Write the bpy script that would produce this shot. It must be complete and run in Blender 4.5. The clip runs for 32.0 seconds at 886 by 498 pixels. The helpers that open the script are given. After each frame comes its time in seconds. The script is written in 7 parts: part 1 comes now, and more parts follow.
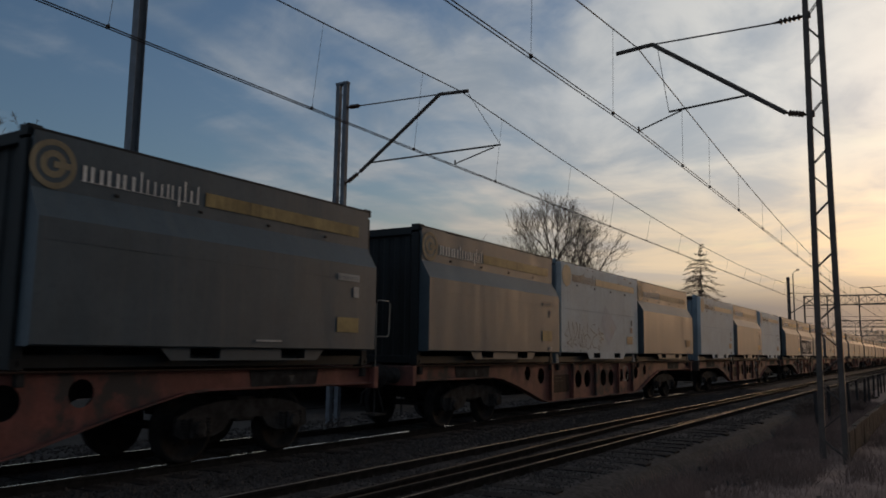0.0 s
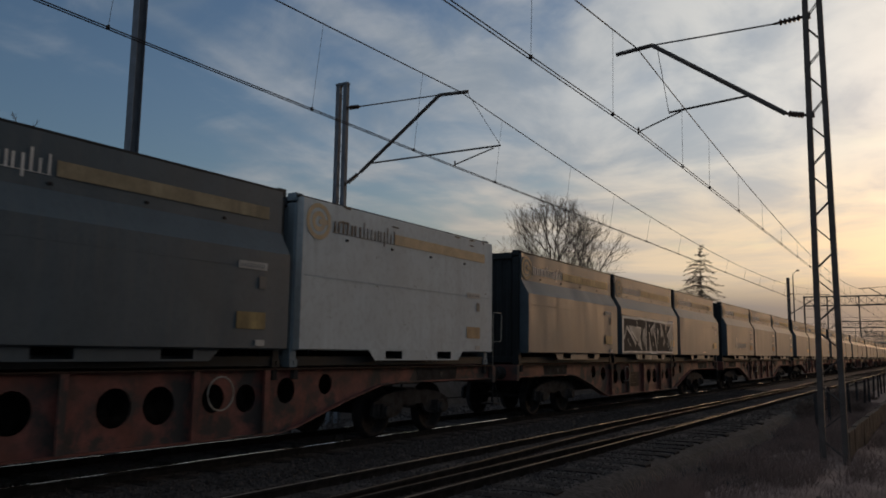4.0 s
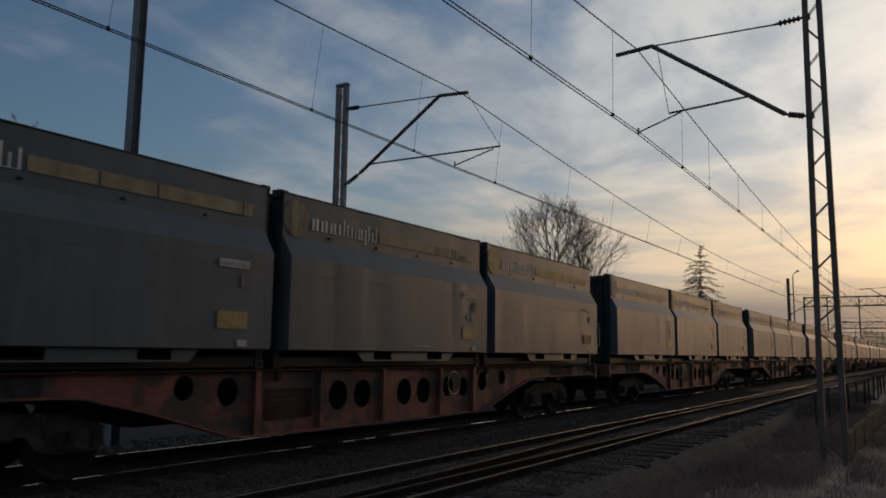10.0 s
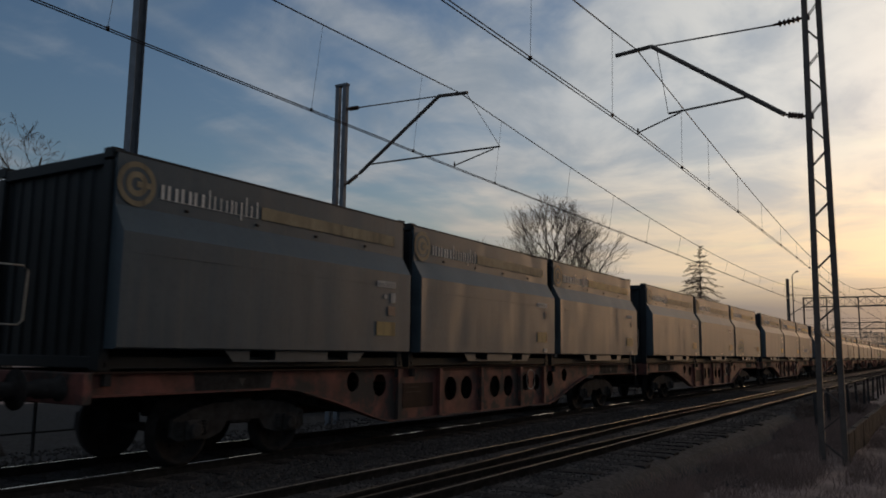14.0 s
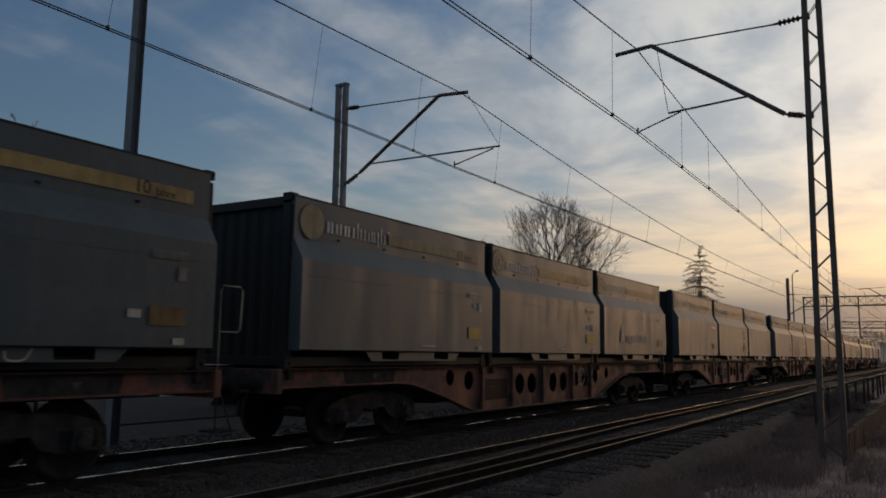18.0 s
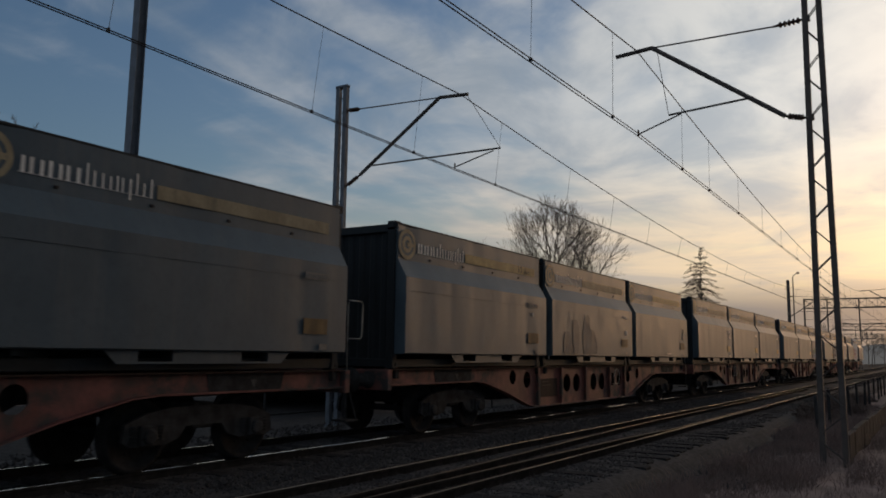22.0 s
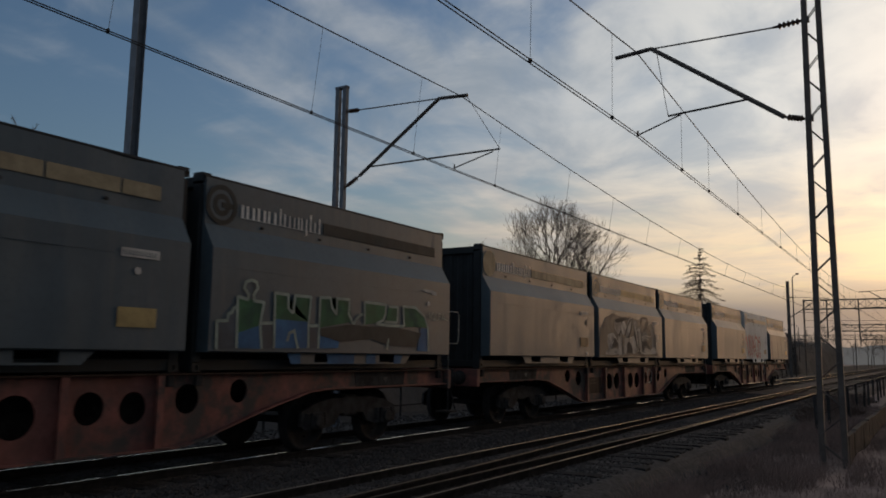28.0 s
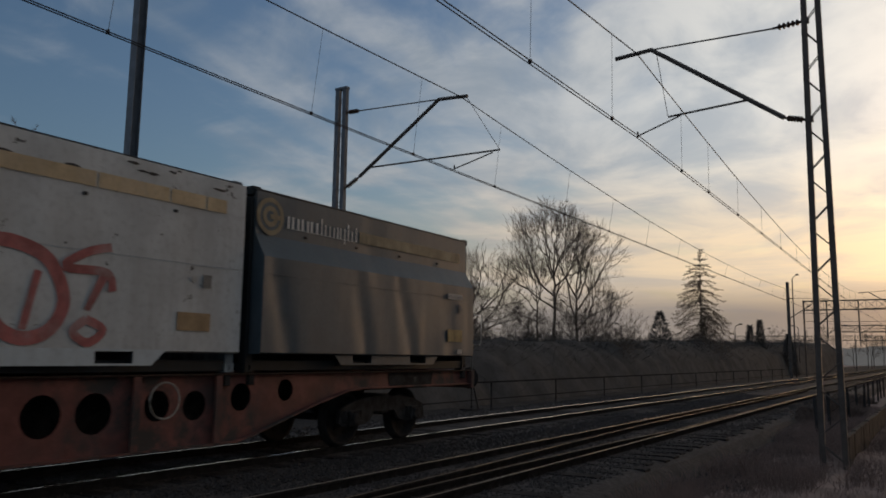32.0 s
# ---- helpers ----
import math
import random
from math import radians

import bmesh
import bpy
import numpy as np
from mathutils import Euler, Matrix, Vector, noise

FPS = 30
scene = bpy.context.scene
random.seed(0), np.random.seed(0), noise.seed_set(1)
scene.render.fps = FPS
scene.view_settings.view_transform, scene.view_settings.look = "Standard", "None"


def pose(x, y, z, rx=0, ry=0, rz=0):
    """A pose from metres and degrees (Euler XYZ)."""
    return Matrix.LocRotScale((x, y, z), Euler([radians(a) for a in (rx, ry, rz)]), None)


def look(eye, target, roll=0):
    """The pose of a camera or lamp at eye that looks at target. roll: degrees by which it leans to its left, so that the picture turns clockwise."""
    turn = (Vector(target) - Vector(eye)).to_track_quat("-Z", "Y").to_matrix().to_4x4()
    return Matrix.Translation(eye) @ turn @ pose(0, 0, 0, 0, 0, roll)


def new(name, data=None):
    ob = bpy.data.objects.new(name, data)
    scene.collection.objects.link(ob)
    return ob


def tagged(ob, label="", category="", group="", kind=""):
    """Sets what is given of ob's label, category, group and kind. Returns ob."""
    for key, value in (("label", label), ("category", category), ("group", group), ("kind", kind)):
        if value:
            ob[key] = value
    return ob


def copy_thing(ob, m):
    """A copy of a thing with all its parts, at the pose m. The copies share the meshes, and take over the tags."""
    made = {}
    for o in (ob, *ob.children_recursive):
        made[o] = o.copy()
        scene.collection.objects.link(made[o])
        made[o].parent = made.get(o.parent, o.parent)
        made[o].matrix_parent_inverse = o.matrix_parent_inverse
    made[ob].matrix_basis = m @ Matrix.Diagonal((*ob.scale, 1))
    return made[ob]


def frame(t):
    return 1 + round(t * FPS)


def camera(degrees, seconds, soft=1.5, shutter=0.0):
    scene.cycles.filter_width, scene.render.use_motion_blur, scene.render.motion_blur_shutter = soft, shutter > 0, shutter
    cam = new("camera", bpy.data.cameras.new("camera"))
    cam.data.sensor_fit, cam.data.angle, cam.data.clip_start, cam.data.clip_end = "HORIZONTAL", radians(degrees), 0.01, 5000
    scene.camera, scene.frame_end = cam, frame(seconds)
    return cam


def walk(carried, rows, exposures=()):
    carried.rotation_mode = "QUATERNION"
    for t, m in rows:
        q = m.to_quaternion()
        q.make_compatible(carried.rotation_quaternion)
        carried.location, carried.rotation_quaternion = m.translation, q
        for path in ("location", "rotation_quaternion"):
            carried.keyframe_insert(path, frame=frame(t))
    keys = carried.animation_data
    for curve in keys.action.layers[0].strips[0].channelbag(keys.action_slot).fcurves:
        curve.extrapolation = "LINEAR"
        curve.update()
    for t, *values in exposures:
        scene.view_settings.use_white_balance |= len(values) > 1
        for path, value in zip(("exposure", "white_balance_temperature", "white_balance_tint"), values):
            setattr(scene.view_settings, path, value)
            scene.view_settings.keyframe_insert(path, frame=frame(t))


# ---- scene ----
CAM_EYE = (0.0, 0.0, 1.518)
YAW, PITCH, ROLL = 32.15, 7.39, 0.757


def aim(t, drop, side=0.0):
    """Camera pose whose picture has sunk by drop and moved by side since the start."""
    yaw, pitch = radians(YAW + side * 0.0412), radians(PITCH + drop * 0.0412)
    fwd = Vector((-math.sin(yaw) * math.cos(pitch), math.cos(yaw) * math.cos(pitch), math.sin(pitch)))
    return t, look(CAM_EYE, Vector(CAM_EYE) + fwd, ROLL)


cam = camera(58.83, 32.0, soft=1.75, shutter=0.12)
walk(cam, [aim(*r) for r in (
    (0, 0), (2, 0.1, 0.2), (3, 0.5, 0.1), (3.5, 0.9), (5.5, 1.7, -0.3), (6, 1.2, -0.5), (7, 1.1, -0.3), (7.5, 2.3), (9, 2.6), (10, 2.5, -0.2),
    (11, 1.1, -0.6), (12, 1.1, -0.4), (12.5, 2.2, -0.2), (13, 2.2, -0.5), (14, 3.0, -1.0), (14.5, 2.5, -0.9), (16.5, 2.2, -0.9), (17, 1.4, -1.0),
    (18, 2.1, -1.0), (18.5, 3.9, -0.4), (19, 4.9), (20, 4.6, -0.3), (21, 5.3, -0.1), (22, 5.6, -0.2), (23, 5.7, -0.3), (24, 6.8, -0.9),
    (25, 6.5, -0.8), (25.5, 6.0, -0.9), (27.5, 7.5, -1.0), (28, 7.2, -1.0), (29, 8.1, -0.9), (30, 8.5, -0.9), (32, 8.7, -1.1))],
     exposures=[(0, 0.0), (17.8, 0.0), (18.8, 0.10), (32, 0.10)])

# ---- sky, sun ----
SUN_AZ, SUN_EL = 12.0, 7.0         # degrees right of the track's far end; above the horizon


def direction(az, el):
    return Vector((math.sin(radians(az)) * math.cos(radians(el)), math.cos(radians(az)) * math.cos(radians(el)), math.sin(radians(el))))


SUN_DIR, GLOW_DIR = direction(SUN_AZ, SUN_EL), direction(9.0, SUN_EL)


class Nodes:
    """Short hand for building node trees."""

    def __init__(self, tree):
        self.t = tree
        tree.nodes.clear()

    def add(self, kind, **props):
        n = self.t.nodes.new(kind)
        for k, v in props.items():
            if k == "operation":
                n.operation = v
            elif k == "data_type":
                n.data_type = v
            elif k == "blend_type":
                n.blend_type = v
            elif k == "sky_type":
                n.sky_type = v
            elif k == "interpolation":
                n.color_ramp.interpolation = v
        return n

    def put(self, value, socket):
        if hasattr(value, "is_output"):
            self.t.links.new(value, socket)
        else:
            socket.default_value = value

    def math(self, op, a, b=0.0, clamp=False):
        n = self.add("ShaderNodeMath", operation=op)
        n.use_clamp = clamp
        self.put(a, n.inputs[0])
        self.put(b, n.inputs[1])
        return n.outputs[0]

    def vmath(self, op, a, b=(0, 0, 0)):
        n = self.add("ShaderNodeVectorMath", operation=op)
        self.put(a, n.inputs[0])
        self.put(b, n.inputs[1])
        return n.outputs["Value"] if op in ("DOT_PRODUCT", "LENGTH") else n.outputs[0]

    def mix(self, fac, a, b, blend="MIX"):
        n = self.add("ShaderNodeMix", data_type="RGBA", blend_type=blend)
        self.put(fac, n.inputs[0])
        self.put(a if hasattr(a, "is_output") else (*a, 1), n.inputs[6])
        self.put(b if hasattr(b, "is_output") else (*b, 1), n.inputs[7])
        return n.outputs[2]

    def noise(self, vec, scale, detail=4.0, rough=0.55, distort=0.0):
        n = self.add("ShaderNodeTexNoise")
        self.put(vec, n.inputs["Vector"])
        n.inputs["Scale"].default_value, n.inputs["Detail"].default_value = scale, detail
        n.inputs["Roughness"].default_value, n.inputs["Distortion"].default_value = rough, distort
        return n.outputs["Fac"]

    def span(self, v, lo, hi, a=0.0, b=1.0):
        n = self.add("ShaderNodeMapRange")
        n.interpolation_type = "SMOOTHSTEP"
        self.put(v, n.inputs[0])
        if lo > hi:
            lo, hi, a, b = hi, lo, b, a
        for i, x in enumerate((lo, hi, a, b)):
            n.inputs[i + 1].default_value = x
        return n.outputs[0]


def make_world():
    world = bpy.data.worlds.new("dusk_sky")
    scene.world = world
    world.use_nodes = True
    n = Nodes(world.node_tree)
    d = n.add("ShaderNodeTexCoord").outputs["Generated"]
    sep = n.add("ShaderNodeSeparateXYZ")
    n.put(d, sep.inputs[0])
    x, y, z = sep.outputs
    up = n.math("MAXIMUM", z, 0.0)
    sky = n.add("ShaderNodeTexSky", sky_type="NISHITA")
    sky.sun_disc, sky.sun_elevation, sky.sun_rotation = False, radians(SUN_EL), radians(SUN_AZ)
    sky.air_density, sky.dust_density, sky.ozone_density = 1.2, 2.0, 1.5
    clear = n.mix(1.0, sky.outputs[0], (0.068, 0.084, 0.115), "MULTIPLY")
    # nearness to the hidden sun, counted mostly along the horizon
    # the glow spreads farther to the right of the sun than to its left
    spread = n.add("ShaderNodeCombineXYZ")
    n.put(n.math("ADD", n.math("MINIMUM", x, 0.16), n.math("MULTIPLY", n.math("MAXIMUM", n.math("SUBTRACT", x, 0.16), 0.0), 0.55)), spread.inputs[0])
    n.put(y, spread.inputs[1])
    n.put(n.math("MULTIPLY", z, 0.75), spread.inputs[2])
    near = n.vmath("DOT_PRODUCT", n.vmath("NORMALIZE", spread.outputs[0]), tuple(GLOW_DIR))
    near = n.math("MAXIMUM", near, 0.0)
    wide, tight = n.math("POWER", near, 5.0), n.math("POWER", near, 55.0)
    # cloud sheet: lumps high up, drawn out into streaks towards the horizon
    lift = n.math("DIVIDE", 1.0, n.math("ADD", up, 0.12))
    comb = n.add("ShaderNodeCombineXYZ")
    n.put(n.math("MULTIPLY", x, 5.6), comb.inputs[0])
    n.put(n.math("MULTIPLY", y, 5.6), comb.inputs[1])
    n.put(n.math("MULTIPLY", lift, 2.1), comb.inputs[2])
    sheet = comb.outputs[0]
    # long cloud streets that run with the track
    inv = n.math("DIVIDE", 1.0, n.math("ADD", up, 0.10))
    lanes = n.add("ShaderNodeCombineXYZ")
    n.put(n.math("MULTIPLY", n.math("MULTIPLY", x, inv), 1.5), lanes.inputs[0])
    n.put(n.math("MULTIPLY", n.math("MULTIPLY", y, inv), 0.42), lanes.inputs[1])
    big = n.noise(n.vmath("ADD", lanes.outputs[0], (3.4, 1.7, 0.6)), 1.25, 4.0, 0.5, 0.6)
    fine = n.noise(n.vmath("ADD", sheet, (7.3, 2.2, 4.0)), 1.25, 7.0, 0.56, 0.5)
    cover = n.math("ADD", n.math("MULTIPLY", big, 0.55), n.math("MULTIPLY", fine, 0.45))
    low = n.span(z, 0.36, 0.10)
    bias = n.math("ADD", n.math("MULTIPLY", wide, 0.20), n.math("SUBTRACT", n.math("MULTIPLY", low, 0.06), 0.03))
    cover = n.math("MULTIPLY", n.span(n.math("ADD", cover, bias), 0.435, 0.67), 0.93)
    tone = n.span(n.noise(n.vmath("ADD", sheet, (1.0, 9.0, 2.0)), 0.95, 8.0, 0.58, 0.5), 0.33, 0.65)
    warm = n.span(z, 0.30, 0.09)
    shade = n.mix(warm, n.mix(wide, (0.128, 0.178, 0.24), (0.56, 0.585, 0.60)), n.mix(wide, (0.21, 0.245, 0.28), (0.60, 0.57, 0.53)))
    light = n.mix(warm, n.mix(wide, (0.26, 0.295, 0.345), (0.89, 0.86, 0.79)), n.mix(wide, (0.43, 0.41, 0.39), (1.12, 0.86, 0.54)))
    cloud = n.mix(tone, shade, light)
    col = n.mix(cover, clear, cloud)
    # warm belt over the horizon, grey haze under it
    belt = n.span(z, 0.23, 0.09)
    col = n.mix(n.math("MULTIPLY", belt, 0.36), col, n.mix(wide, (0.33, 0.315, 0.30), (1.0, 0.65, 0.34)))
    col = n.mix(n.math("MULTIPLY", n.math("MULTIPLY", n.span(z, 0.108, 0.048), n.span(wide, 0.06, 0.40)), 0.90), col, n.mix(wide, (0.24, 0.235, 0.24), (0.225, 0.180, 0.155)))
    col = n.mix(1.0, col, n.mix(tight, (0, 0, 0), (0.55, 0.26, 0.07)), "ADD")
    # unseen overhead sky, set to dim blue-grey so that little light falls from above
    col = n.mix(n.span(z, 0.47, 0.80), col, n.mix(tone, (0.080, 0.098, 0.122), (0.145, 0.16, 0.18)))
    # unseen sky behind the camera, set dull to keep the end walls dark
    col = n.mix(n.math("MULTIPLY", n.span(y, 0.1, -0.5), 0.6), col, n.mix(tone, (0.19, 0.22, 0.265), (0.28, 0.31, 0.35)))
    # grey added to the unseen right-hand sky, to dim the container shoulders
    col = n.mix(n.math("MULTIPLY", n.math("MULTIPLY", n.span(x, 0.22, 0.60), n.span(z, 0.14, 0.34)), 0.85), col, n.mix(tone, (0.085, 0.094, 0.104), (0.135, 0.14, 0.145)))
    under = n.span(z, -0.02, 0.0)
    col = n.mix(under, (0.03, 0.028, 0.027), col)
    bg = n.add("ShaderNodeBackground")
    n.put(col, bg.inputs[0])
    bg.inputs[1].default_value = 1.0
    out = n.add("ShaderNodeOutputWorld")
    n.put(bg.outputs[0], out.inputs[0])


make_world()
sun = new("sun", bpy.data.lights.new("sun", "SUN"))
sun.data.energy, sun.data.angle, sun.data.color = 0.28, radians(12), (1.0, 0.58, 0.30)
sun.matrix_world = look((0, 0, 60), Vector((0, 0, 60)) - SUN_DIR)

# ---- materials ----


def material(name, col, rough=0.6, metal=0.0, spec=0.5, vary=0.25, scale=6.0, dirt=None, dirt_amount=0.0, streak=False, bump=0.15, bump_scale=40.0, rnd=0.1, chips=0.0, reach=0.42):
    """A worn surface: grain, blotches and optional dirt in vertical streaks."""
    m = bpy.data.materials.new(name)
    m.use_nodes = True
    n = Nodes(m.node_tree)
    co = n.add("ShaderNodeTexCoord").outputs["Object"]
    info = n.add("ShaderNodeObjectInfo").outputs["Random"]
    shift = n.add("ShaderNodeCombineXYZ")
    n.put(n.math("MULTIPLY", info, 37.0), shift.inputs[0])
    n.put(n.math("MULTIPLY", info, 53.0), shift.inputs[1])
    co = n.vmath("ADD", co, shift.outputs[0])
    blot = n.noise(co, scale, 5.0, 0.6)
    grain = n.noise(co, scale * 9, 3.0, 0.6)
    dark = tuple(c * (1 - vary) for c in col)
    pale = tuple(min(1, c * (1 + vary)) for c in col)
    c = n.mix(n.span(blot, 0.3, 0.7), dark, pale)
    c = n.mix(n.math("MULTIPLY", n.span(grain, 0.45, 0.75), 0.35), c, tuple(k * 0.55 for k in col))
    c = n.mix(n.math("MULTIPLY", info, rnd), c, tuple(min(1, k * 1.9) for k in col))
    r = n.math("ADD", rough, n.math("MULTIPLY", n.math("SUBTRACT", blot, 0.5), 0.25), True)
    if dirt:
        v = n.vmath("MULTIPLY", co, (1.0, 2.4, 0.16) if streak else (1.0, 1.0, 1.0))
        s = n.span(n.noise(v, 2.6, 6.0, 0.62, 0.2), reach, reach + 0.32)
        cl = n.span(n.noise(co, 0.55, 3.0, 0.5), 0.3, 0.65)
        s = n.math("MULTIPLY", n.math("MULTIPLY", s, cl), dirt_amount, True)
        c = n.mix(s, c, dirt)
        r = n.math("ADD", r, n.math("MULTIPLY", s, 0.25), True)
    if chips:
        k = n.span(n.noise(n.vmath("MULTIPLY", co, (1, 0.8, 1.2)), 4.2, 6.0, 0.7, 0.3), 0.70 - chips, 0.715 - chips)
        c = n.mix(n.math("MULTIPLY", k, 0.85), c, (0.035, 0.026, 0.022))
    b = n.add("ShaderNodeBsdfPrincipled")
    n.put(c, b.inputs["Base Color"])
    n.put(r, b.inputs["Roughness"])
    b.inputs["Metallic"].default_value = metal
    b.inputs["Specular IOR Level"].default_value = spec
    if bump:
        bp = n.add("ShaderNodeBump")
        bp.inputs["Strength"].default_value, bp.inputs["Distance"].default_value = bump, 0.02
        n.put(n.math("ADD", n.noise(co, bump_scale, 4.0, 0.6), n.math("MULTIPLY", blot, 0.6)), bp.inputs["Height"])
        n.put(bp.outputs[0], b.inputs["Normal"])
    out = n.add("ShaderNodeOutputMaterial")
    n.put(b.outputs[0], out.inputs[0])
    return m


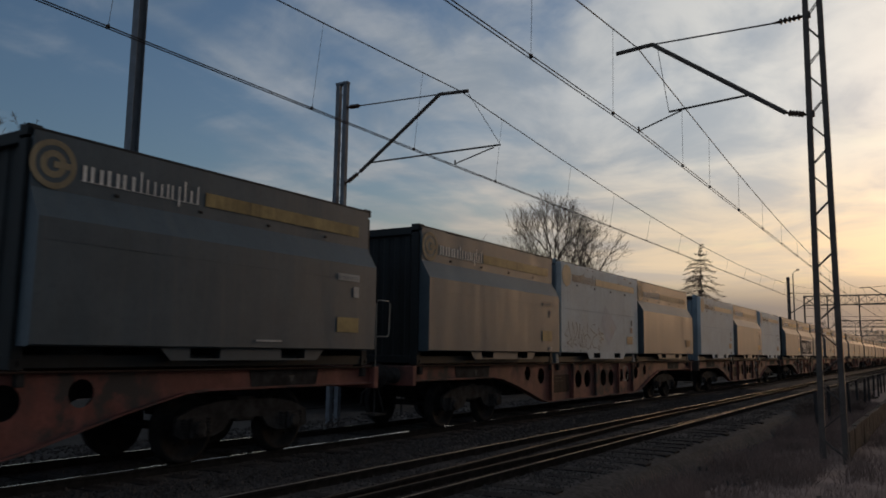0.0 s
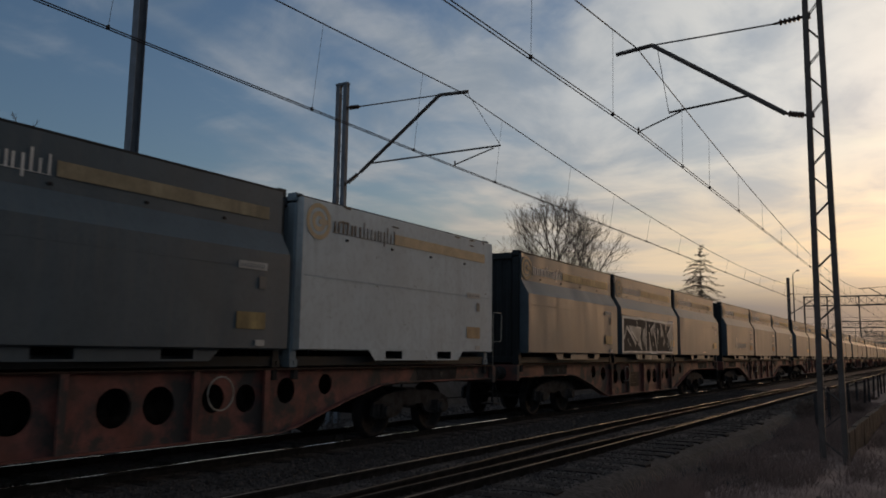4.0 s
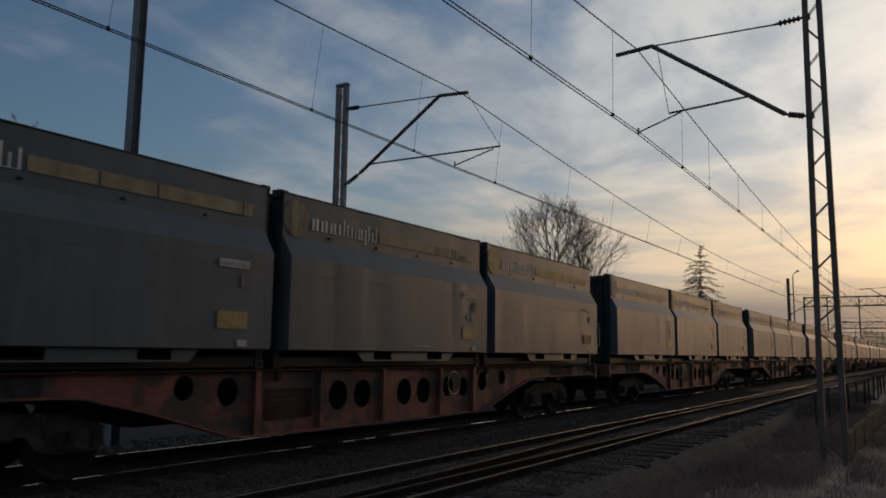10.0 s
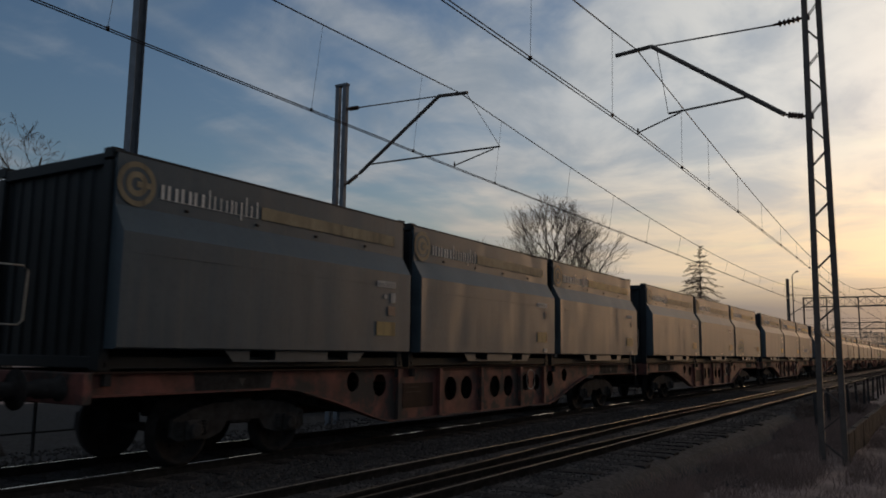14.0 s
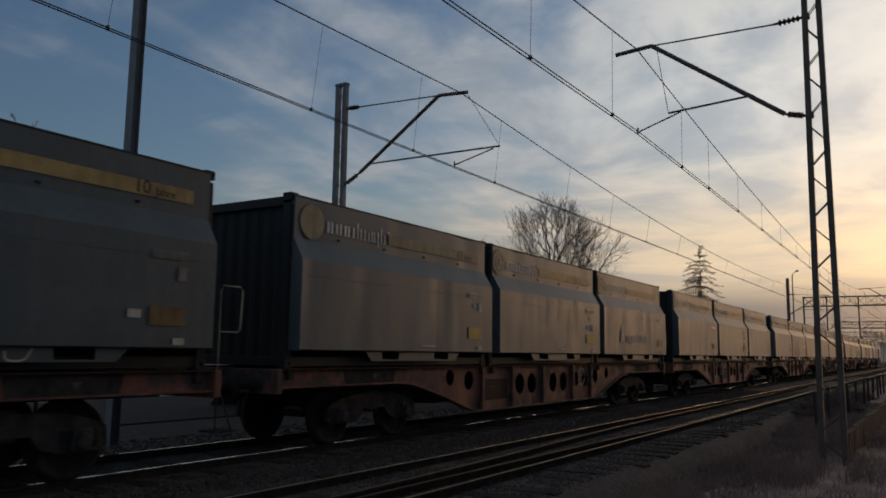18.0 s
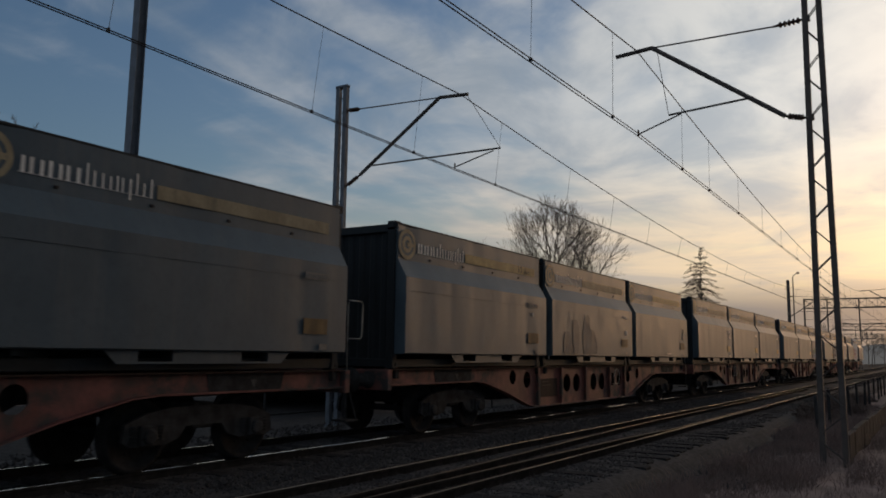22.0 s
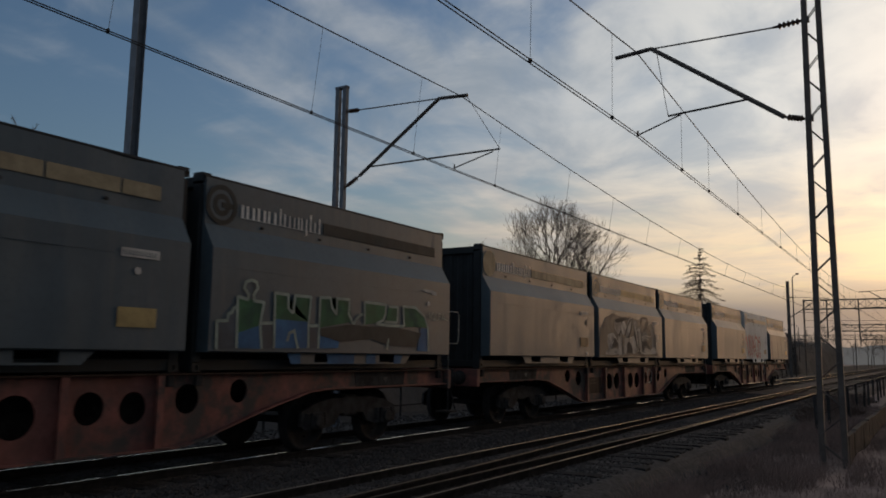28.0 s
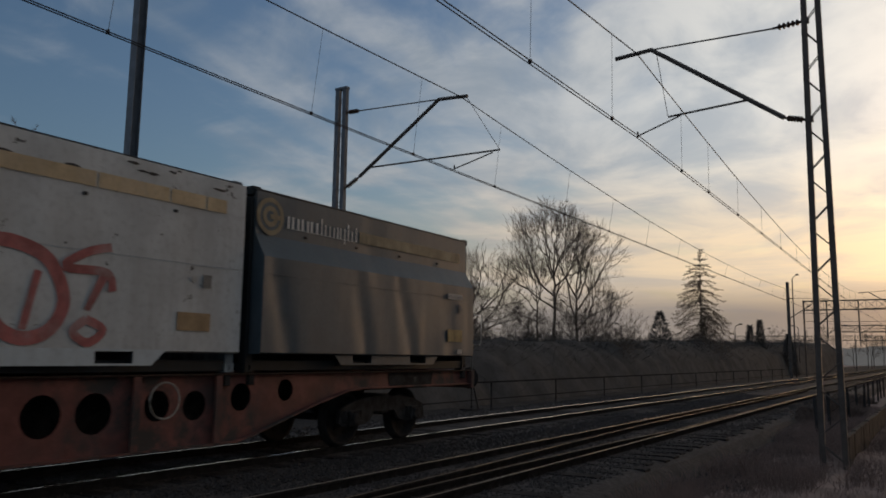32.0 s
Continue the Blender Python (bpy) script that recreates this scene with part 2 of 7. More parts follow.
M = dict(
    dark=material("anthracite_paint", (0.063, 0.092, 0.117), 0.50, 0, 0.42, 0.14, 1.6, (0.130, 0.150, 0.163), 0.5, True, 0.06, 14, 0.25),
    # the anthracite again, several times darker
    dark_end=material("darker_anthracite", (0.016, 0.022, 0.027), 0.65, 0, 0.25, 0.25, 2, (0.035, 0.034, 0.033), 0.3, True, 0.08, 20, 0.1),
    white=material("dirty_white_paint", (0.56, 0.63, 0.67), 0.68, 0, 0.25, 0.10, 1.1, (0.41, 0.435, 0.45), 0.4, True, 0.06, 14, 0.1, chips=0.02, reach=0.40),
    pale_blue=material("pale_blue_paint", (0.20, 0.27, 0.325), 0.6, 0, 0.3, 0.15, 2, (0.11, 0.13, 0.15), 0.6, True, 0.06, 14),
    white_warm=material("scratched_white_paint", (0.58, 0.61, 0.62), 0.68, 0, 0.25, 0.12, 1.3, (0.36, 0.355, 0.35), 0.5, True, 0.06, 14, 0.1, chips=0.055, reach=0.40),
    red=material("red_oxide_paint", (0.205, 0.082, 0.072), 0.65, 0, 0.25, 0.3, 1.7, (0.075, 0.067, 0.066), 1.6, False, 0.2, 30, reach=0.35),
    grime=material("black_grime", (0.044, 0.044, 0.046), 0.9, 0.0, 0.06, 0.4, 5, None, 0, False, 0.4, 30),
    yellow=material("yellow_vinyl", (0.38, 0.295, 0.14), 0.55, 0, 0.2, 0.25, 3, (0.12, 0.095, 0.07), 0.8, True, 0.05),
    bright_yellow=material("clean_yellow_vinyl", (0.48, 0.36, 0.09), 0.55, 0, 0.2, 0.15, 3, (0.2, 0.15, 0.06), 0.5, True, 0.05),
    brown_vinyl=material("faded_brown_vinyl", (0.20, 0.137, 0.070), 0.6, 0, 0.2, 0.25, 3, (0.085, 0.075, 0.062), 0.8, True, 0.05),
    plate_vinyl=material("greyed_white_vinyl", (0.52, 0.52, 0.51), 0.6, 0, 0.2, 0.15, 4, (0.3, 0.295, 0.29), 0.7, True, 0.05),
    worn_vinyl=material("worn_grey_vinyl", (0.20, 0.197, 0.19), 0.6, 0, 0.2, 0.3, 6, (0.10, 0.10, 0.105), 0.9, True, 0.05),
    peach_vinyl=material("peach_vinyl", (0.36, 0.26, 0.20), 0.6, 0, 0.2, 0.2, 4, (0.2, 0.14, 0.11), 0.6, False, 0.05),
    tan_vinyl=material("browned_vinyl", (0.37, 0.265, 0.155), 0.6, 0, 0.3, 0.25, 3, (0.28, 0.22, 0.16), 0.6, False, 0.05),
    amber=material("weathered_amber_vinyl", (0.56, 0.44, 0.28), 0.6, 0, 0.3, 0.2, 2.5, (0.54, 0.50, 0.44), 0.6, False, 0.05),
    yellow_faded=material("faded_yellow_vinyl", (0.30, 0.258, 0.175), 0.6, 0, 0.3, 0.25, 3, (0.14, 0.125, 0.10), 0.9, True, 0.05),
    hazel=material("old_timber", (0.042, 0.040, 0.041), 0.9, 0, 0.03, 0.4, 3, (0.032, 0.031, 0.031), 0.6, False, 0.25),
    wheel=material("grimy_wheel", (0.030, 0.030, 0.032), 0.85, 0.0, 0.06, 0.3, 6),
    panel=material("grimy_panel", (0.040, 0.024, 0.020), 0.8, 0, 0.2, 0.3, 4, (0.014, 0.011, 0.010), 0.8, True, 0.1),
    faint_ink=material("faint_writing", (0.085, 0.066, 0.058), 0.8, 0, 0.2, 0.4, 6, (0.03, 0.022, 0.02), 0.9, False, 0.05),
    haze_glow=None,
    tube_paint=material("worn_grey_tube_paint", (0.36, 0.35, 0.32), 0.6, 0, 0.3, 0.25, 6, (0.09, 0.08, 0.07), 0.8, False, 0.05),
    timber_end=material("weathered_bridge_timber", (0.042, 0.040, 0.041), 0.9, 0, 0.03, 0.4, 3, (0.050, 0.047, 0.046), 0.9, False, 0.2),
    letter_white=material("white_lettering_vinyl", (0.82, 0.82, 0.80), 0.6, 0, 0.2, 0.10, 4, (0.4, 0.39, 0.37), 0.5, True, 0.05),
    pale=material("pale_vinyl", (0.50, 0.50, 0.485), 0.6, 0, 0.2, 0.12, 4, (0.2, 0.18, 0.16), 0.6, True, 0.05),
    ink=material("dark_vinyl", (0.025, 0.027, 0.03), 0.5, 0, 0.4, 0.2, 4),
    rail=material("polished_rail_head", (0.84, 0.81, 0.77), 0.10, 1.0, 0.5, 0.1, 3, None, 0, False, 0.01),
    grey_rail=material("grey_rail_head", (0.30, 0.30, 0.31), 0.30, 0.6, 0.3, 0.3, 3, (0.10, 0.10, 0.10), 0.6, False, 0.05),
    dull_rail=material("dull_rail_head", (0.12, 0.12, 0.12), 0.4, 0.4, 0.25, 0.3, 3, None, 0, False, 0.05),
    rust=material("rusty_rail_steel", (0.030, 0.029, 0.029), 0.9, 0.0, 0.0, 0.3, 6, None, 0, False, 0.3),
    concrete=material("weathered_concrete", (0.080, 0.073, 0.069), 0.9, 0, 0.05, 0.35, 4, (0.04, 0.036, 0.033), 0.9, True, 0.3),
    ballast=material("dark_ballast", (0.071, 0.066, 0.066), 0.9, 0, 0.10, 0.5, 14, (0.050, 0.0468, 0.047), 0.8, False, 0.9, 26),
    dark_ground=material("dark_ground_sheet", (0.034, 0.033, 0.0335), 0.9, 0, 0.08, 0.5, 6, (0.044, 0.041, 0.040), 0.6, False, 0.9, 14),
    stone=material("ballast_stone", (0.061, 0.057, 0.057), 0.9, 0, 0.10, 0.5, 14, None, 0, False, 0.5, 30),
    soil=material("scrub_soil", (0.255, 0.192, 0.172), 0.9, 0, 0.1, 0.25, 1.2, (0.195, 0.15, 0.135), 0.9, False, 0.9, 9),
    mast=material("painted_mast_steel", (0.088, 0.080, 0.076), 0.65, 0.0, 0.35, 0.25, 5, (0.10, 0.07, 0.055), 0.5, True, 0.1),
    # mast steel with the pale blue cast of haze put into its colour
    mast_cool=material("veiled_mast_steel", (0.125, 0.152, 0.188), 0.6, 0.1, 0.4, 0.2, 5, (0.10, 0.10, 0.10), 0.4, True, 0.1),
    wire=material("aged_copper_wire", (0.035, 0.032, 0.032), 0.55, 0.6, 0.4, 0.2, 9, None, 0, False, 0),
    insulator=material("glazed_insulator", (0.05, 0.028, 0.02), 0.25, 0, 0.5, 0.2, 9, None, 0, False, 0),
    bark=material("tree_bark", (0.12, 0.098, 0.082), 0.9, 0, 0.2, 0.35, 5, None, 0, False, 0.5, 18),
    twig=material("fine_twigs", (0.15, 0.12, 0.10), 0.9, 0, 0.2, 0.3, 6, None, 0, False, 0),
    needle=material("larch_twigs", (0.155, 0.118, 0.086), 0.9, 0, 0.2, 0.35, 3, None, 0, False, 0),
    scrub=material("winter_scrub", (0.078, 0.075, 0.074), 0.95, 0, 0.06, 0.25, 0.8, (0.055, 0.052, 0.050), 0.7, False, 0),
    brush_dark=material("dark_shrub_twigs", (0.140, 0.110, 0.096), 0.95, 0, 0.1, 0.3, 1.5, None, 0, False, 0),
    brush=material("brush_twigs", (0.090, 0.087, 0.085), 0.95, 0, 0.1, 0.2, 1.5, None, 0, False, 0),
    grass=material("dry_grass", (0.245, 0.187, 0.168), 0.9, 0, 0.04, 0.25, 2.0, None, 0, False, 0),
    galv=material("galvanised_rail", (0.034, 0.033, 0.033), 0.9, 0.0, 0.0, 0.2, 6, (0.025, 0.024, 0.023), 0.6, False, 0.1),
    spray_silver=material("silver_spray", (0.76, 0.755, 0.72), 0.6, 0.0, 0.3, 0.2, 3, (0.26, 0.26, 0.26), 0.7, False, 0.05),
    spray_black=material("black_spray", (0.032, 0.033, 0.036), 0.8, 0, 0.2, 0.2, 3),
    spray_red=material("red_spray", (0.38, 0.13, 0.125), 0.65, 0, 0.3, 0.35, 4, (0.48, 0.38, 0.37), 0.9, False, 0.05),
    spray_green=material("green_spray", (0.045, 0.135, 0.070), 0.65, 0, 0.2, 0.35, 2.2, (0.045, 0.075, 0.075), 0.8, False, 0.05),
    spray_wash=material("thin_grey_wash", (0.44, 0.435, 0.42), 0.6, 0, 0.3, 0.4, 3, (0.06, 0.06, 0.06), 1.0, False, 0.05, reach=0.40),
    spray_smoke=material("smoky_pale_spray", (0.40, 0.39, 0.375), 0.6, 0, 0.2, 0.5, 2.0, (0.10, 0.10, 0.10), 1.1, False, 0.05, reach=0.40),
    spray_mist=material("misty_grey_spray", (0.19, 0.19, 0.19), 0.65, 0, 0.2, 0.45, 2.4, (0.075, 0.08, 0.085), 1.0, False, 0.05, reach=0.38),
    spray_brown=material("brown_smear", (0.046, 0.047, 0.046), 0.65, 0, 0.2, 0.3, 2.5, (0.06, 0.068, 0.066), 0.8, False, 0.05),
    spray_faint=material("faint_grey_spray", (0.36, 0.40, 0.47), 0.6, 0, 0.3, 0.2, 4, (0.53, 0.585, 0.62), 0.9, False, 0.05, reach=0.36),
    spray_blue=material("blue_spray", (0.042, 0.135, 0.29), 0.65, 0, 0.2, 0.3, 2.2, (0.05, 0.10, 0.17), 0.6, False, 0.05),
    spray_dusk=material("faded_blue_spray", (0.044, 0.066, 0.096), 0.55, 0, 0.33, 0.4, 3, (0.06, 0.075, 0.09), 0.7),
    spray_mint=material("pale_mint_spray", (0.27, 0.34, 0.31), 0.6, 0, 0.3, 0.3, 3, (0.1, 0.13, 0.12), 0.6, False, 0.05),
    spray_yellow=material("ochre_spray", (0.44, 0.42, 0.30), 0.65, 0, 0.2, 0.25, 4, (0.24, 0.23, 0.18), 0.7, False, 0.05),
    spray_grey=material("grey_spray", (0.085, 0.088, 0.092), 0.6, 0, 0.3, 0.5, 2.2, (0.045, 0.048, 0.052), 0.9, False, 0.05, reach=0.34),
)


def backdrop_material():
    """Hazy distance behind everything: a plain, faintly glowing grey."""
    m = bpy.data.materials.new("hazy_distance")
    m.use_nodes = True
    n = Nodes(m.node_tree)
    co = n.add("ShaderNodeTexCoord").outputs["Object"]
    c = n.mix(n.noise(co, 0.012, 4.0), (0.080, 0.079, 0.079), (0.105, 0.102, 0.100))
    # the paleness of haze is put in as glow, not lit
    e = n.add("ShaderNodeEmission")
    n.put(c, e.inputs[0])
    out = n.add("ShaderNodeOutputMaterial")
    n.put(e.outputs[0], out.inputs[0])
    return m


M["haze_glow"] = backdrop_material()

# ---- mesh helpers ----


def box(bm, x0, x1, y0, y1, z0, z1):
    v = [bm.verts.new(p) for p in ((x0, y0, z0), (x1, y0, z0), (x1, y1, z0), (x0, y1, z0), (x0, y0, z1), (x1, y0, z1), (x1, y1, z1), (x0, y1, z1))]
    for f in ((0, 3, 2, 1), (4, 5, 6, 7), (0, 1, 5, 4), (1, 2, 6, 5), (2, 3, 7, 6), (3, 0, 4, 7)):
        bm.faces.new([v[i] for i in f])


def bevel_box(bm, x0, x1, y0, y1, z0, z1, b=0.01):
    k = bmesh.new()
    box(k, x0, x1, y0, y1, z0, z1)
    bmesh.ops.bevel(k, geom=k.edges[:], offset=b, segments=1, affect="EDGES")
    merge(bm, k)


def merge(bm, other, m=None):
    if m is not None:
        bmesh.ops.transform(other, matrix=m, verts=other.verts[:])
    idx = {v: bm.verts.new(v.co) for v in other.verts}
    for f in other.faces:
        bm.faces.new([idx[v] for v in f.verts])
    other.free()


def tube(bm, pts, r, n=6, r2=None, cap=True):
    """A round bar along pts, tapering from r to r2."""
    pts = [Vector(p) for p in pts]
    r2 = r if r2 is None else r2
    rings, last = [], len(pts) - 1
    for i, p in enumerate(pts):
        d = (pts[min(i + 1, last)] - pts[max(i - 1, 0)]).normalized()
        a = d.orthogonal().normalized() if abs(d.z) < 0.99 else Vector((1, 0, 0))
        a = (Vector((0, 0, 1)).cross(d)).normalized() if abs(d.z) < 0.99 else a
        b = d.cross(a)
        k = r + (r2 - r) * i / max(last, 1)
        rings.append([bm.verts.new(p + (a * math.cos(2 * math.pi * j / n) + b * math.sin(2 * math.pi * j / n)) * k) for j in range(n)])
    for a, b in zip(rings, rings[1:]):
        for j in range(n):
            bm.faces.new((a[j], a[(j + 1) % n], b[(j + 1) % n], b[j]))
    if cap:
        bm.faces.new(rings[0][::-1])
        bm.faces.new(rings[-1])


def lathe(bm, prof, n, axis="x", at=(0, 0, 0)):
    """A turned solid: prof is (along, radius) pairs, closed at its ends."""
    at = Vector(at)
    rings = []
    for u, r in prof:
        ring = []
        for j in range(n):
            c, s = math.cos(2 * math.pi * j / n) * r, math.sin(2 * math.pi * j / n) * r
            ring.append(bm.verts.new(at + Vector({"x": (u, c, s), "y": (s, u, c), "z": (c, s, u)}[axis])))
        rings.append(ring)
    for a, b in zip(rings, rings[1:]):
        for j in range(n):
            bm.faces.new((a[j], a[(j + 1) % n], b[(j + 1) % n], b[j]))
    bm.faces.new(rings[0][::-1])
    bm.faces.new(rings[-1])


def plate(bm, outline, holes, x0, x1):
    """A plate in the y-z plane with holes through it, from x0 to x1."""
    k = bmesh.new()
    edges = []
    for loop in [outline, *holes]:
        vs = [k.verts.new((x0, y, z)) for y, z in loop]
        edges += [k.edges.new((vs[i], vs[(i + 1) % len(vs)])) for i in range(len(vs))]
    bmesh.ops.triangle_fill(k, use_beauty=True, use_dissolve=False, edges=edges)
    geo = bmesh.ops.extrude_face_region(k, geom=k.faces[:])["geom"]
    bmesh.ops.translate(k, vec=(x1 - x0, 0, 0), verts=[g for g in geo if isinstance(g, bmesh.types.BMVert)])
    bmesh.ops.recalc_face_normals(k, faces=k.faces[:])
    merge(bm, k)


def mesh_of(name, bm, mat, smooth=False):
    me = bpy.data.meshes.new(name)
    bm.to_mesh(me)
    bm.free()
    me.materials.append(mat)
    if smooth:
        for p in me.polygons:
            p.use_smooth = True
    return me


def part(name, bm, mat, parent=None, label="", at=None, smooth=False):
    me = bm if isinstance(bm, bpy.types.Mesh) else mesh_of(name, bm, mat, smooth)
    ob = new(name, me)
    ob.parent = parent
    if at is not None:
        ob.matrix_basis = at
    return tagged(ob, label)


def thing(name, label, category, group="", at=None):
    ob = new(name)
    ob.empty_display_size = 0.2
    if at is not None:
        ob.matrix_basis = at
    return tagged(ob, label, category, group)


def circle(cy, cz, r, n=20, sy=1.0):
    return [(cy + sy * r * math.cos(2 * math.pi * i / n), cz + r * math.sin(2 * math.pi * i / n)) for i in range(n)]


# ---- plan: tracks run along y, the train stands on the far one ----
X_TRAIN, X_NEAR = -9.387, -5.575
RAIL = 0.7535
PITCH_BOX, PITCH_WAGON, FIRST = 6.265, 20.078, 12.11


def train_shift(t):
    """How far the train has come towards the camera after t seconds."""
    return ((((1.01773e-6 * t - 7.41379e-5) * t + 2.007480e-3) * t - 0.0125532) * t + 9.016554) * t - 0.0125

# ---- ground, ballast, tracks ----


def strip(name, prof, ys, mat, label, parent=None, rough=0.0, edge=0.0):
    """A long sheet: a cross-section of (x, z) drawn along y."""
    verts, faces, n = [], [], len(prof)
    for y in ys:
        for x, z in prof:
            k = rough * noise.noise(Vector((x * 0.7, y * 0.7, 3.0))) if rough else 0.0
            verts.append((x + edge * noise.noise(Vector((x * 0.3, y * 0.45, 8.0))), y, z + k))
    for i in range(len(ys) - 1):
        for j in range(n - 1):
            a = i * n + j
            faces.append((a, a + 1, a + n + 1, a + n))
    me = bpy.data.meshes.new(name)
    me.from_pydata(verts, [], faces)
    me.materials.append(mat)
    ob = new(name, me)
    ob.parent = parent
    return tagged(ob, label, kind="structure")


near_y = [-2500, -900, -350, -120, -40, -10] + [float(v) for v in np.arange(0, 60, 1.5)] + [60, 70, 85, 105, 130, 170, 240, 400, 900, 2500]
right = [(x, -0.22) for x in (-2.6, -2.0, -1.4, -0.8, 0.2, 1.2, 2.4, 4, 6, 9, 14)]
strip("ground", [(-2500, -1.4), (-400, -1.4), (-60, -1.2), (-24, -1.0), (-14.4, -0.8), (-13.4, -0.52), (-12.6, -0.5), (-3.4, -0.46), *right, (60, -0.3), (400, -0.5), (2500, -0.5)],
      near_y, M["soil"], "dark bare soil and winter scrub beside the railway", rough=0.10)
strip("ballast", [(-13.4, -0.56), (-12.3, -0.2), (-11.0, -0.125), (-10.4, -0.115), (-8.4, -0.115), (-7.8, -0.125), (-7.45, -0.18), (-7.2, -0.125), (-6.5, -0.115), (-4.6, -0.115), (-3.95, -0.118), (-3.68, -0.16), (-3.4, -0.36), (-3.15, -0.56)],
      [-340, -100, -30] + [float(v) for v in np.arange(0, 70, 0.7)] + [80, 100, 140, 220, 400, 900], M["ballast"], "dark crushed-stone ballast under both tracks", rough=0.025, edge=0.16)

# a sheet darker than the soil, laid over it behind the far track
strip("cinder_bed", [(-38.0, -1.4), (-34.0, -0.92), (-22.0, -0.82), (-14.6, -0.66), (-13.2, -0.42), (-12.85, -0.60)], [-340, -100, -30] + [float(v) for v in np.arange(0, 70, 2.0)] + [80, 100, 140, 220, 400, 900], M["dark_ground"],
      "dark ground behind the far track", rough=0.06, edge=0.2)


def stones():
    """Loose stones over the nearer ballast, one sheet of small irregular lumps."""
    rng = random.Random(4)
    verts, faces = [], []
    base = [(1, 0, 0), (-1, 0, 0), (0, 1, 0), (0, -1, 0), (0, 0, 1), (0, 0, -0.6)]
    tri = [(0, 2, 4), (2, 1, 4), (1, 3, 4), (3, 0, 4), (2, 0, 5), (1, 2, 5), (3, 1, 5), (0, 3, 5)]
    for _ in range(60000):
        y = -2.0 + 42 * rng.random() ** 1.35
        x = rng.uniform(-8.2, -2.3) if rng.random() < 0.8 else rng.uniform(-12.3, -8.2)
        s = rng.uniform(0.018, 0.045)
        z = -0.12 if x < -3.95 else -0.12 - (x + 3.95) * 0.45 if x < -3.3 else -0.41 + (x + 3.3) * 0.25 if x < -2.6 else -0.23
        a, k = rng.random() * 6.3, len(verts)
        for bx, by, bz in base:
            bx, by, bz = bx * rng.uniform(0.6, 1.2), by * rng.uniform(0.6, 1.2), bz * rng.uniform(0.5, 1.0)
            verts.append((x + s * (bx * math.cos(a) - by * math.sin(a)), y + s * (bx * math.sin(a) + by * math.cos(a)), z + s * bz))
        faces += [tuple(k + i for i in f) for f in tri]
    me = bpy.data.meshes.new("ballast_stones")
    me.from_pydata(verts, [], faces)
    me.materials.append(M["stone"])
    tagged(new("ballast_stones", me), "dark loose ballast stones between the rails", "gravel", kind="stuff")


stones()


def rail_mesh(y0, y1, heads, w=0.014):
    foot = [(-0.07, -0.172), (0.07, -0.172), (0.07, -0.16), (0.012, -0.14), (0.012, -0.045), (0.034, -0.035), (0.034, -0.006), (-0.034, -0.006), (-0.034, -0.035), (-0.012, -0.045), (-0.012, -0.14), (-0.07, -0.16)]
    head = [(-w, -0.006), (w, -0.006), (w, -0.004), (w * 0.8, 0.0), (-w * 0.8, 0.0), (-w, -0.004)]
    bm = bmesh.new()
    prof = head if heads else foot
    a, b = ([bm.verts.new((x, y, z)) for x, z in prof] for y in (y0, y1))
    n = len(prof)
    for i in range(n):
        bm.faces.new((a[i], b[i], b[(i + 1) % n], a[(i + 1) % n]))
    bm.faces.new(a)
    bm.faces.new(b[::-1])
    bmesh.ops.recalc_face_normals(bm, faces=bm.faces[:])
    return bm


def railway(xc, label, guard, head, w):
    t = tagged(thing("track", label, ""), kind="structure", label=label)
    t.matrix_basis = pose(xc, 0, 0)
    for s in (-1, 1):
        r = part("rail", rail_mesh(-340, 700, False), M["rust"], t, "rusty steel rail", pose(s * RAIL, 0, 0))
        part("rail_head", rail_mesh(-340, 700, True, w), head, r, "shiny worn rail head")
    for run in guard:
        for (xa, ya), (xb, yb) in zip(run, run[1:]):
            ln, turn = math.hypot(xb - xa, yb - ya), -math.degrees(math.atan2(xb - xa, yb - ya))
            g = part("guard_rail", rail_mesh(0, ln, False), M["rust"], t, "rusty guard rail", pose(xa, ya, -0.012, 0, 0, turn))
            part("rail_head", rail_mesh(0, ln, True, w), M["dull_rail"], g, "dull brown rail head")
    return t


track_far = railway(X_TRAIN, "straight railway track with shiny rail heads under the train", (), M["rail"], 0.014)
track_near = railway(X_NEAR, "straight empty railway track with guard rails between its rails",
                     (((0.16, 3.0), (-0.04, 10.0), (-0.33, 16.5), (-0.40, 19.5), (-0.42, 46.0)), ((0.24, 3.0), (0.33, 10.0), (0.42, 14.6), (0.60, 17.8), (0.62, 46.0))), M["grey_rail"], 0.0042)

# ---- overhead line ----


def lattice_leg(bm, x, y, w, z0, z1, dx0, dx1):
    """A channel-section leg that leans from dx0 to dx1."""
    t = 0.014
    sec = [(-w, -w), (w, -w), (w, w), (w - t, w), (w - t, -w + t), (-w + t, -w + t), (-w + t, w), (-w, w)]
    lo, hi = ([bm.verts.new((x + d + a, y + b, z)) for a, b in sec] for z, d in ((z0, dx0), (z1, dx1)))
    n = len(sec)
    for i in range(n):
        bm.faces.new((lo[i], lo[(i + 1) % n], hi[(i + 1) % n], hi[i]))
    bm.faces.new(lo[::-1])
    bm.faces.new(hi)


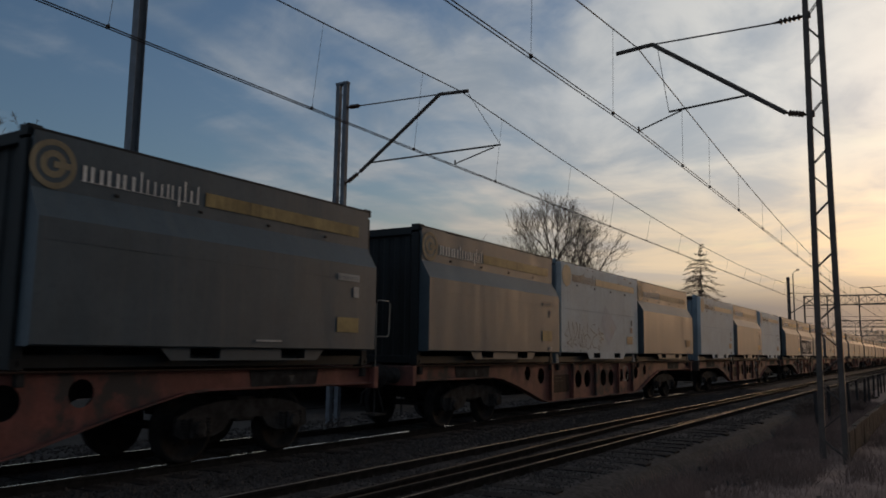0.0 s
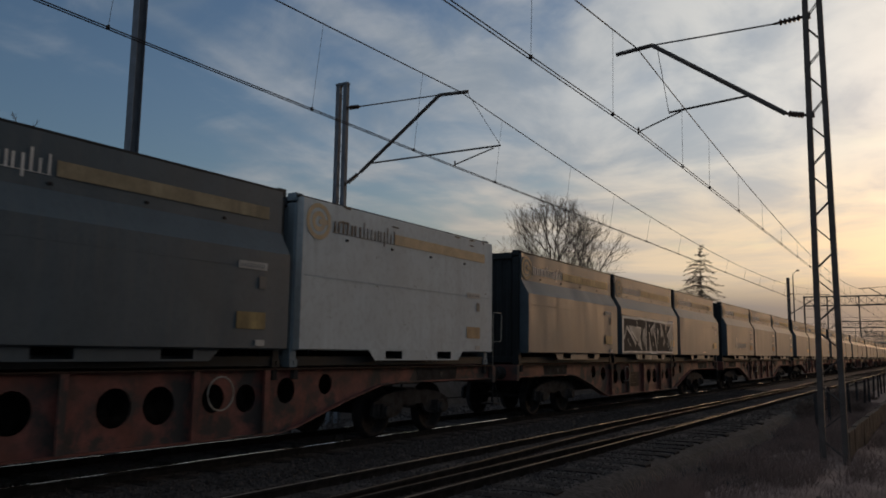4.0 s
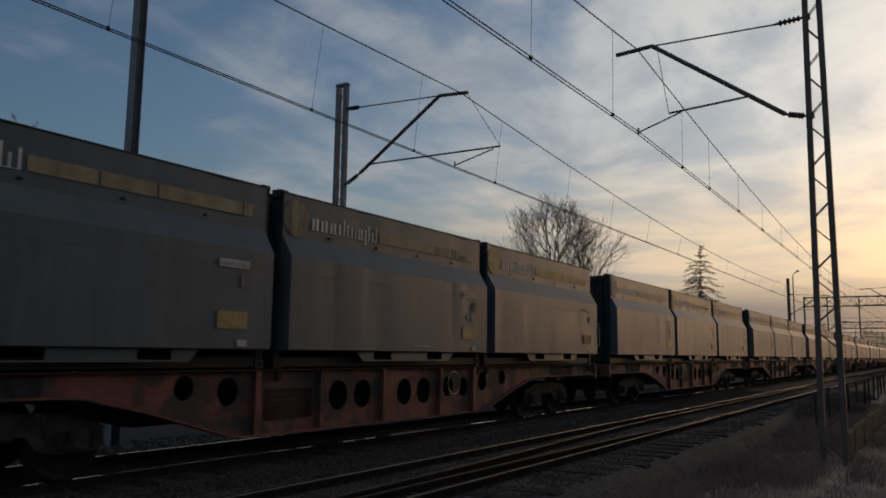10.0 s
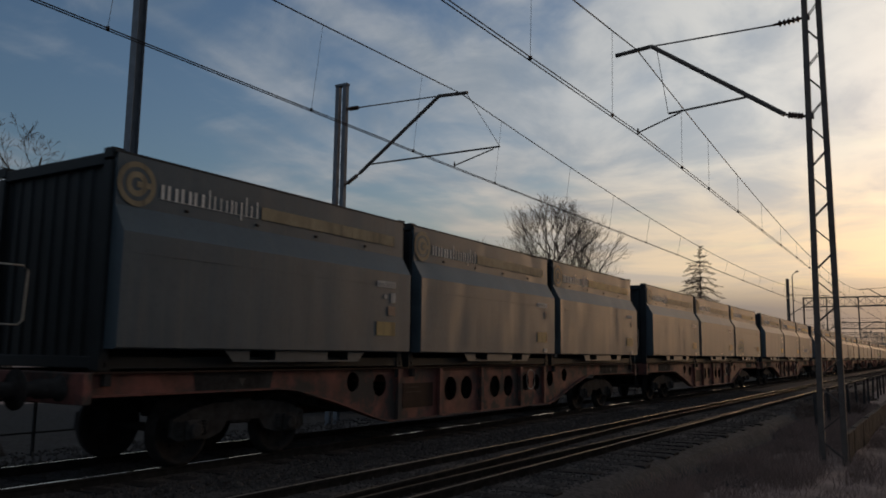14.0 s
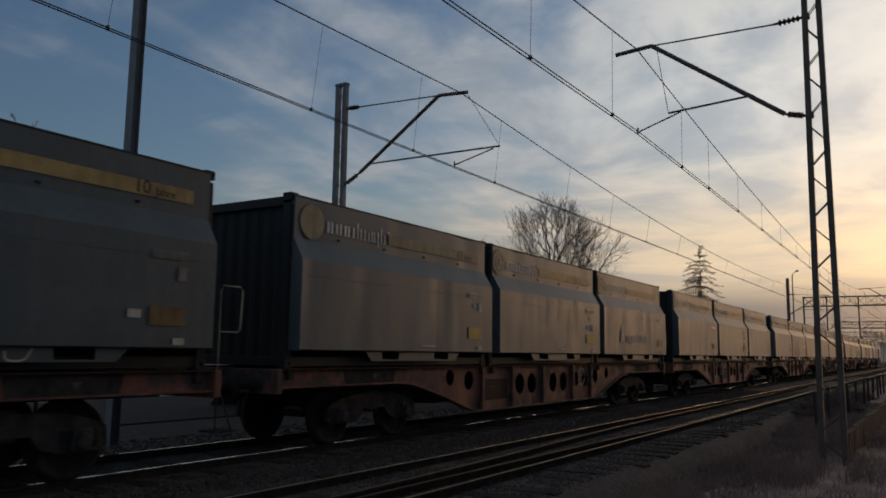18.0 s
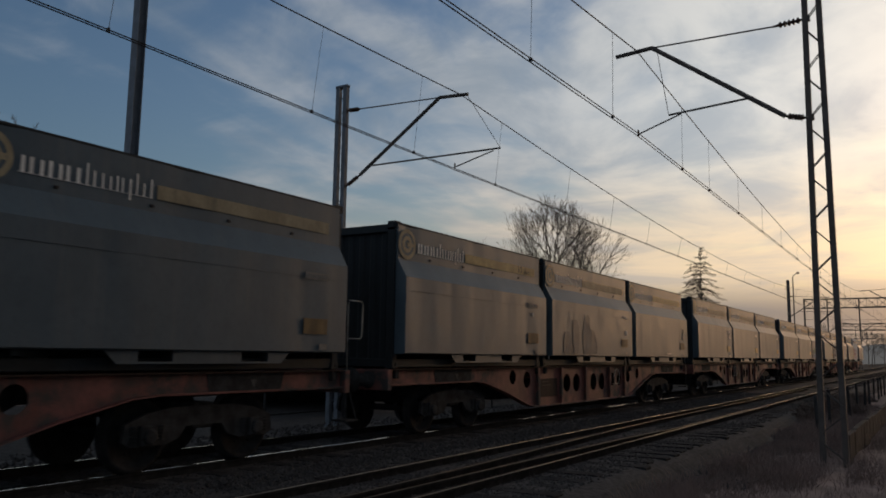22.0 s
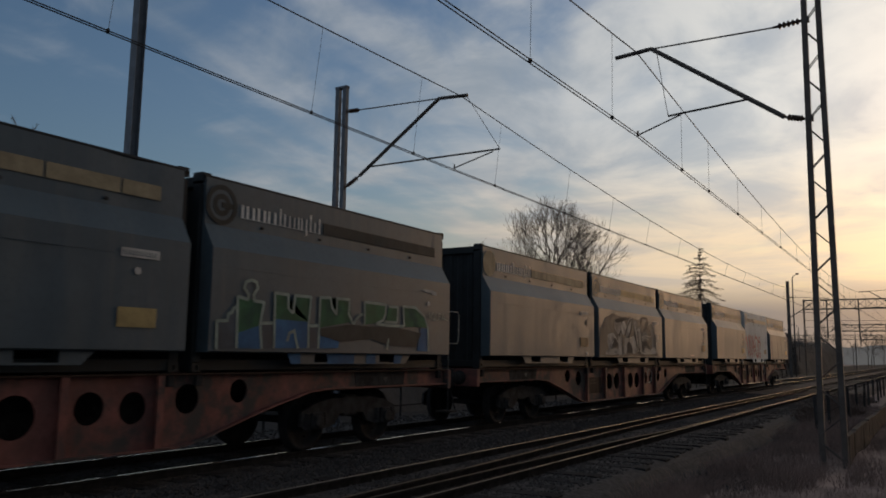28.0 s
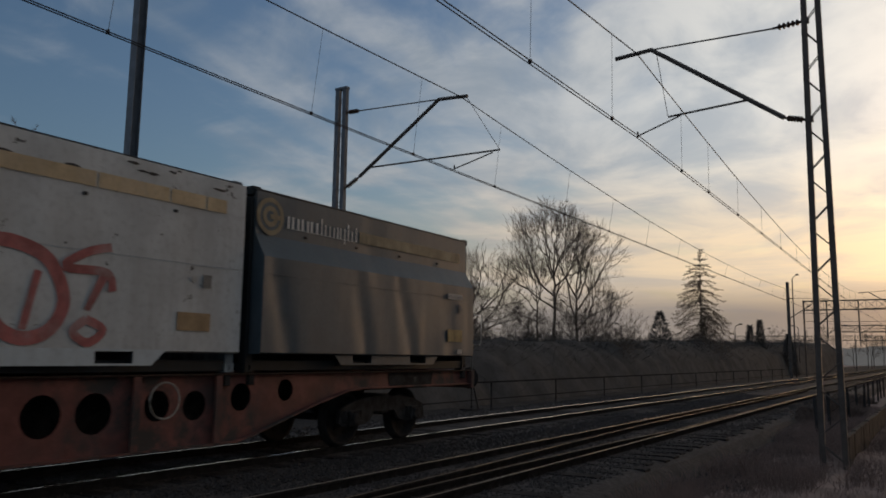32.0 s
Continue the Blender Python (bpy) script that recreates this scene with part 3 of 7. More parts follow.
def lattice_mast(x, y, z0, z1, half0, half1, leg, bays, label, foot=True, steel=None):
    steel = steel or M["mast"]
    m = thing("catenary_mast", label, "mast", at=pose(x, y, 0))
    for s in (-1, 1):
        bm = bmesh.new()
        lattice_leg(bm, 0, 0, leg, z0, z1, s * half0, s * half1)
        part("leg", bm, steel, m)
    step = (z1 - z0 - 0.2) / bays
    for i in range(bays):
        za, zb = z0 + 0.1 + i * step, z0 + 0.1 + (i + 1) * step
        ha, hb = (half0 + (half1 - half0) * (z - z0) / (z1 - z0) for z in (za, zb))
        s = 1 if i % 2 else -1
        bm = bmesh.new()
        tube(bm, [(-s * ha, -leg, za + 0.08), (s * hb, -leg, zb - 0.08)], 0.010, 4)
        tube(bm, [(-s * ha, leg, za + 0.08), (s * hb, leg, zb - 0.08)], 0.010, 4)
        part("lattice_bar", bm, steel, m)
    bm = bmesh.new()
    bevel_box(bm, -half1 - leg * 1.3, half1 + leg * 1.3, -leg * 1.2, leg * 1.2, z1 - 0.02, z1 + 0.05, 0.01)
    part("cap", bm, steel, m)
    if foot:
        bm = bmesh.new()
        bevel_box(bm, -half0 - 0.22, half0 + 0.22, -0.3, 0.3, z0 - 0.5, z0 + 0.02, 0.03)
        part("footing", bm, M["concrete"], m, "concrete footing")
    return m


def insulator(bm, a, b, r=0.05, sheds=4):
    a, b = Vector(a), Vector(b)
    d = (b - a).length
    prof = [(0, 0.02)]
    for i in range(sheds):
        u = d * (0.15 + 0.7 * i / sheds)
        prof += [(u, 0.026), (u + 0.02, r), (u + 0.05, r * 0.8), (u + 0.06, 0.026)]
    prof.append((d, 0.02))
    k = bmesh.new()
    lathe(k, prof, 10, "z")
    merge(bm, k, Matrix.Translation(a) @ (b - a).to_track_quat("Z", "Y").to_matrix().to_4x4())


def cantilever(mast, p, s):
    """The bracket on a mast. p: points in the mast's space, by name."""
    bm = bmesh.new()
    tube(bm, [p["ins_low_in"], p["elbow"]], s * 0.045, 8)
    tube(bm, [p["elbow"], p["tip"]], s * 0.045, 8)
    part("bracket_tube", bm, M["mast"], mast)
    bm = bmesh.new()
    tube(bm, [p["ins_top_in"], p["elbow"]], s * 0.016, 6)
    part("top_tie", bm, M["mast"], mast)
    bm = bmesh.new()
    tube(bm, [p["arm_root"], p["arm_end"]], s * 0.022, 8)
    part("registration_arm", bm, M["mast"], mast)
    bm = bmesh.new()
    tube(bm, [p["steady_root"], p["contact"]], s * 0.015, 6)
    tube(bm, [Vector(p["contact"]) + Vector((0, 0, -0.03)), Vector(p["contact"]) + Vector((0, 0, 0.09))], 0.02, 6)
    part("steady_arm", bm, M["mast"], mast)
    bm = bmesh.new()
    tube(bm, [p["hang"], p["arm_end"]], 0.007, 5)
    part("hanger_wire", bm, M["wire"], mast)
    for k, sheds in (("low", 5), ("top", 5)):
        bm = bmesh.new()
        insulator(bm, p["ins_%s_out" % k], p["ins_%s_in" % k], 0.062, sheds)
        part("insulator", bm, M["insulator"], mast, "brown glazed insulator")
        bm = bmesh.new()
        o = Vector(p["ins_%s_out" % k])
        bevel_box(bm, min(o.x, o.x * 0.3), max(o.x, o.x * 0.3), -0.05, 0.05, o.z - 0.05, o.z + 0.05, 0.01)
        part("clamp", bm, M["mast"], mast)


# near mast, beside the empty track
mast_b = lattice_mast(-1.58, 14.9, -0.35, 9.4, 0.175, 0.105, 0.047, 21, "slender lattice steel catenary mast beside the empty track")
cantilever(mast_b, dict(ins_low_out=(-0.16, 0, 5.77), ins_low_in=(-0.52, 0, 5.86), elbow=(-2.92, 0, 7.63), tip=(-3.66, 0, 7.58),
                        ins_top_out=(-0.12, 0, 7.61), ins_top_in=(-0.66, 0, 7.58), arm_root=(-1.05, 0, 6.30), arm_end=(-2.62, 0, 6.20),
                        steady_root=(-2.38, 0, 6.19), contact=(-3.23, 0, 5.90), hang=(-2.82, 0, 7.56)), 0.98)
# mast behind the train
mast_a = lattice_mast(-13.01, 15.6, -0.5, 8.5, 0.135, 0.12, 0.06, 19, "grey lattice steel catenary mast behind the freight train", steel=M["mast_cool"])
cantilever(mast_a, dict(ins_low_out=(0.2, 0, 5.80), ins_low_in=(0.66, 0, 6.06), elbow=(3.05, 0, 7.72), tip=(3.85, 0, 7.67),
                        ins_top_out=(0.2, 0, 7.84), ins_top_in=(0.62, 0, 7.82), arm_root=(0.98, 0, 6.26), arm_end=(4.73, 0, 6.24),
                        steady_root=(4.55, 0, 6.20), contact=(3.51, 0, 5.93), hang=(3.85, 0, 7.62)), 1.0)
# plain post behind the train
post = thing("steel_post", "plain grey steel post behind the freight train", "post", at=pose(-12.3, 8.82, 0))
bm = bmesh.new()
for x0, x1, y0, y1 in ((-0.09, 0.09, -0.09, -0.076), (-0.09, 0.09, 0.076, 0.09), (-0.01, 0.01, -0.076, 0.076)):
    box(bm, x0, x1, y0, y1, -0.5, 9.4)
part("shaft", bm, M["mast_cool"], post)
bm = bmesh.new()
bevel_box(bm, -0.3, 0.3, -0.3, 0.3, -0.9, -0.42, 0.03)
part("footing", bm, M["concrete"], post)


def stagger(y, knots):
    for (ya, xa), (yb, xb) in zip(knots, knots[1:]):
        if y <= yb:
            return xa + (xb - xa) * (y - ya) / (yb - ya)
    return knots[-1][1]


def overhead(label, knots, z_contact, z_mess, sags, drops, lead):
    """Two contact wires, a sagging carrier wire and the droppers between them."""
    line = thing("overhead_line", label, "wires")
    y0, y1 = knots[0][0], knots[-1][0]

    def carrier(y):
        for (ya, _), (yb, _), sag in zip(knots, knots[1:], sags):
            if y <= yb:
                k = (y - ya) / (yb - ya)
                return z_mess - 4 * sag * k * (1 - k)
        return z_mess

    for o in (-0.036, 0.036):
        bm = bmesh.new()
        tube(bm, [(x + o, y, z_contact) for y, x in knots], 0.0095, 6)
        part("contact_wire", bm, M["wire"], line)
    ys = sorted({*np.linspace(y0, y1, 120).tolist(), *[k[0] for k in knots]})
    bm = bmesh.new()
    tube(bm, [(stagger(y, knots) + lead, y, carrier(y)) for y in ys], 0.0125, 6)
    part("carrier_wire", bm, M["wire"], line)
    for y in drops:
        x = stagger(y, knots)
        bm = bmesh.new()
        tube(bm, [(x, y, z_contact - 0.02), (x + lead, y + 0.06, carrier(y + 0.06))], 0.0042, 4)
        bevel_box(bm, x - 0.03, x + 0.03, y - 0.014, y + 0.014, z_contact - 0.02, z_contact + 0.045, 0.006)
        part("dropper", bm, M["wire"], line)


overhead("double contact wire and carrier above the train's track", [(-50, -9.2), (15.6, -9.50), (80, -9.15), (145, -9.5), (210, -9.2), (330, -9.4)], 5.88, 7.68, (0.6, 1.2, 1.0, 1, 1),
         [-2, 2.2, 6.29, 10.5, 13.85, 17.6, 22.1, 25.9, 29.9, 34.2, 38.6, 43, 47.5, 52, 56.5, 61, 66, 72, 86, 92, 98, 104, 112, 120], 0.16)
overhead("double contact wire and carrier above the empty track", [(-50, -6.3), (14.9, -4.80), (80, -5.55), (145, -5.1), (210, -5.5), (330, -5.3)], 5.88, 7.62, (1.0, 1.15, 1, 1, 1),
         [-2, 3, 6.8, 10.2, 13.5, 18.2, 20.9, 24.7, 28.8, 33, 37.5, 42, 46.5, 51, 56, 61, 66, 72, 86, 92, 98, 104, 112, 120], 0.0)

# ---- freight wagon ----


def poly(bm, pts, x):
    f = bm.faces.new([bm.verts.new((x, y, z)) for y, z in pts])
    bmesh.ops.triangulate(bm, faces=[f])


def make_wagon(kind):
    """Two builds of the wagon: the hand wheel, the panel and one pair of holes change places."""
    w = thing("container_wagon", "moving red container wagon with round holes in deep side beams", "wagon", "wagons of the train")
    beam = [(-0.12, 1.22), (-0.12, 0.98), (2.9, 0.98), (3.3, 0.95), (4.2, 0.74), (5.35, 0.41), (5.7, 0.34), (12.4, 0.34), (12.75, 0.41), (13.9, 0.74), (14.8, 0.95), (15.2, 0.98), (18.72, 0.98), (18.72, 1.22)]
    holes = [(4.72, 1.02, 0.16), (5.46, 0.95, 0.19), *(((7.8, 0.82, 0.235), (8.43, 0.82, 0.235)) if kind == "A" else ((6.48, 0.86, 0.215), (7.12, 0.84, 0.225))), (9.65, 0.81, 0.235), (10.28, 0.81, 0.235), (11.14, 0.86, 0.19), (11.72, 0.84, 0.19), (12.52, 0.92, 0.19), (13.4, 0.99, 0.16)]
    cut = [circle(y, z, r) for y, z, r in holes] + ([[(7.42, 0.72), (7.48, 0.72), (7.48, 0.88), (7.42, 0.88)]] if kind == "A" else [])
    wheel_y = 11.14 if kind == "A" else 7.12
    ribs = (5.95, 7.32, 8.95, 10.78, 12.05) if kind == "A" else (6.0, 7.50, 8.95, 10.78, 12.05)
    bm = bmesh.new()
    plate(bm, beam[::-1], cut, -0.008, 0.008)
    beam_me = mesh_of("side_beam", bm, M["red"])
    bm = bmesh.new()
    bevel_box(bm, -0.09, 0.10, -0.13, 18.73, 1.222, 1.246, 0.004)
    top_me = mesh_of("top_flange", bm, M["panel"])
    bm = bmesh.new()
    low = [(y, z) for y, z in beam if z < 1.2]
    for (ya, za), (yb, zb) in zip(low, low[1:]):
        v = [bm.verts.new(p) for p in ((-0.09, ya, za), (0.09, ya, za), (0.09, yb, zb), (-0.09, yb, zb), (-0.09, ya, za - 0.022), (0.09, ya, za - 0.022), (0.09, yb, zb - 0.022), (-0.09, yb, zb - 0.022))]
        for f in ((0, 1, 2, 3), (7, 6, 5, 4), (4, 5, 1, 0), (6, 7, 3, 2), (5, 6, 2, 1), (7, 4, 0, 3)):
            bm.faces.new([v[i] for i in f])
    low_me = mesh_of("bottom_flange", bm, M["red"])
    bm = bmesh.new()
    box(bm, -0.07, 0.085, -0.012, 0.012, 0.345, 1.22)
    box(bm, 0.085, 0.095, -0.05, 0.05, 0.345, 1.22)
    rib_me = mesh_of("stiffener", bm, M["red"])
    for s in (-1, 1):
        b = part("side_beam", beam_me, None, w, at=pose(s * 1.18, 0, 0, 0, 0, 0))
        part("top_flange", top_me, None, b)
        part("bottom_flange", low_me, None, b)
        for y in ribs:
            part("stiffener", rib_me, None, b, at=pose(0, y, 0))
        bm = bmesh.new()
        bevel_box(bm, s * 0.012 - 0.006, s * 0.012 + 0.006, 6.15 if kind == "A" else 7.62, 7.15 if kind == "A" else 8.60, 0.52, 0.96, 0.003)
        part("data_panel", bm, M["panel"], b, "grimy brown data panel")
        y0 = 6.25 if kind == "A" else 7.70
        for k, ln in enumerate((0.55, 0.7, 0.35, 0.62) if kind == "B" else (0.4, 0.5)):
            bm = bmesh.new()
            box(bm, s * 0.0195 - 0.0015, s * 0.0195 + 0.0015, y0, y0 + ln, 0.88 - 0.085 * k, 0.895 - 0.085 * k)
            part("writing_line", bm, M["faint_ink"], b, "faint grey line of writing")
    bm = bmesh.new()
    ring = [(1.33, wheel_y + 0.22 * math.cos(a), 0.93 + 0.22 * math.sin(a)) for a in np.linspace(0, 2 * math.pi, 25)]
    tube(bm, ring, 0.011, 5, cap=False)
    tube(bm, [(1.2, wheel_y, 0.72), (1.33, wheel_y, 0.71)], 0.012, 6)
    part("brake_handwheel", bm, M["tube_paint"], w, "thin pale brake handwheel", smooth=True)
    bm = bmesh.new()
    box(bm, -0.22, 0.22, -0.1, 18.7, 0.86, 1.16)
    plate(bm, [(4.1, 0.86), (4.5, 0.66), (5.6, 0.44), (12.5, 0.44), (13.6, 0.66), (14.0, 0.86)], [], -0.21, 0.21)
    part("centre_sill", bm, M["grime"], w)
    cross = bmesh.new()
    bevel_box(cross, -1.17, 1.17, -0.06, 0.06, 0.98, 1.2, 0.01)
    cross_me = mesh_of("cross_member", cross, M["red"])
    for y in (0.05, 3.1, 5.95, 7.32, 8.95, 10.78, 12.05, 15.3, 18.55):
        part("cross_member", cross_me, None, w, at=pose(0, y, 0))
    bm = bmesh.new()
    lathe(bm, [(6.3, 0.02), (6.34, 0.19), (7.2, 0.19), (7.24, 0.02)], 14, "y", (0.62, 0, 0.72))
    part("air_tank", bm, M["grime"], w, smooth=True)
    bm = bmesh.new()
    bevel_box(bm, 0.3, 0.9, 9.2, 9.6, 0.55, 0.95, 0.03)
    part("brake_cylinder", bm, M["grime"], w)
    for y, s in ((-0.16, -1), (18.76, 1)):
        bm = bmesh.new()
        bevel_box(bm, -1.3, 1.3, y - 0.06, y + 0.06, 0.88, 1.24, 0.012)
        sill = part("end_sill", bm, M["red"], w)
        for x in (-0.875, 0.875):
            bm = bmesh.new()
            prof = [(0, 0.15), (0.03, 0.15), (0.04, 0.11), (0.30, 0.11), (0.31, 0.085), (0.50, 0.085), (0.515, 0.225), (0.535, 0.225), (0.55, 0.15)]
            k = bmesh.new()
            lathe(k, prof, 16, "y", (0, 0, 0))
            merge(bm, k, pose(x, y + s * 0.05, 1.06, 0, 0, 0 if s > 0 else 180))
            part("buffer", bm, M["grime"], sill, "black round buffer", smooth=True)
        bm = bmesh.new()
        tube(bm, [(0, y, 1.02), (0, y + s * 0.56, 1.0), (0, y + s * 0.6, 0.86)], 0.035, 6)
        part("coupling", bm, M["grime"], sill)
    bm = bmesh.new()
    pts = [(1.27, 18.76, 0.9), (1.27, 18.76, 2.30), (1.27, 18.80, 2.37), (1.27, 19.10, 2.37), (1.27, 19.15, 2.32), (1.27, 19.13, 1.80), (1.27, 19.08, 1.75), (1.27, 18.76, 1.75)]
    tube(bm, pts, 0.011, 6)
    part("handrail", bm, M["tube_paint"], w, "thin pale bent-tube handrail", smooth=True)
    bm = bmesh.new()
    box(bm, 1.0, 1.30, 18.74, 19.06, 0.42, 0.45)
    tube(bm, [(1.27, 18.76, 0.44), (1.27, 18.76, 1.0)], 0.014, 5)
    tube(bm, [(1.27, 19.04, 0.44), (1.27, 18.80, 1.0)], 0.014, 5)
    part("footstep", bm, M["grime"], w)
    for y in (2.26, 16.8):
        bm = bmesh.new()
        poly(bm, [(y, 1.02), (y + 0.06, 1.13), (y - 0.06, 1.13)], 1.20)
        part("pale_mark", bm, M["spray_grey"], w, "small grey triangular mark")
        # black sheet that covers the red beam above this bogie
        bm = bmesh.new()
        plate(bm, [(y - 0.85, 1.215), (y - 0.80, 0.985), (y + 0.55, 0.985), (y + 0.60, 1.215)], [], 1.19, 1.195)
        part("grimy_plate", bm, M["grime"], w, "black patch on the beam above the bogie")
    lock = bmesh.new()
    bevel_box(lock, -0.06, 0.06, -0.06, 0.06, 1.246, 1.262, 0.006)
    bevel_box(lock, 0.06, 0.14, -0.05, 0.05, 1.08, 1.25, 0.008)
    lock_me = mesh_of("twist_lock", lock, M["grime"])
    for j in range(3):
        for y in (0.12, 5.94):
            for s in (-1, 1):
                part("twist_lock", lock_me, None, w, "black steel container lock", pose(s * 1.12, j * PITCH_BOX + y, 0, 0, 0, 0 if s > 0 else 180))
    # bogies
    bm = bmesh.new()
    outline = [(-1.25, 0.40), (-1.15, 0.34), (-0.62, 0.34), (-0.42, 0.40), (-0.3, 0.55), (0.3, 0.55), (0.42, 0.40), (0.62, 0.34), (1.15, 0.34), (1.25, 0.40), (1.22, 0.62), (0.9, 0.74), (0.5, 0.8), (-0.5, 0.8), (-0.9, 0.74), (-1.22, 0.62)]
    plate(bm, outline, [], -0.03, 0.03)
    frame_me = mesh_of("side_frame", bm, M["grime"])
    bm = bmesh.new()
    bevel_box(bm, -0.09, 0.09, -0.13, 0.13, 0.34, 0.6, 0.02)
    lathe(bm, [(0.09, 0.10), (0.12, 0.10), (0.135, 0.07)], 14, "x", (0, 0, 0.46))
    axle_me = mesh_of("axle_box", bm, M["grime"])
    bm = bmesh.new()
    for k in range(5):
        lathe(bm, [(0.40 + 0.042 * k, 0.07), (0.425 + 0.042 * k, 0.07)], 12, "z", (0, 0, 0))
    spring_me = mesh_of("coil_spring", bm, M["grime"])
    bm = bmesh.new()
    for s in (-1, 1):
        prof = [(0.66, 0.05), (0.665, 0.13), (0.69, 0.14), (0.715, 0.36), (0.685, 0.40), (0.685, 0.486), (0.712, 0.488), (0.722, 0.462), (0.82, 0.456), (0.82, 0.40), (0.745, 0.37), (0.76, 0.15), (0.80, 0.13), (0.81, 0.08)]
        k = bmesh.new()
        lathe(k, prof, 32, "x")
        merge(bm, k, None if s > 0 else Matrix.Rotation(math.pi, 4, "Z"))
    lathe(bm, [(-1.05, 0.06), (1.05, 0.06)], 12, "x")
    for s in (-1, 1):
        for i in range(6):
            a = i * math.pi / 3
            k = bmesh.new()
            lathe(k, [(0, 0.018), (0.03, 0.018)], 6, "x", (0.775 if s > 0 else -0.80, 0.24 * math.cos(a), 0.24 * math.sin(a)))
            merge(bm, k)
    wheel_me = mesh_of("wheelset", bm, M["wheel"], True)
    for yb in (2.48, 16.1):
        bm = bmesh.new()
        bevel_box(bm, -1.0, 1.0, -0.18, 0.18, 0.5, 0.84, 0.02)
        bevel_box(bm, -0.35, 0.35, -0.3, 0.3, 0.82, 0.97, 0.02)
        bg = part("bogie", bm, M["grime"], w, "grimy black two-axle bogie", pose(0, yb, 0))
        for s in (-1, 1):
            part("side_frame", frame_me, None, bg, at=pose(s * 1.0, 0, 0))
            for yy in (-0.9, 0.9):
                part("axle_box", axle_me, None, bg, at=pose(s * 1.0, yy, 0, 0, 0, 0 if s > 0 else 180))
                for d in (-0.2, 0.2):
                    part("coil_spring", spring_me, None, bg, at=pose(s * 1.0, yy + d, 0))
        for yy in (-0.9, 0.9):
            part("wheelset", wheel_me, None, bg, "grimy steel wheelset", pose(0, yy, 0.456))
    return w


def place(i, j=0, t=0.0, z=0.0):
    return pose(X_TRAIN, FIRST + i * PITCH_WAGON + j * PITCH_BOX - train_shift(t), z)


wagons = {}
KIND_B = (2, 3, 5, 9, 11, 12)
wagons[-1], wagons[2] = make_wagon("A"), make_wagon("B")
wagons[-1].matrix_basis, wagons[2].matrix_basis = place(-1), place(2)
for i in range(0, 15):
    if i != 2:
        wagons[i] = copy_thing(wagons[2 if i in KIND_B else -1], place(i))
tagged(wagons[14], "red flat container wagon, the last of the train, moving")

# ---- containers ----
LEN, TOP, Z_BOX = 6.058, 2.60, 1.262
OUT, IN = 1.453, 1.258          # half widths of the bulged lower side and of the upper side
LOW_T, UP_B = 1.62, 1.95        # top of the bulge, foot of the upper side
FLAT = 1.35                     # half width of the flat-sided white ones


def side_panel(mat, seed, dent, creases=(), flat=False):
    """The bulged sheet-steel side: lower wall, sloping shoulder, upper wall; gently dented."""
    prof = [(OUT - 0.05, 0.25), (OUT, 0.27), (OUT, 0.55), (OUT, 0.85), (OUT, 1.15), (OUT, 1.40), (OUT, LOW_T), (OUT - 0.012, LOW_T + 0.014), (OUT - 0.105, 1.79), (IN, UP_B), (IN, 2.06), (IN, 2.22), (IN, 2.45), (IN, 2.575), (IN - 0.05, 2.59)]
    if flat:
        prof = [(FLAT - 0.05, 0.25), (FLAT, 0.27), (FLAT, 0.6), (FLAT, 1.0), (FLAT, 1.37), (FLAT - 0.008, 1.378), (FLAT, 1.386), (FLAT, 1.7), (FLAT, 2.0), (FLAT, 2.3), (FLAT, 2.50), (FLAT - 0.012, 2.565), (FLAT - 0.10, 2.58)]
    bm = bmesh.new()
    ys = np.linspace(0.06, LEN - (0.03 if flat else 0.10), 96 if creases else 84)
    rings = []
    for a, y in enumerate(ys):
        ring = []
        for b, (x, z) in enumerate(prof):
            k = noise.noise(Vector((y * 1.25 + seed * 7, z * 0.45, seed)))
            k2 = noise.noise(Vector((y * 3.4 + seed * 3, z * 0.8, seed + 5)))
            k3 = noise.noise(Vector((y * 7.5 + seed * 5, z * 0.5, seed + 11)))
            inset = 0.0 if b in (0, len(prof) - 1) else dent * (max(0, k) + (0.30 * max(0, k2) + 0.08 * max(0, k3)) * (1.0 if z < 1.7 else 0.5))
            for cy, cw, lean, deep in creases:
                if 0 < b < 9:
                    inset += deep * math.exp(-((y - cy - lean * (z - 1.0)) / cw) ** 2) * min(1.0, max(0.0, (1.75 - z) / 0.5))
            edge = min(1.0, min(a, len(ys) - 1 - a) / 3)
            ring.append(bm.verts.new((x - inset * edge, y, z)))
        rings.append(ring)
    for a, b in zip(rings, rings[1:]):
        for j in range(len(prof) - 1):
            bm.faces.new((a[j], b[j], b[j + 1], a[j + 1]))
    for ring in (rings[0], rings[-1]):
        back = [bm.verts.new((1.19, ring[0].co.y, v.co.z)) for v in ring]
        for j in range(len(prof) - 1):
            bm.faces.new((ring[j], ring[j + 1], back[j + 1], back[j]))
    bmesh.ops.recalc_face_normals(bm, faces=bm.faces[:])
    me = mesh_of("side_panel", bm, mat)
    for p in me.polygons:
        p.use_smooth = abs(p.normal.y) < 0.5
    me.set_sharp_from_angle(angle=radians(18 if flat else 26))
    return me


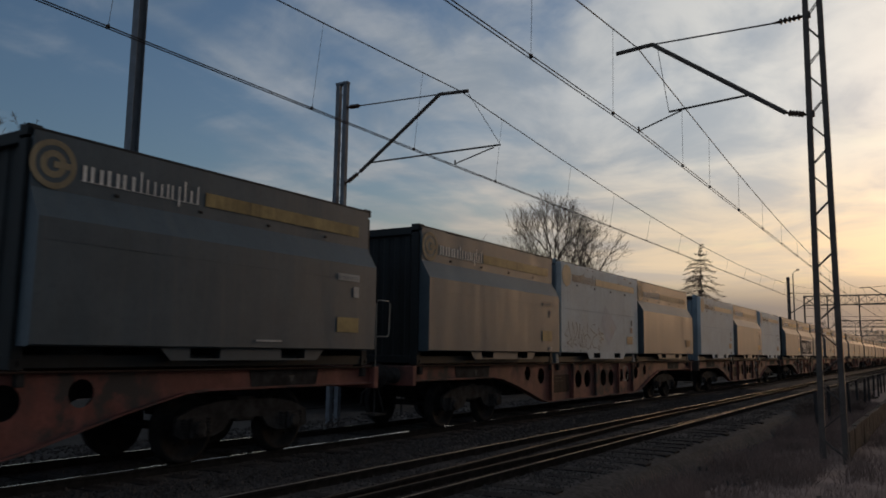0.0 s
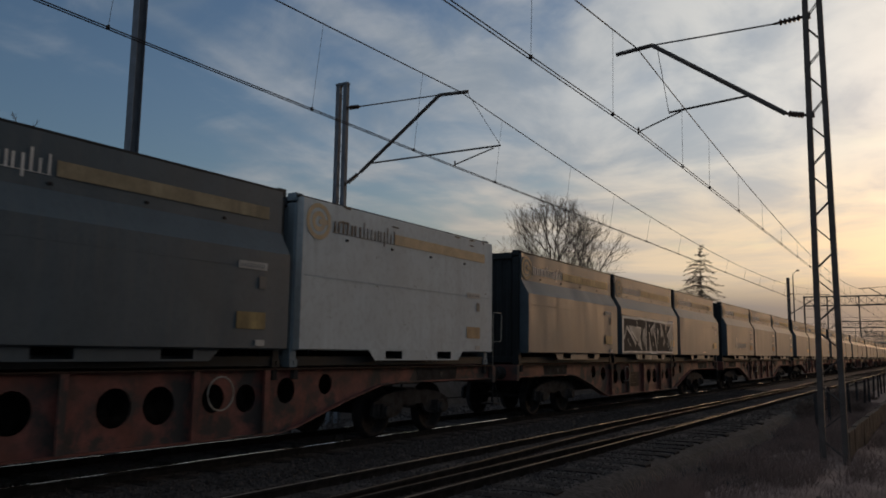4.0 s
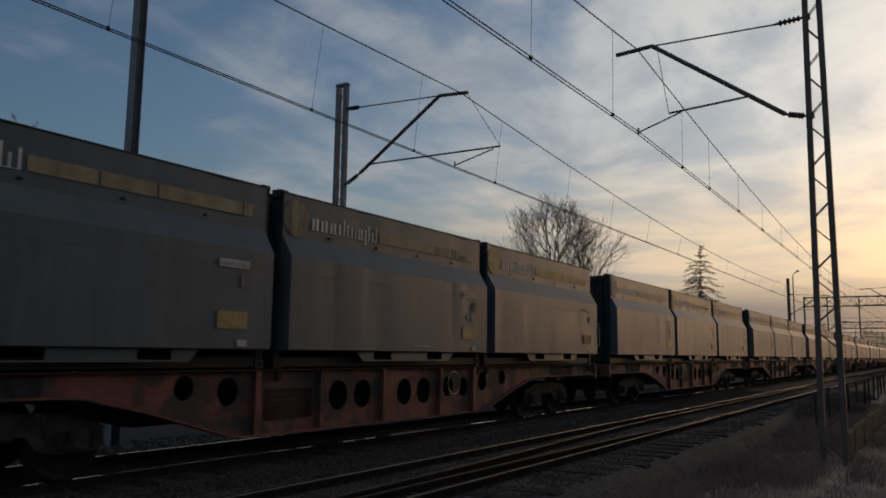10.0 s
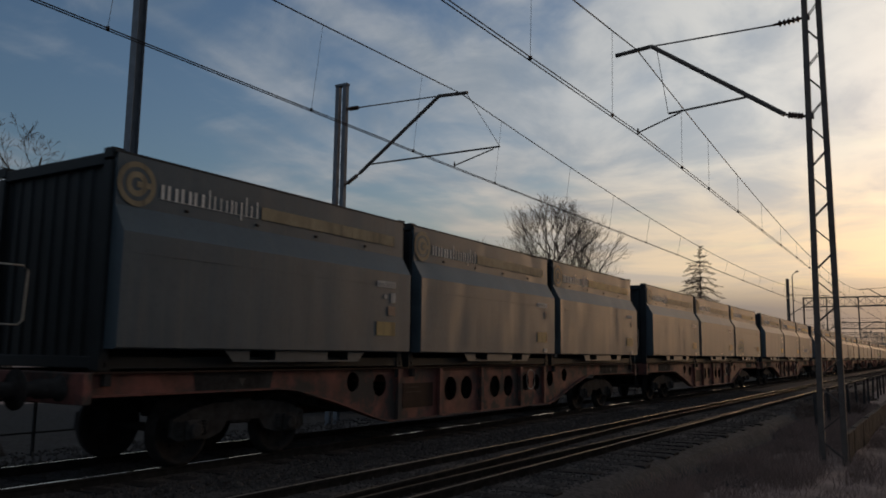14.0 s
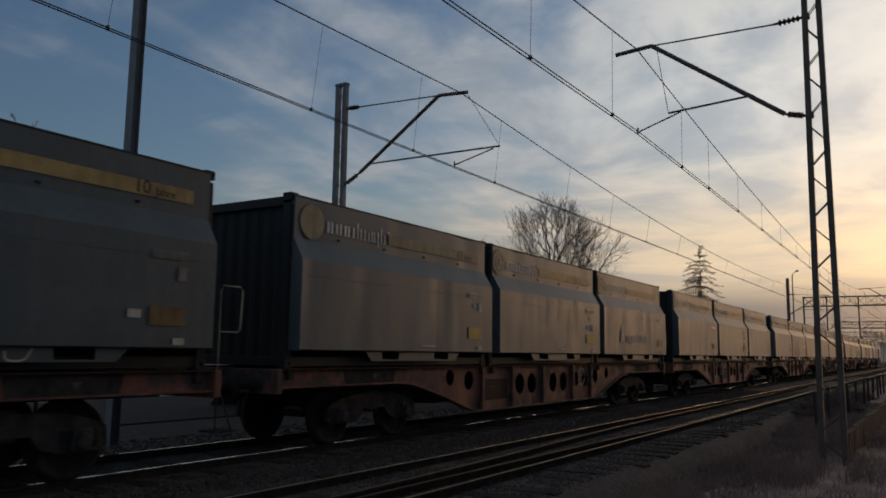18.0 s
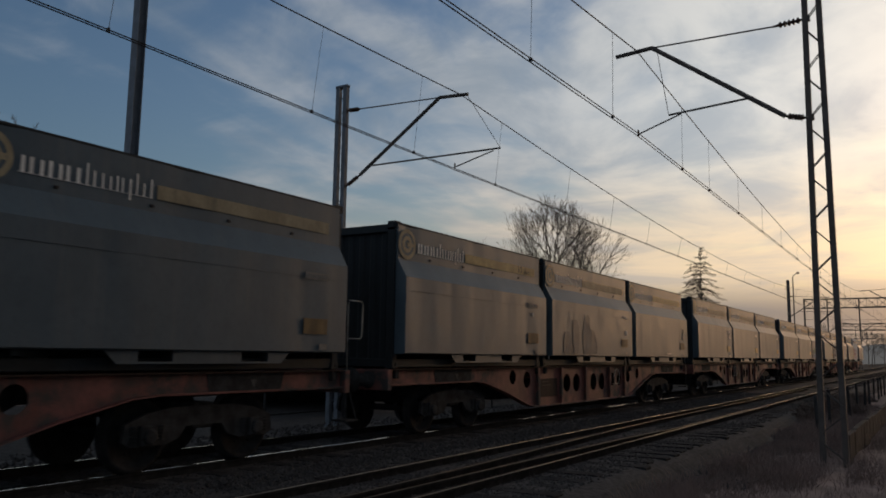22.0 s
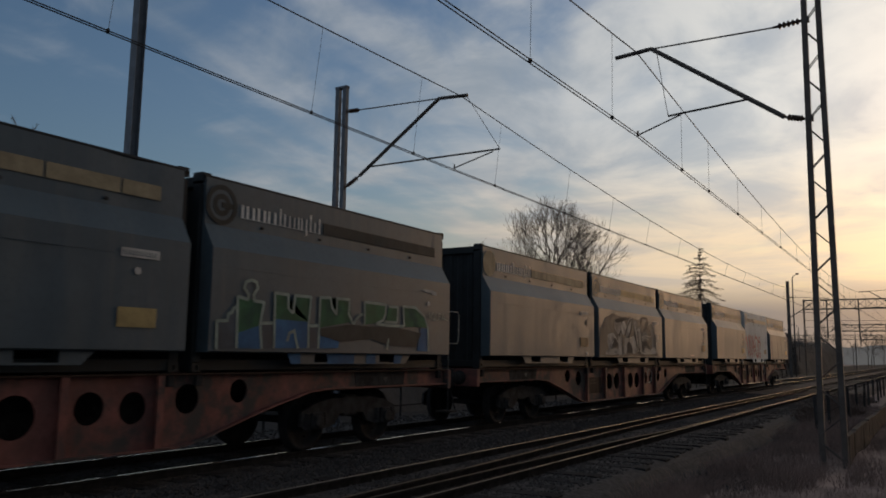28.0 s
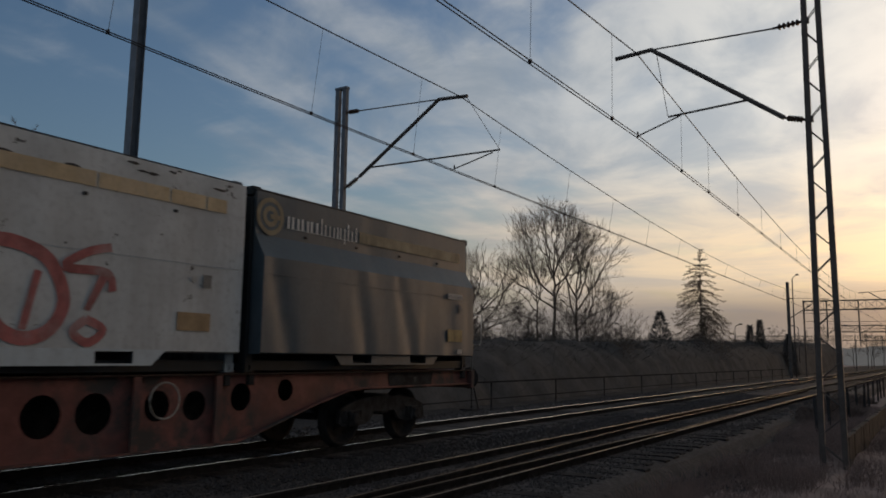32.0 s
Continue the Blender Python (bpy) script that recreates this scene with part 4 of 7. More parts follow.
def end_wall(mat):
    bm = bmesh.new()
    pts = []
    for k in range(9):
        x = -1.15 + 0.2555 * k
        pts += [(x, 0.075), (x + 0.09, 0.075), (x + 0.125, 0.103), (x + 0.215, 0.103)]
    pts.append((1.15, 0.075))
    lo, hi = ([bm.verts.new((px, py, z)) for px, py in pts] for z in (0.14, 2.5))
    for i in range(len(pts) - 1):
        bm.faces.new((lo[i], lo[i + 1], hi[i + 1], hi[i]))
    return mesh_of("end_wall", bm, mat)


def frame_post(mat):
    bm = bmesh.new()
    bevel_box(bm, 1.06, 1.22, 0.0, 0.15, 0.11, 2.48, 0.012)
    return mesh_of("corner_post", bm, mat)


def end_rail(mat, z0, z1):
    bm = bmesh.new()
    bevel_box(bm, -1.06, 1.06, 0.01, 0.13, z0, z1, 0.01)
    return mesh_of("end_rail", bm, mat)


def skirt(mat):
    """The base rail with fork pockets under the side wall."""
    bm = bmesh.new()
    hole = [[(2.22, 0.12), (2.22, 0.26), (2.72, 0.26), (2.72, 0.12)], [(3.86, 0.12), (3.86, 0.26), (4.36, 0.26), (4.36, 0.12)]]
    plate(bm, [(1.72, 0.285), (1.93, 0.095), (4.62, 0.095), (4.83, 0.285)], hole, 1.352, 1.36)
    return mesh_of("fork_pocket_skirt", bm, mat)


def base_rail(mat):
    bm = bmesh.new()
    bevel_box(bm, 1.10, 1.21, 0.15, LEN - 0.15, 0.01, 0.16, 0.01)
    return mesh_of("base_rail", bm, mat)


def fork_pocket(mat):
    """A sheet-steel tunnel, open below."""
    bm = bmesh.new()
    sec = [(-0.01, 0.10), (-0.01, 0.27), (0.51, 0.27), (0.51, 0.10), (0.50, 0.10), (0.50, 0.26), (0.0, 0.26), (0.0, 0.10)]
    a, b = ([bm.verts.new((x, y, z)) for y, z in sec] for x in (0.4, 1.352))
    for i in range(8):
        bm.faces.new((a[i], a[(i + 1) % 8], b[(i + 1) % 8], b[i]))
    return mesh_of("fork_pocket", bm, mat)


def casting(mat):
    bm = bmesh.new()
    k = bmesh.new()
    hole = circle(0, 0, 0.035, 10, 0.6)
    plate(k, [(-0.081, -0.059), (0.081, -0.059), (0.081, 0.059), (-0.081, 0.059)], [hole], 0.06, 0.085)
    merge(bm, k)
    box(bm, -0.085, 0.055, -0.081, 0.081, -0.059, 0.059)
    return mesh_of("corner_casting", bm, mat)


def top_lid(mat):
    bm = bmesh.new()
    bevel_box(bm, -1.18, 1.18, 0.1, LEN - 0.1, 2.50, 2.56, 0.015)
    for s in (-1, 1):
        bevel_box(bm, s * 1.22 - 0.035, s * 1.22 + 0.035, 0.02, LEN - 0.02, 2.565, 2.612, 0.012)
    return mesh_of("top_rim", bm, mat)


def bracket_me():
    bm = bmesh.new()
    bevel_box(bm, IN - 0.01, IN + 0.022, -0.028, 0.028, -0.018, 0.018, 0.006)
    return mesh_of("latch_bracket", bm, M["grime"])


def lip_me(mat, x):
    bm = bmesh.new()
    bevel_box(bm, x - 0.006, x + 0.002, 0.16, LEN - 0.16, 1.372, 1.380, 0.001)
    return mesh_of("hinge_strip", bm, mat)


BRACKET = bracket_me()


def make_container(body, end, panels, flat):
    c = thing("open_top_container", "container", "container", "containers on the train")
    # header, base, lid and pockets take the darker anthracite on every container
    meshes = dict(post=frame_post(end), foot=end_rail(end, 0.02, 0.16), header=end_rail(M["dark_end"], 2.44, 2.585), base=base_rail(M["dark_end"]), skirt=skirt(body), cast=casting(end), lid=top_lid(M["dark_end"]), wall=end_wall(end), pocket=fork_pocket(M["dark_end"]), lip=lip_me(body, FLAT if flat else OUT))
    half = pose(0, LEN, 0, 0, 0, 180)
    for m in (pose(0, 0, 0), half):
        p = part("side_panel", panels[0], None, c, at=m)
        part("hinge_strip", meshes["lip"], None, p)
        for y in (1.1, 2.35, 3.6, 4.85):
            part("latch_bracket", BRACKET, None, p, "small dark latch bracket", pose(FLAT - IN if flat else 0, y, 2.02))
        part("fork_pocket_skirt", meshes["skirt"], None, c, at=m)
        part("base_rail", meshes["base"], None, c, at=m)
        part("end_wall", meshes["wall"], None, c, "ribbed steel end wall", m)
        part("end_foot_rail", meshes["foot"], None, c, at=m)
        part("end_header", meshes["header"], None, c, at=m)
        for y0 in (2.22, 3.86):
            part("fork_pocket", meshes["pocket"], None, c, at=m @ pose(0, y0, 0))
    for m in (pose(0, 0, 0), Matrix.Diagonal((-1, 1, 1, 1)), half, half @ Matrix.Diagonal((-1, 1, 1, 1))):
        flip = m.determinant() < 0
        part("corner_post", meshes["post"], None, c, at=m if not flip else (pose(-2.28, 0, 0) if m[1][1] > 0 else half @ pose(-2.28, 0, 0)))
    for sx in (1, -1):
        for y in (0.081, LEN - 0.081):
            for z in (0.059, 2.575):
                part("corner_casting", meshes["cast"], None, c, at=pose(sx * 1.145, y, z, 0, 0, 0 if sx > 0 else 180))
    part("top_rim", meshes["lid"], None, c, "dark top rim and cover")
    return c


DARK_PANELS = [side_panel(M["dark"], s, 0.016 + 0.003 * s) for s in range(6)]
EVEN_PANEL = side_panel(M["dark"], 9, 0.005)
WHITE_PANELS = [side_panel(M["white"], s + 9, 0.016, flat=True) for s in range(3)]
DENTED = [side_panel(M["dark"], 31, 0.026, ((0.42, 0.13, -0.34, 0.030), (2.3, 0.18, -0.30, 0.028), (3.55, 0.14, -0.38, 0.030), (5.0, 0.22, -0.2, 0.018)))]
WARM = side_panel(M["white_warm"], 12, 0.016, flat=True)
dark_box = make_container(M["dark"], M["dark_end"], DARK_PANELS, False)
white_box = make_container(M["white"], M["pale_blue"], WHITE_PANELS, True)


def slab(bm, x, y0, y1, z0, z1, t=0.005):
    box(bm, x, x + t, y0, y1, z0, z1)


# signs of a line of writing: advance, upright bars (offset, foot, head), weight; in units of the line's height
OWNER = [(0.52, [(0.14, 0, 1)], 0.23), (1.1, [(0.10, 0, 1), (0.70, 0, 0.94)], 0.23), (1.1, [(0.10, 0, 1), (0.70, 0, 0.94)], 0.23), (1.1, [(0.06, 0, 0.96), (0.70, 0, 0.96)], 0.22),
         (0.55, [(0.20, 0, 1.4)], 0.13), (0.62, [(0.12, 0, 1)], 0.13), (0.92, [(0.06, 0, 0.96), (0.58, 0, 0.9)], 0.12), (0.42, [(0.12, 0, 1)], 0.13), (0.95, [(0.06, 0, 0.96), (0.60, -0.38, 1)], 0.13),
         (1.0, [(0.12, 0, 1.45), (0.64, 0, 0.9)], 0.13), (0.6, [(0.18, 0, 1.28)], 0.13)]
FIRM = [(1.2, [(0.08, 0, 1), (0.74, 0, 1)], 0.34), (1.2, [(0.08, 0, 1), (0.74, -0.4, 1)], 0.34), (1.2, [(0.08, 0, 1), (0.74, 0, 1)], 0.34), (1.2, [(0.08, 0, 1), (0.74, 0, 1)], 0.34),
        (0.8, [(0.20, 0, 1.3)], 0.36), (1.2, [(0.08, 0, 1), (0.74, 0, 1)], 0.34), (1.2, [(0.08, 0, 1), (0.74, 0, 1)], 0.34), (0.8, [(0.20, 0, 1.3)], 0.36)]


def word_bars(x, y, z, h, wide, mat_, parent, name, label, signs):
    """A line of writing as plain bars."""
    unit, y0 = wide / sum(g[0] for g in signs), y
    bm = bmesh.new()
    for adv, stems, w in signs:
        for o, lo, hi in stems:
            slab(bm, x, y + o * unit, y + (o + w) * unit, z + lo * h, z + hi * h)
        y += adv * unit
    slab(bm, x, y0, y - 0.25 * unit, z, z + 0.006, 0.004)
    part(name, bm, mat_, parent, label)


def disc(parent, yc, zc, r, x, mats, plain):
    bm = bmesh.new()
    if plain:
        plate(bm, circle(yc, zc, r, 28), [], x, x + 0.005)
        part("round_emblem", bm, mats[0], parent, "plain yellow disc")
        return
    plate(bm, circle(yc, zc, r, 28), [circle(yc, zc, r * 0.76, 24)], x, x + 0.005)
    plate(bm, circle(yc, zc, r * 0.56, 22), [circle(yc, zc, r * 0.30, 16)], x, x + 0.005)
    slab(bm, x, yc, yc + r * 0.72, zc - r * 0.13, zc + r * 0.13, 0.009)
    part("round_emblem", bm, mats[0], parent, "round emblem of rings")
    bm = bmesh.new()
    plate(bm, circle(yc, zc, r * 0.97, 28), [], x - 0.004, x + 0.001)
    part("emblem_ground", bm, mats[1], parent, "ochre ground of the emblem")


def ribbon(bm, pts, w, x):
    """A painted stroke along (y, z) points."""
    pts = [Vector(p) for p in pts]
    left, rightv = [], []
    for i, p in enumerate(pts):
        d = (pts[min(i + 1, len(pts) - 1)] - pts[max(i - 1, 0)]).normalized()
        wide = w if not isinstance(w, tuple) else w[0] + (w[1] - w[0]) * i / max(1, len(pts) - 1)
        nrm = Vector((-d.y, d.x)) * wide * 0.5
        lift = x + 0.003 * i / len(pts)
        left.append(bm.verts.new((lift, *(p + nrm))))
        rightv.append(bm.verts.new((lift, *(p - nrm))))
    for i in range(len(pts) - 1):
        bm.faces.new((rightv[i], rightv[i + 1], left[i + 1], left[i]))


def curve(pts, n=8):
    """A smooth run through (y, z) points."""
    out, p = [], [Vector(q) for q in pts]
    p = [p[0]] + p + [p[-1]]
    for i in range(1, len(p) - 2):
        for k in range(n):
            t = k / n
            out.append(0.5 * ((2 * p[i]) + (p[i + 1] - p[i - 1]) * t + (2 * p[i - 1] - 5 * p[i] + 4 * p[i + 1] - p[i + 2]) * t * t + (3 * p[i] - p[i - 1] - 3 * p[i + 1] + p[i + 2]) * t ** 3))
    return out + [p[-1]]


XU, XL = IN + 0.010, OUT + 0.010


# what is stuck to the end of each side: number strip, small signs, square and round stickers, yellow plate, lowest sticker, mark
STICKERS = {
    (-1, 2): "n.r.y.m", (0, 0): "d.R.y.b", (0, 1): ".oR.p.y", (0, 2): ".f.B", (1, 0): ".oR.p.y.B", (2, 1): "n.o.S.y", (2, 2): "w.r.y.m", (3, 0): "n.o.2s.f", (3, 1): "n.2S.f.b",
    (3, 2): "n.R.1s.y.B", (4, 0): "n.R.y.b", (4, 1): "n.R.1p.y.b.m", (4, 2): "t.R.f.b", (5, 0): "n.or.p.y", (5, 1): "w.oR.y.b", (5, 2): "w.r.Y.B.m", (6, 0): "n.or.p.y",
    (7, 1): "n.R.y.b.m", (7, 2): "d.R.x.f.b", (8, 0): "w.or.Y.b.m", (8, 1): "w.o.2S.Y.b.m", (8, 2): "n.o.f.B", (9, 0): "t.R.f.b", (9, 1): "d.R.2.f.b", (9, 2): "d.f.B", (10, 0): "d.o.f.B",
    (10, 1): "t.s.f.B", (10, 2): "R.S.f.B.m", (11, 0): "n.or.y.b", (12, 1): "n.o.y", (12, 2): "t.o", (13, 0): "n.R.f.b", (13, 1): "n.s.B", (13, 2): "n.R.2S.f.m", (14, 0): "d.oR.2S.y.B", (14, 1): ".oR.y"}


def stickers(p, code, xl, white):
    """The small vinyls at the end of a side, each a part; the letters of code pick them."""
    def sheet(y0, y1, z0, z1, mat_, name, label):
        bm = bmesh.new()
        slab(bm, xl, y0, y1, z0, z1)
        return part(name, bm, mat_, p, label)

    def dot(y, z, r, mat_):
        bm = bmesh.new()
        plate(bm, circle(y, z, r, 14), [], xl, xl + 0.005)
        part("sticker", bm, mat_, p, "round pale sticker")

    for k in code:
        if k in "nwd":
            sheet(4.96, 5.49, 1.345, 1.45, M["plate_vinyl"] if k == "n" else M["pale"] if k == "w" else M["worn_vinyl"], "number_strip", "pale strip with a row of dark bars")
            bm = bmesh.new()
            for q in range(11):
                slab(bm, xl + 0.004, 4.985 + 0.044 * q, 4.998 + 0.044 * q, 1.374, 1.423, 0.003)
            slab(bm, xl + 0.004, 4.985, 5.438, 1.370, 1.375, 0.003)
            part("number_row", bm, M["ink"] if k == "w" else M["dark"], p, "row of dark bars on the strip")
        elif k == "t":
            bm = bmesh.new()
            poly(bm, [(4.98, 1.43), (5.12, 1.395), (5.3, 1.39), (5.33, 1.35), (5.48, 1.36), (5.46, 1.42), (5.28, 1.445), (5.1, 1.45)], xl + 0.003)
            part("number_strip", bm, M["plate_vinyl"], p, "torn rest of a pale strip")
        elif k in "rR":
            sheet(5.35, 5.48, 1.09, 1.26, M["plate_vinyl"] if k == "r" else M["worn_vinyl"], "sticker", "upright narrow sticker")
        elif k == "o":
            dot(5.20, 1.19, 0.045, M["plate_vinyl"])
        elif k in "sSp":
            sheet(5.28, 5.48, 0.875, 1.03, M["plate_vinyl"] if k == "s" else M["worn_vinyl"] if k == "S" else M["peach_vinyl"], "sticker", "square sticker")
        elif k in "12":
            for q in range(int(k)):
                dot(5.17 - 0.13 * q, 0.955, 0.052, M["pale"])
        elif k in "yYf":
            sheet(4.96, 5.49, 0.53, 0.76, M["tan_vinyl"] if white else M["yellow"] if k == "y" else M["bright_yellow"] if k == "Y" else M["brown_vinyl"], "warning_plate", "faded brown warning plate" if k == "f" else "yellow warning plate")
        elif k in "bB":
            sheet(5.32, 5.49, 0.30, 0.385, M["pale"] if k == "b" else M["worn_vinyl"], "sticker", "small white sticker")
        elif k == "x":
            sheet(4.66, 4.84, 0.61, 0.71, M["pale"], "sticker", "small white sticker")
        elif k == "m":
            sheet(3.25, 3.75, 0.352, 0.378, M["plate_vinyl"], "pocket_mark", "narrow pale mark above the fork pocket")


def livery(c, i, j, white, plain_disc, faded, worn, slip=0.0):
    """Emblem, word, stripe and the small plates on the side that faces the empty track."""
    p = next(o for o in c.children if o.name.startswith("side_panel") and abs(o.matrix_basis.translation.y) < 1)
    rng = random.Random(100 * i + j)
    xu, xl = (FLAT + 0.006, FLAT + 0.006) if white else (XU, XL)
    stripe_m = M["spray_brown"] if (i, j) == (12, 2) else M["amber"] if white else M["yellow_faded"] if faded else M["yellow"]
    disc(p, (0.40 if white else 0.33) + slip, 2.235, 0.285 if white else 0.275, xu, (stripe_m if white or (i, j) == (12, 2) else M["yellow_faded"], M["dark"] if not white else M["white"]) if not plain_disc else (stripe_m, stripe_m), plain_disc)
    if worn < 2:
        word_bars(xu, (0.74 if white else 0.66) + slip, 2.11, 0.185, 1.74, M["letter_white"] if not white else M["ink"], p, "name_lettering", "pale bars of the owner's name" if not white else "dark bars of the owner's name", OWNER)
    if worn < 1 or faded:
        bm = bmesh.new()
        y0 = 2.42
        while y0 < 5.6:
            y1 = 5.68 if not worn else min(5.68, y0 + rng.uniform(0.5, 1.6))
            slab(bm, xu, y0, y1, 2.115, 2.295)
            y0 = y1 + (0.03 if worn else 1)
        part("stripe", bm, stripe_m, p, "long yellow stripe")
    if white:
        for k in range(16 if i == 14 else 8):
            y0, z0, w = rng.uniform(0.3, 5.7), rng.choice((2.55, 2.53, 2.50, 2.42, 2.30)), rng.uniform(0.04, 0.20)
            pts = [(y0 + w * math.cos(a) * rng.uniform(0.4, 1.0), z0 + 0.022 * math.sin(a) * rng.uniform(0.3, 1.3)) for a in np.linspace(0, 5.6, 9)]
            bm = bmesh.new()
            poly(bm, pts, xu + 0.001)
            part("paint_chip", bm, M["ink"], p, "dark chip in the white paint")
    stickers(p, STICKERS.get((i, j), "n.R.y.b"), xl, white)
    return p


def jubilee(p):
    """Readable dark words on the end of the yellow stripe."""
    for txt, y, size in (("10", 4.78, 0.24), ("Jahre", 5.09, 0.15)):
        cu = bpy.data.curves.new("stripe_words", "FONT")
        cu.body, cu.size, cu.extrude = txt, size, 0.002
        cu.materials.append(M["ink"])
        ob = new("stripe_words", cu)
        ob.parent = p
        ob.matrix_basis = Matrix(((0, 0, 1, XU + 0.008), (1, 0, 0, y), (0, 1, 0, 2.14), (0, 0, 0, 1)))
        tagged(ob, "dark words on the stripe")


def company(p, y, size):
    bm = bmesh.new()
    poly(bm, [(y, 0.62), (y + 0.30 * size, 0.62), (y + 0.15 * size, 0.62 + 0.42 * size)], XL)
    part("triangle_emblem", bm, M["pale"], p, "pale triangular emblem")
    word_bars(XL, y + 0.42 * size, 0.62, 0.16 * size, 1.5 * size, M["pale"], p, "name_lettering", "bold pale bars of a firm's name", FIRM)


def paint_fill(p, mat_, shapes, name, label, x, bend=False):
    """Flat sprayed patches inside (y, z) outlines, turned to face the empty track."""
    for k, sh in enumerate(shapes):
        area = sum(a[0] * b[1] - b[0] * a[1] for a, b in zip(sh, sh[1:] + sh[:1]))
        bm = bmesh.new()
        sh = [tuple(q) for q in curve(sh + sh[:1], 4)[:-1]] if bend else sh
        poly(bm, sh if area > 0 else sh[::-1], x + 0.0002 * k)
        part(name, bm, mat_, p, label)


def paint_lines(p, mat_, strokes, w, name, label, x, bend=False):
    """Sprayed strokes; strokes are point lists, or (points, width) pairs where w is None."""
    for k, st in enumerate(strokes):
        pts, wide = (st, w) if w is not None else st
        if bend and len(pts) > 2:
            line = curve(pts, 6)
        else:
            line = []
            for a, b in zip(pts, pts[1:]):
                line += [(a[0] + (b[0] - a[0]) * f, a[1] + (b[1] - a[1]) * f) for f in (0.0, 0.06, 0.5, 0.94)]
            line.append(pts[-1])
        bm = bmesh.new()
        ribbon(bm, line, wide, x + 0.0005 * (k % 5))
        part(name, bm, mat_, p, label)


XS, XF = 1.366, FLAT + 0.006     # just proud of the fork pocket skirt, of the flat white side

BLOCK_LINES = [([(0.08, 1.36), (0.63, 1.36), (1.21, 1.35), (1.77, 1.38), (2.16, 1.35), (2.39, 1.36), (3.19, 1.35), (3.98, 1.35), (4.47, 1.33), (5.22, 1.35)], 0.075),
    ([(0.07, 0.31), (0.71, 0.33), (1.84, 0.33), (3.25, 0.33), (4.03, 0.34), (5.26, 0.33)], 0.05),
    ([(0.14, 1.38), (0.14, 1.04), (0.14, 0.74), (0.11, 0.33)], 0.13),
    ([(5.25, 1.35), (5.28, 0.88), (5.25, 0.33)], 0.05),
    ([(0.47, 1.08), (0.84, 0.88), (1.31, 0.55)], 0.11),
    ([(0.23, 0.72), (0.37, 0.88), (0.47, 1.08)], 0.06),
    ([(0.7, 1.11), (0.94, 0.93), (1.37, 0.7)], 0.05),
    ([(1.43, 1.33), (1.43, 1.09), (1.79, 1.07)], 0.05),
    ([(1.83, 1.07), (1.67, 0.77), (1.88, 0.37)], 0.055)]
BLOCK_LINES_B = [([(2.34, 1.39), (2.3, 0.8), (2.3, 0.36)], 0.075),
    ([(2.69, 1.21), (2.65, 1.14)], 0.05),
    ([(2.62, 0.99), (2.73, 0.61), (2.89, 0.35)], 0.045),
    ([(3.1, 1), (3.28, 0.74), (3.46, 0.34)], 0.05),
    ([(3, 0.65), (3.08, 0.51)], 0.04),
    ([(3.26, 1.34), (3.23, 0.94), (3.36, 0.59)], 0.05),
    ([(3.53, 1.13), (3.56, 0.6)], 0.05),
    ([(3.63, 1.12), (3.61, 0.84)], 0.03),
    ([(3.88, 1.32), (3.93, 0.85)], 0.04),
    ([(4.84, 0.82), (4.67, 0.6), (4.92, 0.39), (5.18, 0.61), (5.01, 0.8), (4.84, 0.53)], 0.04),
    ([(0.55, 0.71), (0.8, 0.5)], 0.03),
    ([(2.8, 1.04), (3.19, 1.24)], 0.05),
    ([(4.63, 0.89), (5.18, 1.28)], 0.05),
    ([(2.69, 0.35), (2.89, 0.3), (3.47, 0.31)], 0.06)]
BLOCK_WASH = [[(0.15, 1.25), (0.27, 0.81), (0.23, 0.72), (0.13, 0.75), (0.12, 1.09)],
    [(0.72, 1.1), (1, 1.12), (1.79, 1.07), (1.68, 0.91), (1.57, 0.63), (1.37, 0.67), (1.02, 0.92)],
    [(1.67, 0.77), (1.52, 0.56), (1.86, 0.37), (1.83, 0.54)],
    [(2.13, 1.08), (2.22, 1.1), (2.26, 0.59), (2.16, 0.48), (1.91, 0.75), (2.01, 0.96)],
    [(2.65, 0.79), (2.89, 0.35), (2.65, 0.35)],
    [(2.75, 1.02), (2.94, 1.15), (3.19, 1.26), (3.16, 1.01), (2.91, 0.84)],
    [(3.89, 1.3), (4.04, 1.24), (4.38, 0.67), (4.14, 0.51), (4.25, 0.83), (3.96, 0.86)],
    [(4.39, 1.32), (4.63, 1.33), (4.5, 0.93)],
    [(4.6, 0.89), (5.18, 1.28), (5.22, 0.35), (4.79, 0.77)]]
BLOCK_SKIRT = [[(1.52, 0.27), (1.91, 0.27), (1.92, 0.11), (1.7, 0.11)],
    [(2.47, 0.28), (3.22, 0.28), (3.15, 0.09), (2.51, 0.09)],
    [(4.24, 0.29), (4.57, 0.29), (4.52, 0.1), (4.27, 0.1)]]
